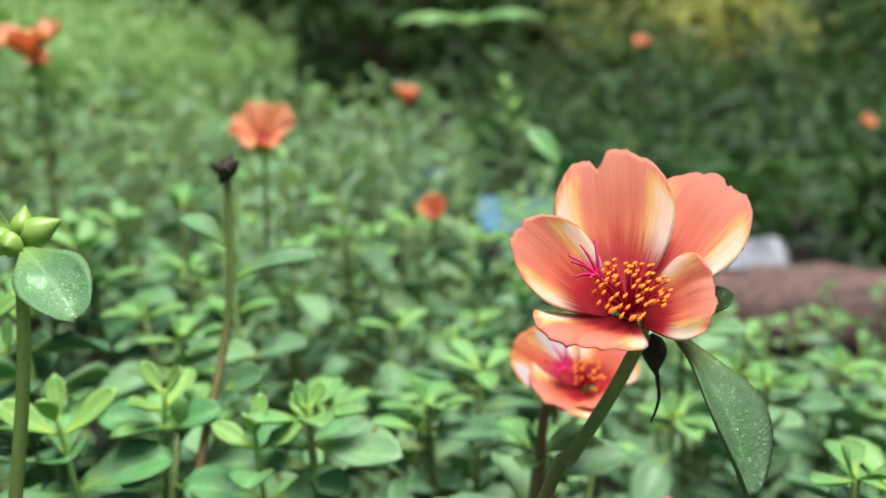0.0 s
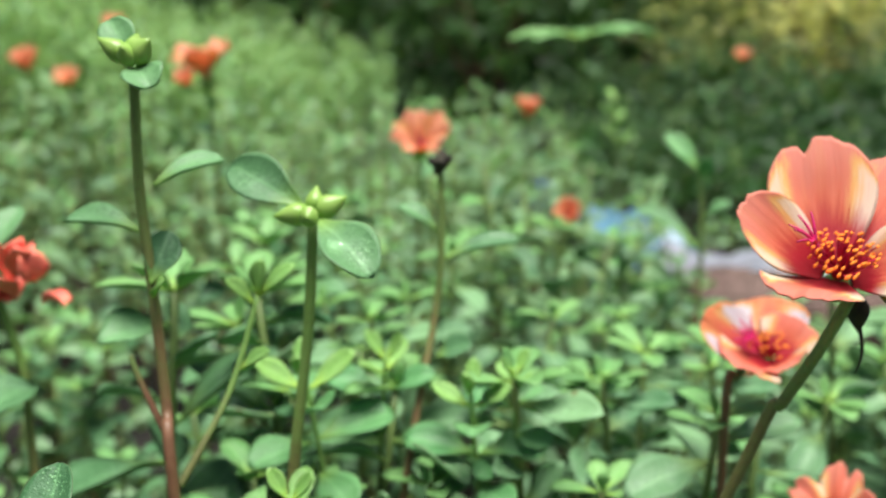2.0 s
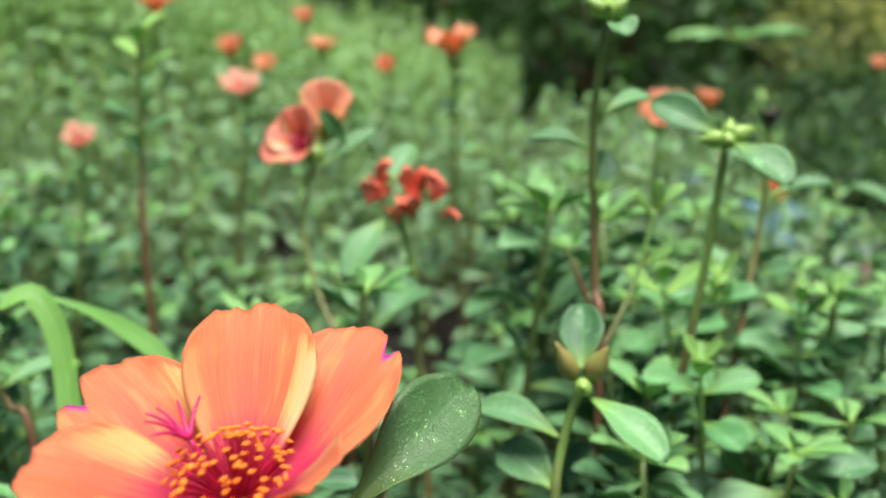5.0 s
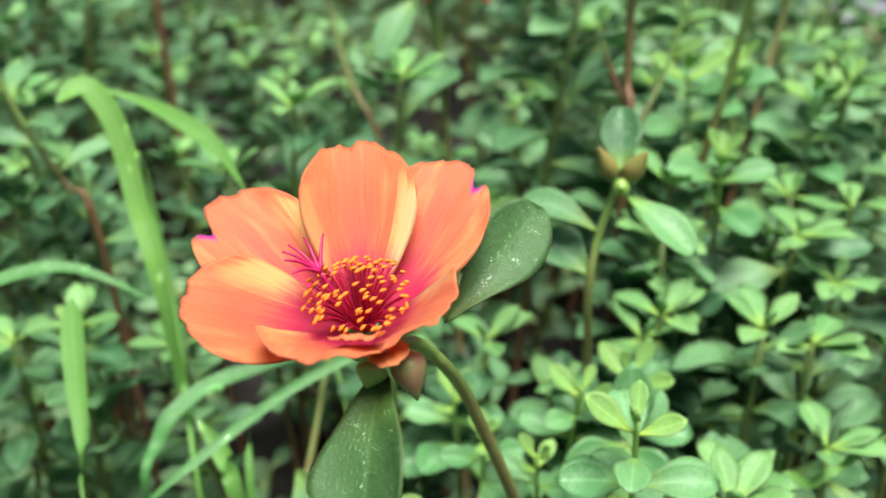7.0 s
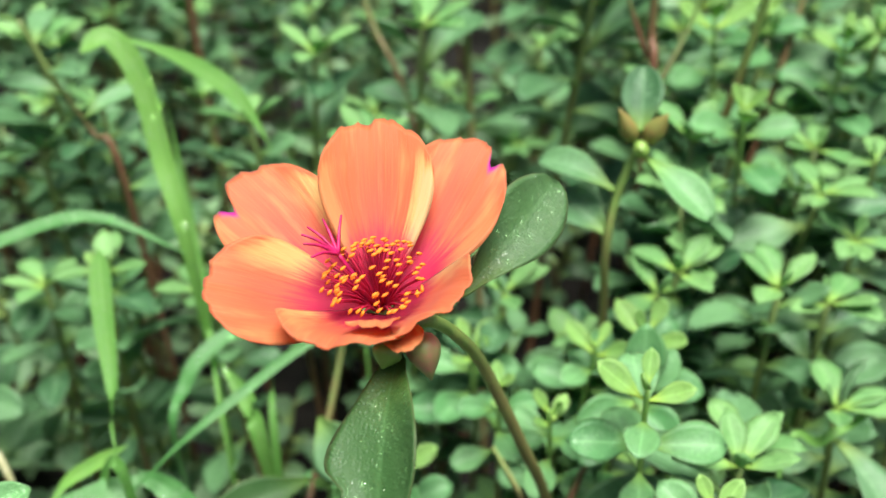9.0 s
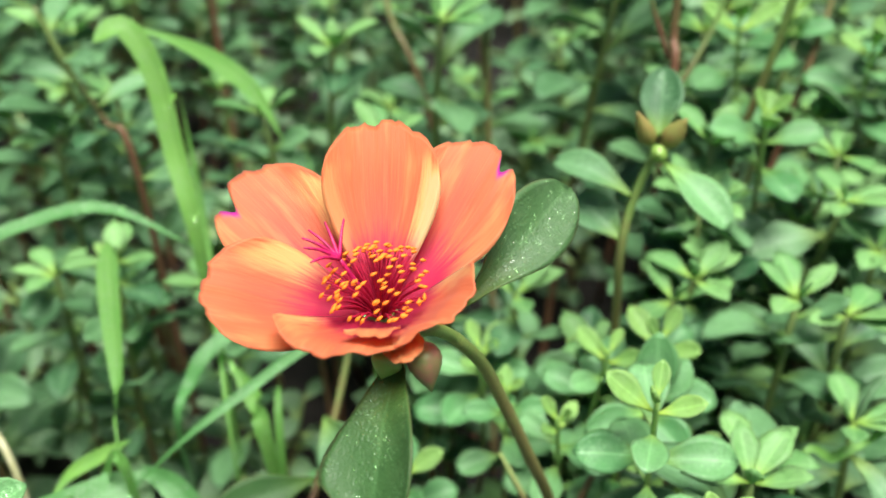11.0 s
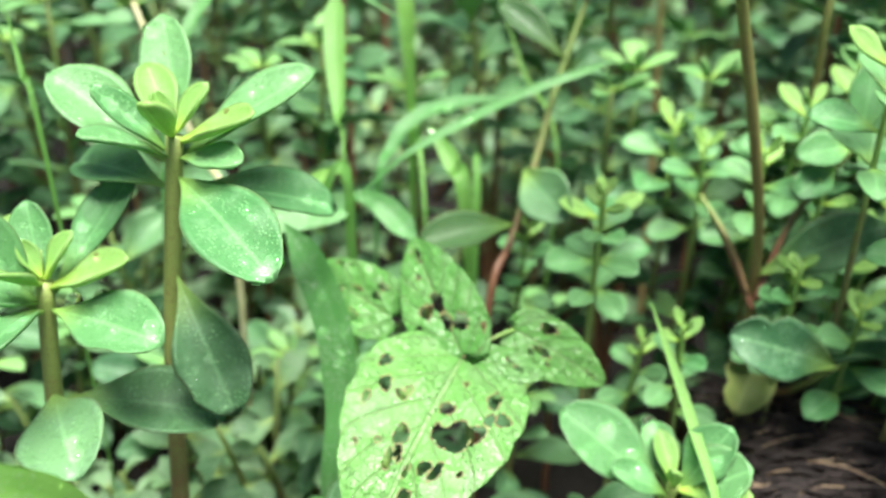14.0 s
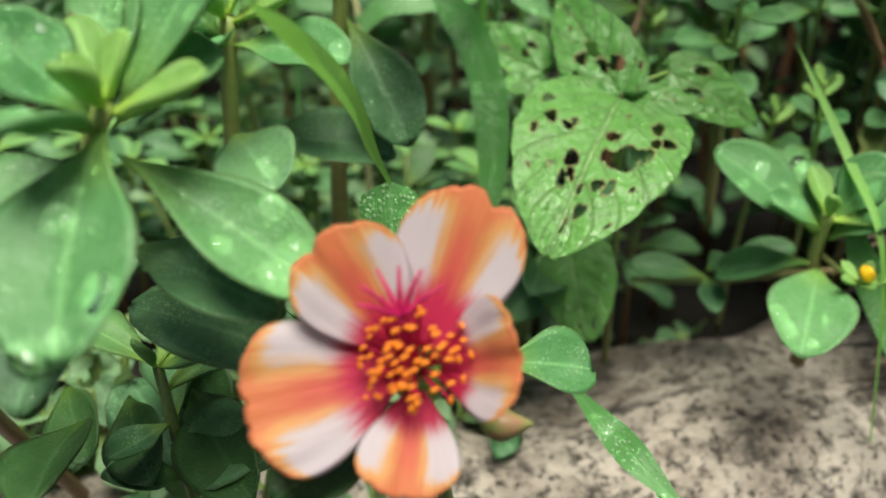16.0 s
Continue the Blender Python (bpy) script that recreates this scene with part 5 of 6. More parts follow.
p = rosette((-0.1007, 0.0047, 0.1165), (-0.099, 0.0095, 0.075), [
    ((-0.1245, 0.0070, 0.1261), 0.0140, -0.3, 0.002), ((-0.0921, 0.0107, 0.1283), 0.0105, -0.2, 0), ((-0.1073, 0.0144, 0.1225), 0.0085, 0.1, 0), ((-0.1127, -0.0002, 0.1216), 0.0068, -0.2, 0),
    ((-0.0876, 0.0045, 0.1249), 0.0135, -0.4, 0.003), ((-0.1026, -0.0252, 0.1033), 0.0165, -0.5, 0.009), ((-0.1203, 0.0079, 0.0955), 0.009, -0.5, 0.008),
], "purslane plant creeping over the log with round wet leaves", 44, 3, 0.8, wet=4, size_wet=0.0013)
stem(p, [(-0.0998, 0.0062, 0.106), (-0.0965, 0.001, 0.1065), (-0.0932, -0.0052, 0.1085)], 0.0008, 0.0006, STEM_LIGHT, "flower_stalk")
for a in range(5):
    leaf(p, (-0.0932, -0.0052, 0.1085), (-0.0932 + 0.005 * math.cos(a * 1.26), -0.0052 + 0.005 * math.sin(a * 1.26), 0.111), 0.0025, 0.4, material=YOUNG, nu=4, nv=6, name="sepal")
bud(p, (-0.0932, -0.0055, 0.1105), (0.4, -0.6, 0.8), 0.0016, 0.0032, YELLOW, "yellow_bloom", "bright yellow bloom")
p = thing("creeping_stem", (-0.099, 0.012, 0.083), "brown creeping stem with small leaves over the log", "plant")
stem(p, [(-0.0658, 0.0210, 0.0965), (-0.0809, 0.0188, 0.0973), (-0.0980, 0.0179, 0.0944), (-0.1204, 0.0151, 0.0885), (-0.1385, 0.0120, 0.0869)], 0.0011, 0.0008, STEM)
for a, b, w in (((-0.1217, 0.0140, 0.0903), (-0.1390, 0.0091, 0.0929), 0.007), ((-0.1223, 0.0139, 0.0903), (-0.1180, 0.0026, 0.0890), 0.006), ((-0.1206, 0.0150, 0.0899), (-0.1040, 0.0218, 0.0974), 0.008), ((-0.1220, 0.0147, 0.0913), (-0.1184, 0.0156, 0.0956), 0.005)):
    leaf(p, a, b, w, -0.4, (0, -0.5, 1), LEAF)

# ---- young sprouts with paired leaves ----
def sprout(top, height, size, turn, seed):
    """Upright sprout: pairs of opposite spoon-shaped leaves up its stem and a folded bright tip."""
    rng = random.Random(seed)
    top = Vector(top)
    foot = Vector((top.x + rng.uniform(-0.006, 0.006), top.y + rng.uniform(-0.002, 0.008), max(GZ, top.z - height)))
    p = thing("purslane_sprout", foot, "young purslane sprout with paired pale green leaves", "plant", "purslane sprouts")
    stem(p, [foot, foot.lerp(top, 0.5) + Vector((rng.uniform(-0.002, 0.002), 0, 0)), top], 0.0010, 0.0006, STEM_LIGHT, sides=7)
    for k, h in enumerate((0.45, 0.62, 0.78, 0.9, 0.97)):
        base = foot.lerp(top, 1 - (1 - h) * 0.045 / max(0.045, top.z - foot.z))
        for side in (0, math.pi):
            a = turn + k * 1.45 + side + rng.uniform(-0.25, 0.25)
            rise = (0.0, 0.1, 0.3, 0.55, 0.9)[k] + rng.uniform(-0.15, 0.15)
            ln = size * (1.0, 1.0, 0.9, 0.7, 0.5)[k] * rng.uniform(0.85, 1.1)
            way = Vector((math.cos(a) * math.cos(rise), math.sin(a) * math.cos(rise), math.sin(rise)))
            leaf(p, base, base + way * ln, ln * (0.56 if k < 3 else 0.45), -0.4 if k < 3 else 0.3, (0, -0.5, 1), LEAF_BIG if k < 3 else YOUNG, nu=6, nv=9, name="leaf" if k < 3 else "young_leaf", tip_shape=1.7)
    return p


for k, (top, size) in enumerate((((-0.0947, 0.0712, 0.1598), 0.013), ((-0.0689, 0.0525, 0.1355), 0.013), ((-0.0806, 0.0717, 0.1529), 0.012), ((-0.1130, 0.0470, 0.1188), 0.01), ((-0.1081, 0.0832, 0.1547), 0.014), ((-0.0858, 0.0892, 0.1661), 0.014), ((-0.1290, 0.0646, 0.1430), 0.0155), ((-0.1174, 0.0984, 0.1521), 0.0165), ((-0.0834, 0.0499, 0.1441), 0.010), ((-0.2195, 0.1032, 0.1600), 0.012), ((-0.1049, 0.0391, 0.1301), 0.0105), ((-0.0923, 0.1013, 0.1534), 0.013), ((-0.0746, 0.0902, 0.1715), 0.017), ((-0.1419, 0.1278, 0.1455), 0.012), ((-0.1476, 0.0698, 0.1309), 0.010), ((-0.0838, 0.0566, 0.1393), 0.011), ((-0.0768, 0.0474, 0.1930), 0.0155), ((-0.0632, 0.0347, 0.1790), 0.014), ((-0.0560, 0.1449, 0.2032), 0.017), ((-0.1249, 0.0373, 0.1601), 0.010), ((-0.0634, 0.1880, 0.2107), 0.019), ((-0.0469, 0.2033, 0.2093), 0.018), ((-0.0150, 0.1981, 0.2081), 0.013), ((-0.0255, 0.1921, 0.2053), 0.017), ((-0.0639, 0.0846, 0.1445), 0.014), ((-0.0592, 0.0647, 0.1308), 0.014), ((-0.0720, 0.0776, 0.1340), 0.013))):
    sprout(top, 0.07, size, 0.9 * k, 500 + k)

# ---- the leaf eaten full of holes ----
def holed_leaf(parent, base, tip, width, holes, bend, up, seed, nu=92, nv=100, label=""):
    """A broad ovate leaf with toothed rim; pieces of its skin are missing where insects fed."""
    base, tip = Vector(base), Vector(tip)
    rng = random.Random(seed)

    length = (tip - base).length * 1.05

    def fn(u, v):
        prof = (math.sin(math.pi * min(1.0, (0.02 + v * 0.98)) ** 0.62) ** 0.62) if 0 < v < 1 else 0.12
        w = width * 0.5 * prof * (1 + (0.012 * math.sin(v * 47) + 0.014 * math.sin(v * 23 + 3 * u)) * abs(u))
        a = bend * v
        y, z = length * math.sin(a) / bend, length * (1 - math.cos(a)) / bend
        y -= 0.09 * length * abs(u) ** 1.5 * (1 - v) ** 2
        h = 0.16 * w * abs(u) + 0.05 * width * math.sin(14 * v - 5 * abs(u)) * abs(u) * (1 - abs(u)) - 0.10 * w * u * u
        return (u * w, y - h * math.sin(a), z + h * math.cos(a))

    v, f, uv = sheet_data(fn, nu, nv, 0.00025)
    keep, picks = [], []
    for face in f:
        cu = sum(uv[i][0] for i in face) / 4
        cv = sum(uv[i][1] for i in face) / 4
        near = min((((cu - hu) / ru) ** 2 + ((cv - hv) / rv) ** 2 - 0.25 * math.sin(3 * math.atan2(cv - hv, cu - hu) + 40 * hu), min(ru, rv)) for hu, hv, ru, rv in holes)
        if near[0] >= 1:
            keep.append(face)
            picks.append(1 if near[0] < (1 + 0.006 / near[1]) ** 2 else 0)
    m = aim(base, tip - base, up) @ Matrix.Rotation(-bend / 2, 4, "X")
    ob = part("leaf", mesh_of("leaf", v, keep, uv, [CHEWED, RIM], picks), None, parent, m, label)
    dew_beads(ob, fn, m, 90 if width > 0.02 else 30, 0.00022, seed, 0.1, holes)
    return ob


def holes(seed, n, big=0.035):
    rng = random.Random(seed)
    out = []
    for _ in range(n):
        r = big * rng.choice((0.45, 0.6, 0.8, 1.2))
        out.append((rng.uniform(0.08, 0.92), rng.uniform(0.1, 0.92), r * rng.uniform(0.8, 1.4), r * rng.uniform(0.8, 1.4)))
    return out


p = thing("chewed_weed", (-0.142, 0.012, GZ), "weed with pale green leaves eaten full of holes, wet with dew", "plant")
stem(p, [(-0.142, 0.012, GZ), (-0.1425, 0.009, 0.10), (-0.1437, 0.0035, 0.1365)], 0.0011, 0.0009, STEM_LIGHT)
holed_leaf(p, (-0.1437, 0.0024, 0.1365), (-0.1480, -0.0330, 0.1221), 0.0330, [(0.32, 0.42, 0.085, 0.075), (0.6, 0.5, 0.045, 0.05), (0.62, 0.63, 0.03, 0.05), (0.3, 0.6, 0.03, 0.05), (0.4, 0.75, 0.05, 0.04)] + holes(7, 26, 0.03), -0.55, (0.1, -0.55, 0.8), 1, label="broad heart-shaped leaf full of insect holes")
holed_leaf(p, (-0.1437, 0.0030, 0.1370), (-0.1607, 0.0218, 0.1480), 0.0165, holes(8, 12, 0.05), -0.4, (0.1, -0.8, 0.5), 2, 40, 44)
holed_leaf(p, (-0.1360, 0.0120, 0.1390), (-0.1181, 0.0142, 0.1296), 0.0125, holes(9, 6, 0.06), -0.5, (0.2, -0.7, 0.7), 3, 34, 38)
holed_leaf(p, (-0.1619, 0.0121, 0.1355), (-0.1835, 0.0199, 0.1381), 0.0150, holes(10, 10, 0.06), -0.5, (0, -0.7, 0.7), 4, 38, 40)
holed_leaf(p, (-0.1413, 0.0036, 0.1364), (-0.1280, 0.0032, 0.1360), 0.0075, holes(12, 3, 0.08), -0.4, (0, -0.5, 0.8), 5, 24, 24)
holed_leaf(p, (-0.1499, -0.0065, 0.1060), (-0.1419, -0.0185, 0.0920), 0.018, holes(13, 2, 0.05), -0.5, (0, -0.8, 0.6), 6, 24, 26)
stem(p, [(-0.1437, 0.0030, 0.1365), (-0.1395, 0.008, 0.1385), (-0.1360, 0.0120, 0.1390)], 0.0006, 0.0005, STEM_LIGHT, "petiole")


# ---- grass ----
def blade(points, width, label, up=(0, -0.6, 0.8), fold=0.25, taper=0.6, sides=4, drops=0, thin=0.2, swelling=(0.05, 0.55)):
    """A grass blade along the points, foot to tip."""
    pts = [Vector(q) for q in points]
    steps = 26

    def place(v):
        s = v * (len(pts) - 1)
        i = min(int(s), len(pts) - 2)
        t = s - i
        p0, p1, p2, p3 = pts[max(0, i - 1)], pts[i], pts[i + 1], pts[min(len(pts) - 1, i + 2)]
        return 0.5 * ((2 * p1) + (p2 - p0) * t + (2 * p0 - 5 * p1 + 4 * p2 - p3) * t * t + (3 * p1 - p0 - 3 * p2 + p3) * t ** 3)

    def fn(u, v):
        at, ahead = place(v), (place(min(1, v + 0.02)) - place(max(0, v - 0.02))).normalized()
        side = ahead.cross(Vector(up)).normalized()
        nor = side.cross(ahead)
        w = width * 0.5 * (thin + (1 - thin) * smooth(*swelling, v)) * max(0.03, 1 - smooth(taper, 1.02, v))
        q = at + side * (u * w) + nor * (fold * w * abs(u))
        return tuple(q)

    rng = random.Random(int(abs(pts[0].x * 1e6)))
    for _ in range(drops):
        u, v, r = rng.uniform(-0.8, 0.8), rng.uniform(0.3, 0.95), rng.choice((0.0002, 0.0003, 0.0005, 0.0009))
        a, b, c = (Vector(fn(u + du, v + dv)) for du, dv in ((0, 0), (0.05, 0), (0, 0.02)))
        nor = (c - a).cross(b - a).normalized()
        nor = nor if nor.dot(Vector(up)) > 0 else -nor
        water_drop(a, r, nor)
    ob = solid("grass_blade", sheet_data(fn, sides, steps, 0), GRASS_DEW if drops > 6 else GRASS, None, label, "grass", "grass blades")
    if drops > 6:
        dew_beads(ob, lambda u, v: fn(-u, v), Matrix.Identity(4), 130, 0.00021, int(width * 1e6), 0.3)
    return ob


blade([(-0.190, 0.098, GZ), (-0.190, 0.098, 0.12), (-0.1922, 0.0995, 0.1711), (-0.2002, 0.1093, 0.1903), (-0.2070, 0.1171, 0.2093), (-0.2147, 0.1190, 0.2184), (-0.2201, 0.1140, 0.2158)], 0.0058, "broad bright grass blade bent over above the leaves", taper=0.9, drops=5)
blade([(-0.2150, 0.1196, 0.2187), (-0.2057, 0.1251, 0.2137), (-0.1964, 0.1296, 0.2067), (-0.1867, 0.1305, 0.1986), (-0.1777, 0.1268, 0.1865)], 0.0056, "grass blade arching to one side", (0, -0.5, 0.85))
blade([(-0.19, 0.05, GZ), (-0.1862, 0.0434, 0.1470), (-0.1950, 0.0597, 0.1572), (-0.2021, 0.0737, 0.1714), (-0.2051, 0.0816, 0.1807)], 0.0056, "upright yellow-green grass blade", (0.2, -1, 0.2), taper=0.85, thin=0.12, swelling=(0.25, 0.75))
blade([(-0.235, 0.03, GZ), (-0.236, 0.04, 0.13), (-0.2334, 0.0496, 0.1674), (-0.2329, 0.0668, 0.1805), (-0.2267, 0.0796, 0.1823), (-0.2136, 0.0950, 0.1802), (-0.1920, 0.0980, 0.1696)], 0.0043, "arching dewy grass blade", (0, -0.4, 0.9), taper=0.75, drops=10)
blade([(-0.1853, 0.0435, 0.142), (-0.1749, 0.0510, 0.1527), (-0.1663, 0.0626, 0.1571), (-0.1534, 0.0813, 0.1614), (-0.1340, 0.0975, 0.1670)], 0.0025, "thin grass blade slanting across the bed", (0.3, -0.6, 0.6), taper=0.85, drops=8)
blade([(-0.203, 0.098, GZ), (-0.1898, 0.0707, 0.1278), (-0.1890, 0.0793, 0.1410), (-0.1858, 0.0870, 0.1466), (-0.1773, 0.0978, 0.1489), (-0.1610, 0.1099, 0.1487)], 0.0045, "curved grass blade hung with drops", (0, -0.5, 0.85), taper=0.8, drops=14)
blade([(-0.158, 0.075, GZ), (-0.1641, 0.0691, 0.1295), (-0.1712, 0.0782, 0.1400), (-0.1803, 0.0835, 0.1475)], 0.0048, "grass blade hanging down beside the flower", (0.3, -0.9, 0.3), taper=0.7)
blade([(-0.166, -0.014, GZ), (-0.1693, -0.0067, 0.0968), (-0.1693, 0.0014, 0.1176), (-0.1723, 0.0059, 0.1347), (-0.1791, 0.0107, 0.1448), (-0.1905, 0.0210, 0.1474)], 0.0076, "wide grass blade covered with dew", (0.25, -0.9, 0.35), taper=0.8, drops=22)
blade([(-0.2114, 0.0283, 0.1340), (-0.2057, 0.0310, 0.1391), (-0.1965, 0.0362, 0.1406), (-0.1896, 0.0434, 0.1406), (-0.1862, 0.0490, 0.1420)], 0.0092, "broad grass blade lying flat over the leaves, wet with drops", (0, -0.7, 0.7), 0.12, taper=0.72, drops=9, thin=0.55)
blade([(-0.1864, 0.0488, 0.1417), (-0.1802, 0.0481, 0.1412), (-0.1739, 0.0459, 0.1383), (-0.1672, 0.0417, 0.1358)], 0.0062, "short grass blade hanging over the chewed leaf", (0.2, -0.7, 0.7), 0.3, taper=0.7, drops=7, thin=0.5)
blade([(-0.2047, 0.0369, 0.1363), (-0.2017, 0.0435, 0.1414), (-0.1963, 0.0483, 0.1443), (-0.1894, 0.0526, 0.1475)], 0.0034, "narrow bright grass blade above the wet blade", (0, -0.8, 0.5), 0.3, taper=0.7)
blade([(-0.1853, 0.0435, GZ), (-0.1853, 0.0435, 0.145), (-0.1949, 0.0448, 0.1381), (-0.1975, 0.0345, 0.1449)], 0.0035, "young green grass blade among the leaves", (0, -0.5, 0.9))
blade([(-0.158, -0.066, GZ), (-0.1592, -0.068, 0.125), (-0.1577, -0.0776, 0.1422), (-0.1600, -0.0736, 0.1489), (-0.1615, -0.0705, 0.1544)], 0.0082, "dew-beaded grass blade behind the striped flower", (0.1, -0.95, 0.3), 0.1, taper=0.9, drops=30)
blade([(-0.1613, -0.0706, 0.1542), (-0.1623, -0.0742, 0.1613), (-0.1627, -0.0786, 0.1684), (-0.1634, -0.0833, 0.1745), (-0.1642, -0.0882, 0.1798), (-0.1642, -0.0942, 0.1861)], 0.0062, "bright folded grass blade with a drop", (0.1, -0.5, 0.85), 0.55, taper=0.8, drops=2, thin=0.12)
blade([(-0.084, -0.012, 0.075), (-0.0906, -0.0044, 0.1141), (-0.0992, 0.0107, 0.1260), (-0.1079, 0.0238, 0.1357), (-0.1129, 0.0306, 0.1415)], 0.0023, "narrow grass blade over the log", (0.4, -0.8, 0.4), taper=0.5)
blade([(-0.0679, -0.0192, 0.0778), (-0.0783, -0.0111, 0.0900), (-0.0872, -0.0031, 0.1012), (-0.0941, 0.0036, 0.1111), (-0.0997, 0.0105, 0.1208)], 0.0062, "broad green grass blade leaning over the log", (-0.3, -0.8, 0.5), 0.3, taper=0.62, drops=7, thin=0.7)
blade([(-0.142, -0.045, 0.105), (-0.1328, -0.0593, 0.1106), (-0.1255, -0.0627, 0.1065), (-0.1159, -0.0685, 0.1038)], 0.0052, "dark green grass blade lying on the log", (0, -0.4, 0.9), drops=7)
blade([(-0.03, 0.055, GZ), (-0.0429, 0.0742, 0.1469), (-0.0334, 0.0835, 0.1503), (-0.0228, 0.0915, 0.1537), (-0.0131, 0.0999, 0.1550)], 0.0023, "thin bright green grass blade", (0, -0.6, 0.8))
blade([(-0.176, 0.075, GZ), (-0.1771, 0.0739, 0.1248), (-0.1952, 0.1085, 0.1499), (-0.2050, 0.1254, 0.1686), (-0.2125, 0.1368, 0.1920)], 0.0021, "upright grass blade behind the bed's edge", (0.2, -1, 0.2), taper=0.72)
blade([(-0.150, 0.09, GZ), (-0.1488, 0.1095, 0.1275), (-0.1682, 0.1351, 0.1496), (-0.1890, 0.1583, 0.1795)], 0.0012, "thread-thin upright grass stalk", (0.2, -1, 0.2))
blade([(-0.160, 0.066, GZ), (-0.1618, 0.0707, 0.1307), (-0.1684, 0.0889, 0.1414)], 0.0022, "short bright green grass blade", (0.2, -1, 0.2))
blade([(-0.228, -0.005, GZ), (-0.2317, 0.0005, 0.1657), (-0.2396, 0.0072, 0.1789), (-0.2462, 0.0131, 0.1915)], 0.0017, "dark thin upright grass blade", (0.2, -1, 0.2))


# ---- behind the bed: plastic, far log, frond, shrubs ----
def rag_data(size_x, size_y, seed, lift=0.03, n=26):
    def fn(u, v):
        x, y = u * size_x / 2, (v - 0.5) * size_y
        h = lift * (noise.noise((x * 22 + seed, y * 22, 0)) + 0.5 * abs(noise.noise((x * 60, y * 60 + seed, 3))))
        return (x * (1 + 0.2 * noise.noise((y * 15, seed, 0))), y * (1 + 0.15 * noise.noise((x * 15, seed, 7))), h)

    return sheet_data(fn, n, n, 0.0008)


solid("blue_plastic_sheet", rag_data(0.075, 0.16, 3), BLUE, pose(0.078, 0.84, 0.092, 6, -3, 15), "crumpled pale blue plastic sheet lying on the soil", "plastic sheet")
solid("blue_plastic_sheet", rag_data(0.06, 0.15, 5), BLUE, pose(-0.022, 1.0, 0.092, 8, 2, -10), "small scrap of blue plastic half hidden by leaves", "plastic sheet")
solid("white_plastic_sheet", rag_data(0.19, 0.075, 9, 0.02), WHITE, pose(0.185, 0.725, 0.092, 4, 0, -6), "crumpled white plastic sheet on the log", "plastic sheet")
solid("far_log", log_data([(-0.16, 0, 0), (-0.05, 0.004, 0), (0.1, 0, 0.002), (0.4, -0.02, 0)], 0.042, 24, 0.1, 1.0), TIMBER_FAR, pose(0.27, 0.685, 0.055, 0, 0, -4), "pinkish brown log lying behind the bed", "log")


def sprig_soup(soup, rng, foot, height, lean, leaves, length, width, young_pick=1, stem_r=0.0009, leaf_pick=0):
    """One leafy shoot added to a joined mass."""
    a = rng.uniform(0, 6.28)
    foot = Vector(foot)
    tip = foot + Vector((math.cos(a) * lean, math.sin(a) * lean, height))
    mid = foot.lerp(tip, 0.5) + Vector((rng.uniform(-1, 1), rng.uniform(-1, 1), 0)) * height * 0.06
    soup.add(tube_data([foot, mid, tip], (stem_r * 1.4, stem_r * 0.8), 4, 2), None, 2)
    turn = rng.uniform(0, 6.28)
    for k in range(leaves):
        h = 0.25 + 0.75 * (k + 0.5) / leaves
        base = foot.lerp(mid, h * 2) if h < 0.5 else mid.lerp(tip, h * 2 - 1)
        b = turn + k * 2.4 + rng.uniform(-0.4, 0.4)
        rise = rng.uniform(-0.5, 0.6) + (0.4 if h > 0.85 else 0)
        size = length * rng.uniform(0.75, 1.15) * (0.6 if h > 0.88 else 1)
        way = Vector((math.cos(b) * math.cos(rise), math.sin(b) * math.cos(rise), math.sin(rise)))
        m = aim(base, way, (rng.uniform(-0.6, 0.6), rng.uniform(-0.8, 0.4), 1)) @ Matrix.Diagonal((size * width, size, size, 1))
        soup.add(LOW[rng.randrange(3)], m, young_pick if h > 0.88 and not leaf_pick else leaf_pick)


LOW = [sheet_data(leaf_fn(1.0, 1.0, b, c, 1.5, 0.1), 2, 4, 0) for b, c in ((-0.6, 0.2), (-0.9, 0.3), (-0.3, 0.15))]


def canopy(x, y):
    """How high the leaves of the bed reach."""
    low = 0.10 + 0.065 * smooth(0.03, 0.10, y) + 0.03 * smooth(0.09, 0.20, y)
    right = smooth(-0.03, 0.12, x) * smooth(0.2, 0.5, y)
    left = smooth(0.1, 0.5, -x - 0.1) * smooth(0.3, 0.7, y)
    return low - 0.055 * right - 0.03 * smooth(0.08, 0.2, x) + 0.045 * left


# far part of the bed, joined
rng = random.Random(77)
soup = Soup()
y = 0.41
while y < 1.25:
    step = 0.030 + 0.012 * (y - 0.4)
    x = -0.95
    while x < 0.55:
        px, py = x + rng.uniform(-0.5, 0.5) * step, y + rng.uniform(-0.5, 0.5) * step
        x += step
        edge = 0.36 - 0.55 * max(0, py - 0.62)
        if px > edge or px < -0.2 - 0.78 * py:
            continue
        if -0.06 < px - 0.15 * (py - 0.6) < 0.14 and 0.60 < py < 1.05 and rng.random() < 0.5:
            continue
        if 0.1 < px and 0.6 < py < 0.8 or px > 0.12 and rng.random() < 0.5:
            continue
        if -0.38 < px < -0.13 and py < 0.58 and rng.random() < 0.8:
            continue
        top = canopy(px, py) - GZ
        sprig_soup(soup, rng, (px, py, GZ), top * rng.uniform(0.55, 1.2), 0.014, 15, 0.021 * rng.uniform(0.75, 1.35), 0.42)
    y += step
tagged(new("far_purslane_bed", soup.mesh("far_purslane_bed", LEAF_ALL, TIP, STEM)), "dense bed of green purslane shoots reaching back", "plants", kind="stuff")

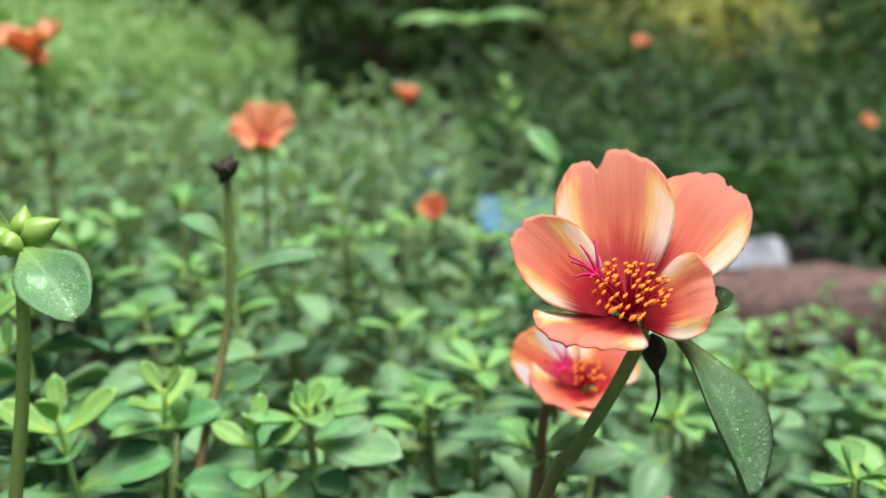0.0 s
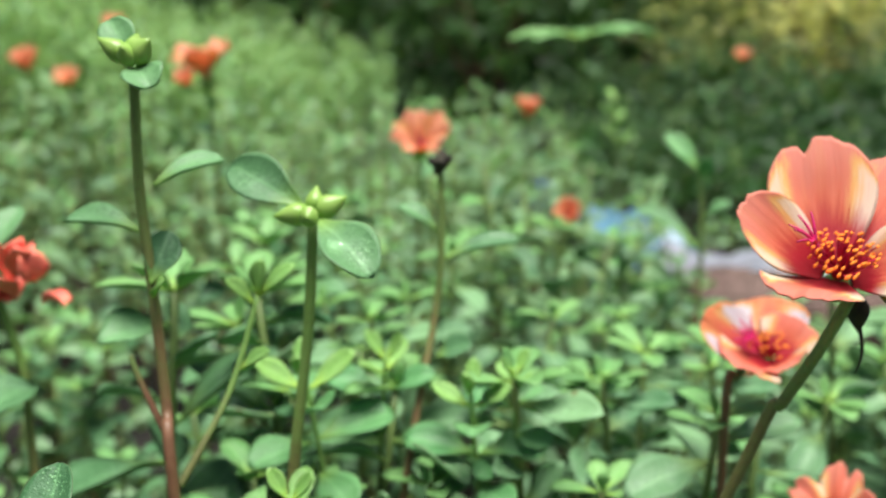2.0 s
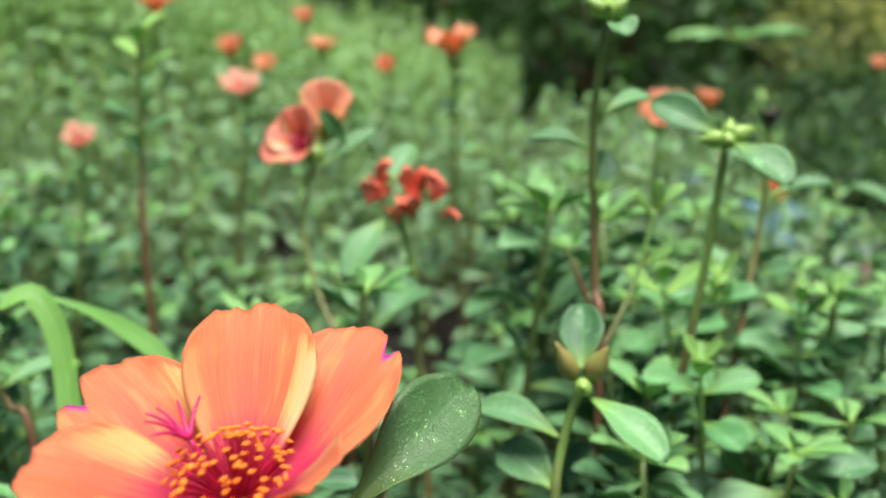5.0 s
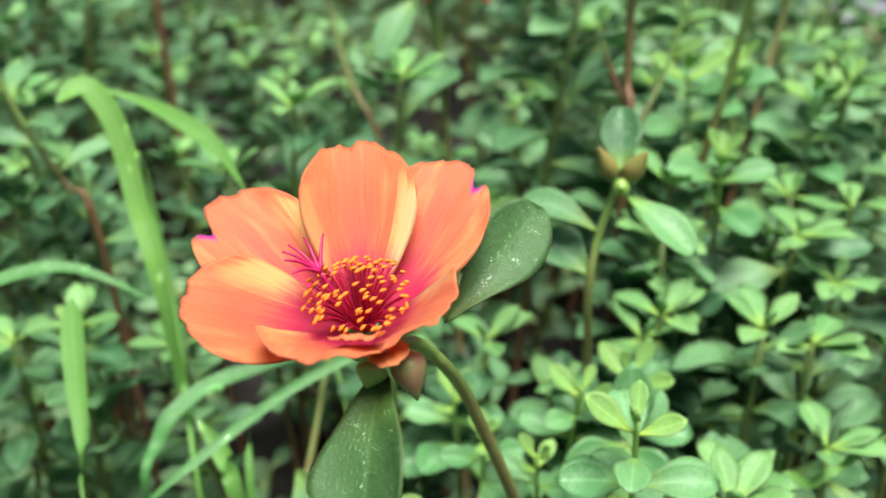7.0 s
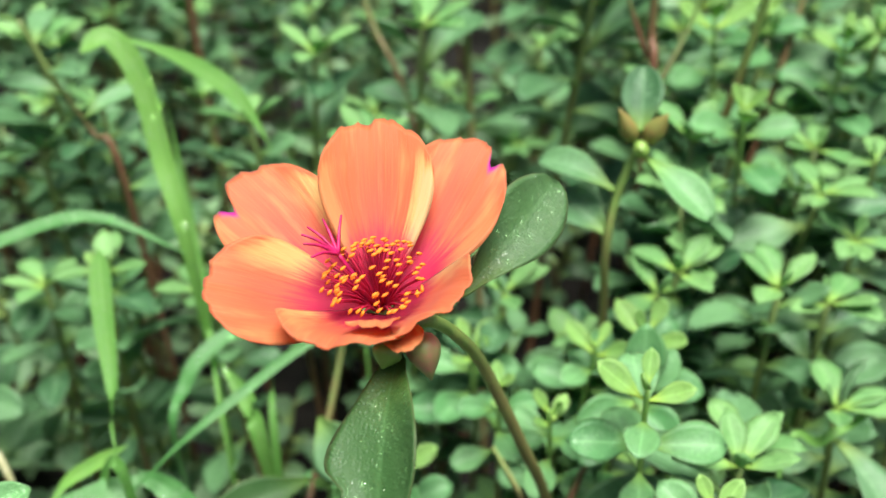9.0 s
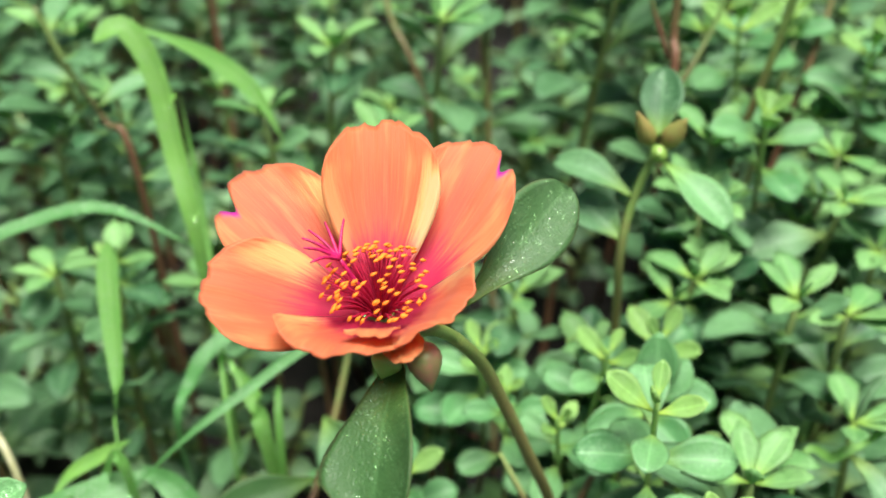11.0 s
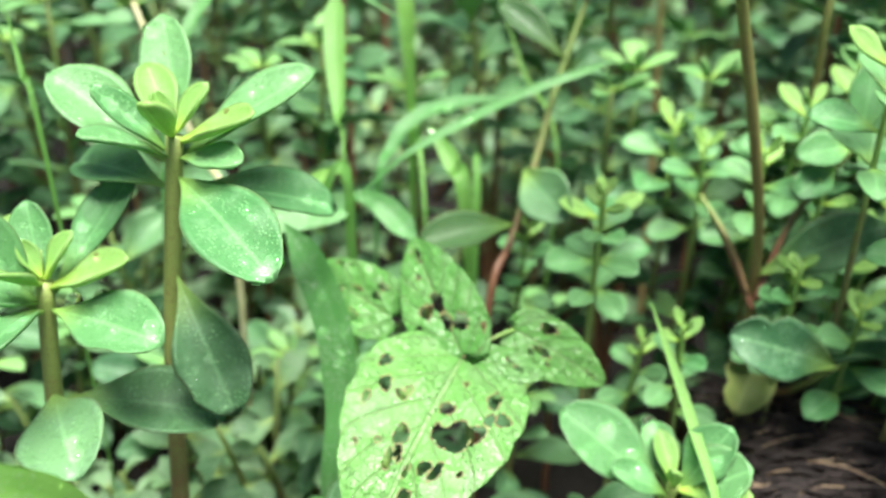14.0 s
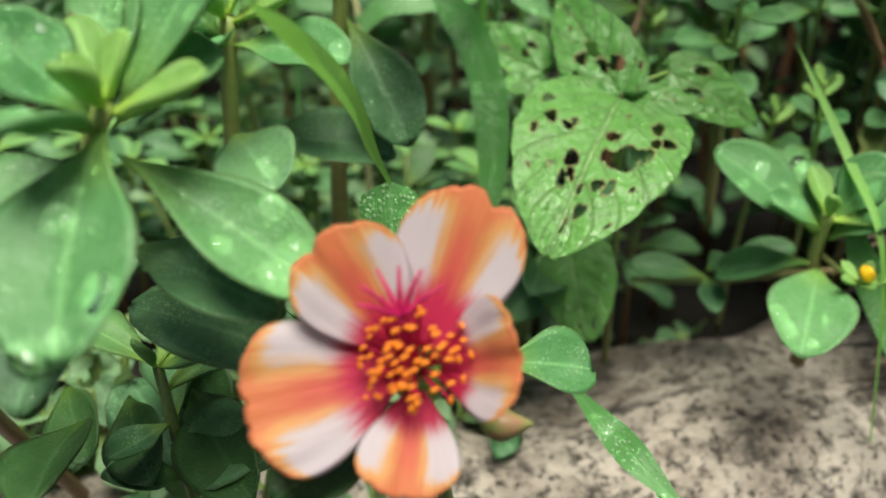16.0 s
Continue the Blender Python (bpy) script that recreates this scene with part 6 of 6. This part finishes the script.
# the bed beyond both sides, joined
soup = Soup()
y = -0.12
while y < 1.15:
    x = -1.75
    while x < 1.25:
        px, py = x + rng.uniform(-0.03, 0.03), y + rng.uniform(-0.03, 0.03)
        x += 0.046
        ragged = 0.4 * noise.noise((px * 2.2, py * 2.2, 9)) + 0.12 * noise.noise((px * 7, py * 7, 2))
        left = px < (max(-0.43, -0.29 - 0.72 * (py + 0.05)) if py < 0.41 else -0.2 - 0.78 * py) - 0.03 and px > -1.55 + ragged + 0.25 * py and py > 0.02 + 0.25 * (px + 0.4) + 0.5 * ragged
        right = px > 0.14 + 0.58 * py and px < 1.05 + ragged and 0.0 + 0.3 * ragged < py < 0.6 - 0.1 * px
        if left or right:
            top = 0.13 + 0.03 * noise.noise((px * 5, py * 5, 3))
            sprig_soup(soup, rng, (px, py, GZ), top * rng.uniform(0.6, 1.15), 0.016, 11, 0.024, 0.5)
    y += 0.046
tagged(new("outer_purslane_bed", soup.mesh("outer_purslane_bed", LEAF_ALL, TIP, STEM)), "low purslane shoots spreading to both sides of the bed", "plants", kind="stuff")

# fine weeds at the back, in an uneven drift
soup = Soup()
planted = 0
while planted < 1750:
    x, y = rng.uniform(-2.6, 0.0), rng.uniform(0.95, 2.3)
    drift = ((x + 1.05) / 1.15) ** 2 + ((y - 1.5) / 0.55) ** 2 + 0.7 * noise.noise((x * 2.3, y * 2.3, 4))
    if drift > 1.0 or x > -0.42 + 0.10 * (y - 1) + 0.1 * noise.noise((y * 6, 0, 1)):
        continue
    planted += 1
    h = (rng.uniform(0.15, 0.27) + 0.15 * smooth(-0.4, -0.9, x)) * (1 + 0.45 * noise.noise((x * 5, y * 5, 8)))
    sprig_soup(soup, rng, (x, y, GZ), max(0.06, h), 0.04, 20, 0.028 * rng.uniform(0.7, 1.4), 0.34)
tagged(new("weed_thicket", soup.mesh("weed_thicket", WEED, WEED, STEM_GREEN)), "fine-leaved green weeds standing behind the bed", "plants", kind="stuff")

# low cover beyond the bed, shade put into its dark leaves
soup = Soup()
for k in range(2400):
    y = rng.uniform(0.78, 2.2)
    x = rng.uniform(0.34 - 0.5 * max(0, y - 0.75) * (y < 1.3) - 0.3 * (y > 1.3), 1.7)
    if k >= 1500:
        x, y = 1.65 + abs(rng.gauss(0, 0.6)), rng.uniform(0.3, 2.6)
    if x < 0.36 and y < 0.9:
        continue
    clump = noise.noise((x * 3.5, y * 3.5, 6))
    tall = (rng.uniform(0.05, 0.12) + 0.08 * smooth(1.2, 2.2, y)) * (1 + 0.9 * clump)
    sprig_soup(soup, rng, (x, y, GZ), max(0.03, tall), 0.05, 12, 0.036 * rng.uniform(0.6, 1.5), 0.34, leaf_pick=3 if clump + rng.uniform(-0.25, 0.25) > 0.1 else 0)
tagged(new("dark_ground_cover", soup.mesh("dark_ground_cover", SHADE, SHADE, STEM_GREEN, FERN)), "feathery green ground cover beyond the bed, shade put into its dark leaf colour", "plants", kind="stuff")


def shrub(at, radius, height, count, material, label, seed, leaf_len=0.045, width=0.4):
    """A shrub: forking limbs and a ragged crown of many small leaves."""
    rng = random.Random(seed)
    p = thing("shrub", at, label, "shrub", "shrubs")
    at = Vector(at)
    crown = Soup()
    tips = []
    for k in range(6):
        a = k * 1.05 + rng.uniform(-0.3, 0.3)
        end = at + Vector((math.cos(a) * radius * 0.6, math.sin(a) * radius * 0.6, height * rng.uniform(0.6, 0.9)))
        mid = at.lerp(end, 0.5) + Vector((0, 0, height * 0.1))
        part("limb", tube_data([at, mid, end], (0.012, 0.004), 6, 3), STEM, p)
        tips += [mid, end, at.lerp(mid, 0.6)]
    for _ in range(count):
        c = rng.choice(tips)
        q = c + Vector((rng.gauss(0, radius * 0.32), rng.gauss(0, radius * 0.32), rng.gauss(0, height * 0.2)))
        if q.z < GZ + 0.01:
            q.z = GZ + rng.uniform(0.01, 0.08)
        way = Vector((rng.uniform(-1, 1), rng.uniform(-1, 1), rng.uniform(-0.5, 0.6))).normalized()
        size = leaf_len * rng.uniform(0.6, 1.3)
        crown.add(LOW[rng.randrange(3)], aim(q, way, (rng.uniform(-0.5, 0.5), rng.uniform(-0.6, 0.2), 1)) @ Matrix.Diagonal((size * width, size, size, 1)))
    part("crown", crown.mesh("crown", material), None, p)
    return p


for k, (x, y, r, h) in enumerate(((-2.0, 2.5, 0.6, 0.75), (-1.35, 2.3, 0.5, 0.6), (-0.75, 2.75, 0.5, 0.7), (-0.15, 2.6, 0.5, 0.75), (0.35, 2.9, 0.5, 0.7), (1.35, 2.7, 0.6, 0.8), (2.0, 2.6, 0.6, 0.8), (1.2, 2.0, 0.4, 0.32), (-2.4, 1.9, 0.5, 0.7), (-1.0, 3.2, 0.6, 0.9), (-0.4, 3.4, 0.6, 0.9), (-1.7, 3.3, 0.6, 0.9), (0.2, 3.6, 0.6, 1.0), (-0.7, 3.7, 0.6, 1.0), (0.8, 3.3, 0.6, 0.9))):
    shrub((x, y, GZ), r, h, 1500, SHRUB, "leafy shrub behind the bed, shade put into its dark leaf colour", 100 + k, 0.06)
shrub((0.70, 2.35, GZ), 0.30, 0.62, 2000, SUNNY, "yellow-green shrub behind the bed, sunlight put into its pale leaf colour", 130, 0.035)
shrub((0.40, 2.30, GZ), 0.16, 0.36, 700, OLIVE, "thin olive shrub beside the yellow-green one, half light put into its leaf colour", 131, 0.035)
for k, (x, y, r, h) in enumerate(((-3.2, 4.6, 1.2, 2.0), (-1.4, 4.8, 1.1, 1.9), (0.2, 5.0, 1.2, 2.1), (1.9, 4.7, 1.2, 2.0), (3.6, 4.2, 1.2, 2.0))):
    shrub((x, y, GZ), r, h, 1600, SHRUB, "tall shrub with shade-darkened leaf colour closing the view at the back", 150 + k, 0.16)

p = thing("broad_frond", (0.034, 0.94, GZ), "pale green spreading leaf crown on a thin stalk behind the bed", "plant")
stem(p, [(0.034, 0.94, GZ), (0.032, 0.93, 0.16), (0.0335, 0.915, 0.272)], 0.0018, 0.0012, STEM_LIGHT)
for a, ln in ((0, 0.072), (25, 0.06), (155, 0.06), (180, 0.072), (205, 0.05), (-25, 0.05), (90, 0.05), (270, 0.045)):
    leaf(p, (0.0335, 0.915, 0.272), (0.0335 + ln * math.cos(radians(a)), 0.915 + ln * math.sin(radians(a)), 0.276 + 0.004 * math.sin(a)), 0.019, -0.7, material=TIP, tip_shape=1.0)
p = thing("yellow_sprig", (0.0797, 1.0101, 0.1416), "yellow-green young sprig at the back of the bed", "plant")
stem(p, [Vector((0.0797, 1.0092, 0.1356)) - Vector((0, 0, 0.08)), (0.0797, 1.0101, 0.1416), (0.0754, 1.0179, 0.2077)], 0.0018, 0.0012, STEM_LIGHT)
for k in range(7):
    b = Vector((0.0797, 1.0101, 0.1416)).lerp(Vector((0.0754, 1.0179, 0.2077)), 0.2 + 0.12 * k)
    leaf(p, b, b + Vector((0.018 * math.cos(k * 2.4), 0.018 * math.sin(k * 2.4), 0.014)), 0.009, -0.3, material=YOUNG, nu=4, nv=6)

p = thing("weed_stem", (-0.268, 0.272, GZ), "tall red-brown weed stem with upright leaves", "plant")
stem(p, [(-0.268, 0.272, GZ), (-0.2741, 0.2767, 0.1907), (-0.2756, 0.2826, 0.2223), (-0.2762, 0.2854, 0.2472), (-0.2757, 0.2895, 0.2807)], 0.0019, 0.0012, STEM)
for k in range(12):
    b = Vector((-0.2756, 0.2826, 0.2223)).lerp(Vector((-0.2757, 0.2895, 0.2807)), k / 11)
    leaf(p, b, b + Vector((0.016 * math.cos(k * 2.4), 0.016 * math.sin(k * 2.4), 0.008)), 0.007, -0.4, material=LEAF_BIG if k < 8 else YOUNG, nu=4, nv=8)
p = thing("weed_stem", (-0.222, 0.128, GZ), "green-brown stem leaning out of the leaves", "plant")
stem(p, [(-0.222, 0.128, GZ), (-0.2251, 0.1281, 0.1677), (-0.2340, 0.1312, 0.1834), (-0.2419, 0.1321, 0.1963), (-0.2503, 0.1338, 0.2147)], 0.0013, 0.0009, STEM)
for k in range(8):
    b = Vector((-0.2251, 0.1281, 0.1677)).lerp(Vector((-0.2503, 0.1338, 0.2147)), k / 7)
    leaf(p, b, b + Vector((0.018 * math.cos(k * 2.4), 0.018 * math.sin(k * 2.4), 0.004)), 0.008, -0.5, material=LEAF, nu=6, nv=8)

# ---- leafy shoots of the near bed: a few plants, then copies ----
ADULT = [mesh_of("leaf", *sheet_data(leaf_fn(0.0225 * s, 0.0114 * w, b, c, t, 0.1, wv, bt, ph, 0.32), 6, 9, 0.0006), [stuff]) for stuff in (LEAF, LEAF_PALE) for s, w, b, c, t, wv, bt, ph in ((1, 1, -0.5, 0.25, 1.7, 0.03, 0, 0), (1.12, 1.05, -0.9, 0.3, 1.9, 0.07, 0, 2), (0.85, 0.9, -0.2, 0.2, 1.6, 0.05, 0.35, 4), (0.95, 1.1, -0.6, 0.4, 1.55, 0.06, 0, 1), (0.8, 0.75, 0.2, 0.3, 1.8, 0.04, 0, 3))]
TENDER = [mesh_of("young_leaf", *sheet_data(leaf_fn(0.0125 * s, 0.0063 * s, b, 0.25, 1.6, 0.1, point=0.4), 4, 5, 0.0004), [TIP]) for s, b in ((1, 0.1), (1.15, -0.3), (0.6, 0.4))]


def shoot(height, seed, leaves, pale=0):
    rng = random.Random(seed)
    p = thing("purslane_shoot", (0, 0, 0), "pale green leafy purslane shoot with a bright young tip" if pale else "leafy green purslane shoot with a bright young tip", "plant", "purslane shoots")
    top = Vector((rng.uniform(-0.012, 0.012), rng.uniform(-0.012, 0.012), height))
    mid = top * 0.5 + Vector((rng.uniform(-0.004, 0.004), rng.uniform(-0.004, 0.004), 0))
    part("stem", tube_data([(0, 0, 0), mid, top], (0.0012, 0.0008), 6, 3), STEM, p)
    turn = rng.uniform(0, 6.28)
    for k in range(leaves):
        h = 0.48 + 0.50 * (k + rng.uniform(0.2, 0.8)) / leaves
        base = mid * (h * 2) if h < 0.5 else mid.lerp(top, h * 2 - 1)
        b = turn + k * 2.4 + rng.uniform(-0.4, 0.4)
        rise = rng.uniform(-0.4, 0.6) + 0.35 * h
        way = Vector((math.cos(b) * math.cos(rise), math.sin(b) * math.cos(rise), math.sin(rise)))
        m = aim(base, way, (rng.uniform(-0.55, 0.55), rng.uniform(-0.75, 0.35), 1)) @ Matrix.Scale(rng.uniform(0.6, 1.2), 4)
        part("leaf", ADULT[rng.randrange(5) + 5 * pale], None, p, m)
    for k in range(5):
        b, rise = turn + k * 1.4 + rng.uniform(-0.3, 0.3), rng.uniform(0.1, 0.6) + 0.5 * (k % 3 == 2)
        way = Vector((math.cos(b) * math.cos(rise), math.sin(b) * math.cos(rise), math.sin(rise)))
        part("young_leaf", TENDER[k % 3], None, p, aim(top, way, (-way.x * 0.4, -way.y * 0.4, 1)))
    return p


HEIGHTS = (0.07, 0.09, 0.11, 0.13, 0.15, 0.125, 0.10, 0.14)
COUNTS = (9, 11, 12, 13, 14, 12, 11, 13)
models = [shoot(h, 300 + k + 40 * pale, n, pale) for pale in (0, 1) for k, (h, n) in enumerate(zip(HEIGHTS, COUNTS))]
TOPS = [next(o for o in m.children if o.name.startswith("young_leaf")).matrix_basis.translation.copy() for m in models]
used = set()
rng = random.Random(91)


def place_shoot(x, y, want, turn, tilt, top=None):
    """A copy of the model nearest to that height; with top given, its tip comes to that place."""
    spot = top or (x, y)
    pale = 8 * (spot[0] > -0.042 - 0.055 * smooth(0.15, 0.26, spot[1]) + 0.06 * noise.noise((spot[0] * 20, spot[1] * 20, 3)) and spot[1] > 0.05)
    pick = pale + min(range(8), key=lambda k: abs(HEIGHTS[k] - want) + rng.uniform(0, 0.025))
    size = max(0.72, min(1.3, want / HEIGHTS[pick % 8]))
    m = Matrix.Rotation(turn, 4, "Z") @ Matrix.Rotation(tilt, 4, "X") @ Matrix.Scale(size, 4)
    if top is not None:
        off = Vector(top) - m @ TOPS[pick]
        m = Matrix.Translation((off.x, off.y, min(off.z, GZ + 0.03))) @ m
    else:
        m = Matrix.Translation((x, y, GZ)) @ m
    if pick not in used:
        used.add(pick)
        models[pick].matrix_basis = m
        return
    c = copy_thing(models[pick], Matrix.Identity(4))
    c.matrix_basis = m


GAPS = ((-0.107, 0.135, 0.022), (-0.112, 0.185, 0.024), (-0.113, 0.230, 0.020), (-0.163, 0.101, 0.018), (-0.170, 0.072, 0.015), (-0.198, 0.098, 0.018), (-0.127, 0.092, 0.014), (-0.250, 0.250, 0.028), (-0.248, 0.295, 0.022), (-0.191, 0.290, 0.02), (-0.173, 0.325, 0.02), (-0.231, 0.223, 0.022), (-0.116, 0.182, 0.016), (-0.231, 0.085, 0.015), (-0.270, 0.112, 0.015), (-0.285, 0.137, 0.018), (-0.210, 0.145, 0.02), (-0.144, 0.095, 0.02), (-0.119, 0.162, 0.02), (-0.098, 0.205, 0.022), (-0.118, 0.210, 0.02), (-0.125, 0.144, 0.016), (-0.162, 0.117, 0.018), (-0.100, 0.140, 0.013), (-0.142, 0.165, 0.014), (-0.100, 0.068, 0.026), (-0.120, 0.052, 0.022))


def gap(x, y):
    """Whether the place lies in one of the bare spots of the bed."""
    return any(math.hypot(x - a, y - b) < r for a, b, r in GAPS)


# shoots that stand out
for k, top in enumerate(((-0.0326, 0.1113, 0.1688), (-0.1634, -0.0206, 0.1038), (-0.2177, 0.0983, 0.1603), (-0.1778, 0.1667, 0.1978), (-0.0817, 0.2148, 0.2215), (-0.0154, 0.1972, 0.2054), (-0.0680, 0.1167, 0.1690), (-0.0964, 0.1979, 0.2269), (-0.0547, 0.0648, 0.1630), (-0.0559, 0.0552, 0.1673), (-0.1906, -0.0880, 0.1288), (-0.1589, 0.0017, 0.1029), (-0.0722, 0.1138, 0.1637), (-0.0851, 0.1009, 0.1536), (-0.0908, 0.1039, 0.1479), (-0.1358, 0.1086, 0.1544))):
    place_shoot(0, 0, top[2] - GZ, 1.3 * k, 0.05, top)

spots = []
y = -0.06
while y < 0.41:
    x = -0.56
    while x < 0.24:
        spots.append((x + rng.uniform(-0.013, 0.013), y + rng.uniform(-0.013, 0.013)))
        x += 0.029
    y += 0.029
for x, y in spots:
    if x < max(-0.43, -0.29 - 0.72 * (y + 0.05)) or x > 0.07 + 0.5 * y:
        continue
    if math.hypot(x + 0.058, y - 0.058) < 0.036 or gap(x, y):
        continue
    if y < 0.045 and x > -0.17 or y < 0.03 and x > -0.215 or y < 0.05 + 0.3 * (x + 0.09):
        continue
    want = (canopy(x, y) - GZ) * rng.uniform(0.78, 1.1)
    if y < 0.03 or (y < 0.06 and x > -0.16):
        want = rng.uniform(0.055, 0.085)
    if -0.34 < x < -0.13 and 0.19 < y < 0.42:
        if rng.random() < (0.66 if y > 0.25 else 0.5):
            continue
        want *= 0.72
    if -0.235 < x < -0.14 and y < 0.115:
        want = min(want, rng.uniform(0.05, 0.08))
    if math.hypot(x - 0.028, y - 0.165) < 0.035:
        want *= 0.75
    place_shoot(x, y, want, rng.uniform(0, 6.28), rng.uniform(-0.12, 0.12))
for k in range(40):
    x, y = rng.uniform(-0.14, 0.0), rng.uniform(0.05, 0.21)
    if math.hypot(x + 0.058, y - 0.058) > 0.038 and not gap(x, y):
        place_shoot(x, y, rng.uniform(0.055, 0.085) + 0.07 * smooth(0.09, 0.16, y), rng.uniform(0, 6.28), rng.uniform(-0.15, 0.15))

# small low leaves that fill the bed between the shoots, and hang over the log
soup = Soup()
rng = random.Random(17)
for _ in range(300):
    x, y = rng.uniform(-0.48, 0.24), rng.uniform(-0.1, 0.41)
    if x < max(-0.43, -0.29 - 0.72 * (y + 0.05)) or x > 0.07 + 0.5 * y:
        continue
    if gap(x, y) or y < 0.045 + 0.78 * (x + 0.09) or (y < -0.03 and x > -0.19):
        continue
    hmax = (canopy(x, y) - GZ) * 0.8 if y > 0.05 else 0.06
    sprig_soup(soup, rng, (x, y, GZ), hmax * rng.uniform(0.3, 0.85), 0.015, 9, 0.017, 0.5)
for _ in range(38):
    x, y = rng.uniform(-0.26, -0.17), rng.uniform(-0.075, 0.03)
    sprig_soup(soup, rng, (x, y, GZ), rng.uniform(0.04, 0.068), 0.012, 8, 0.015, 0.55)
for _ in range(34):
    x, y = rng.uniform(-0.31, -0.2), rng.uniform(0.04, 0.14)
    sprig_soup(soup, rng, (x, y, GZ), rng.uniform(0.025, 0.06), 0.014, 9, 0.017, 0.55)
for _ in range(58):
    x, y = rng.uniform(-0.34, -0.13), rng.uniform(0.18, 0.44)
    sprig_soup(soup, rng, (x, y, GZ), rng.uniform(0.03, 0.075), 0.02, 9, 0.018, 0.5)
tagged(new("purslane_undergrowth", soup.mesh("purslane_undergrowth", LEAF_ALL, LEAF_ALL, STEM)), "small low purslane shoots filling the bed", "plants", kind="stuff")

# larger drops that stand out on leaves and blades
water_drop((-0.16929, -0.11538, 0.16651), 0.0021, (-0.41, -0.59, 0.69))
water_drop((-0.17424, -0.11990, 0.16141), 0.0021, (0.42, -0.1, 0.9))
water_drop((-0.16205, -0.09871, 0.15815), 0.0021, (0.61, -0.06, 0.79))
water_drop((-0.16471, -0.09369, 0.16364), 0.0014, (0.4, -0.72, 0.57))
water_drop((-0.17786, -0.11036, 0.16869), 0.001, (0.31, -0.4, 0.86))
water_drop((-0.17433, -0.09132, 0.14098), 0.0013, (0.17, -0.2, 0.97))
water_drop((-0.17669, -0.10425, 0.17160), 0.0006, (-0.24, -0.45, 0.86))
water_drop((-0.11481, 0.00817, 0.12289), 0.0016, (0.33, -0.66, 0.68))
water_drop((-0.10526, -0.01939, 0.10531), 0.0019, (0.37, -0.14, 0.92))
water_drop((-0.10067, -0.02172, 0.10439), 0.0013, (-0.22, -0.18, 0.96))
water_drop((-0.10728, -0.01560, 0.10666), 0.0008, (0.43, -0.08, 0.9))
water_drop((-0.20595, -0.02697, 0.15311), 0.0018, (-0.23, -0.63, 0.74))
water_drop((-0.18727, -0.03111, 0.15281), 0.001, (0.0, -0.52, 0.86))
water_drop((-0.16720, -0.02714, 0.16758), 0.0016, (0.24, -0.32, 0.92))
water_drop((-0.19419, -0.03130, 0.15272), 0.0008, (-0.04, -0.2, 0.98))
water_drop((-0.18536, -0.02347, 0.14127), 0.0006, (0.63, -0.37, 0.68))
water_drop((-0.20006, -0.02653, 0.15519), 0.0015, (-0.14, -0.74, 0.65))
water_drop((-0.18524, -0.00052, 0.18272), 0.001, (-0.03, -0.67, 0.74))
water_drop((-0.16651, -0.02512, 0.16886), 0.0016, (-0.13, -0.69, 0.72))
water_drop((-0.17115, -0.02660, 0.16868), 0.0008, (0.23, -0.21, 0.95))
water_drop((-0.11538, 0.00739, 0.12241), 0.0016, (0.34, -0.65, 0.68))
water_drop((-0.16980, 0.00583, 0.13432), 0.001, (0.01, -0.95, 0.31))
water_drop((-0.17005, 0.00464, 0.13008), 0.0008, (0.03, -0.97, 0.23))
water_drop((-0.16971, 0.01223, 0.13612), 0.0013, (-0.08, -0.53, 0.84))
water_drop((-0.16868, 0.00946, 0.13369), 0.0013, (-0.01, -0.77, 0.64))
water_drop((-0.17699, 0.00491, 0.18737), 0.0009, (-0.02, -0.59, 0.81))
water_drop((-0.11798, 0.00203, 0.21136), 0.0009, (0.16, -0.83, 0.54))
water_drop((-0.11569, 0.00295, 0.21254), 0.0007, (-0.03, -0.82, 0.57))
water_drop((-0.20168, 0.11466, 0.20330), 0.0011, (-0.07, -0.93, 0.36))
water_drop((-0.20459, 0.11696, 0.20885), 0.0009, (-0.0, -0.93, 0.37))
water_drop((-0.17878, 0.08227, 0.14589), 0.0017, (0.17, -0.7, 0.7))
water_drop((-0.17850, 0.09431, 0.14843), 0.0014, (0.03, -0.15, 0.99))
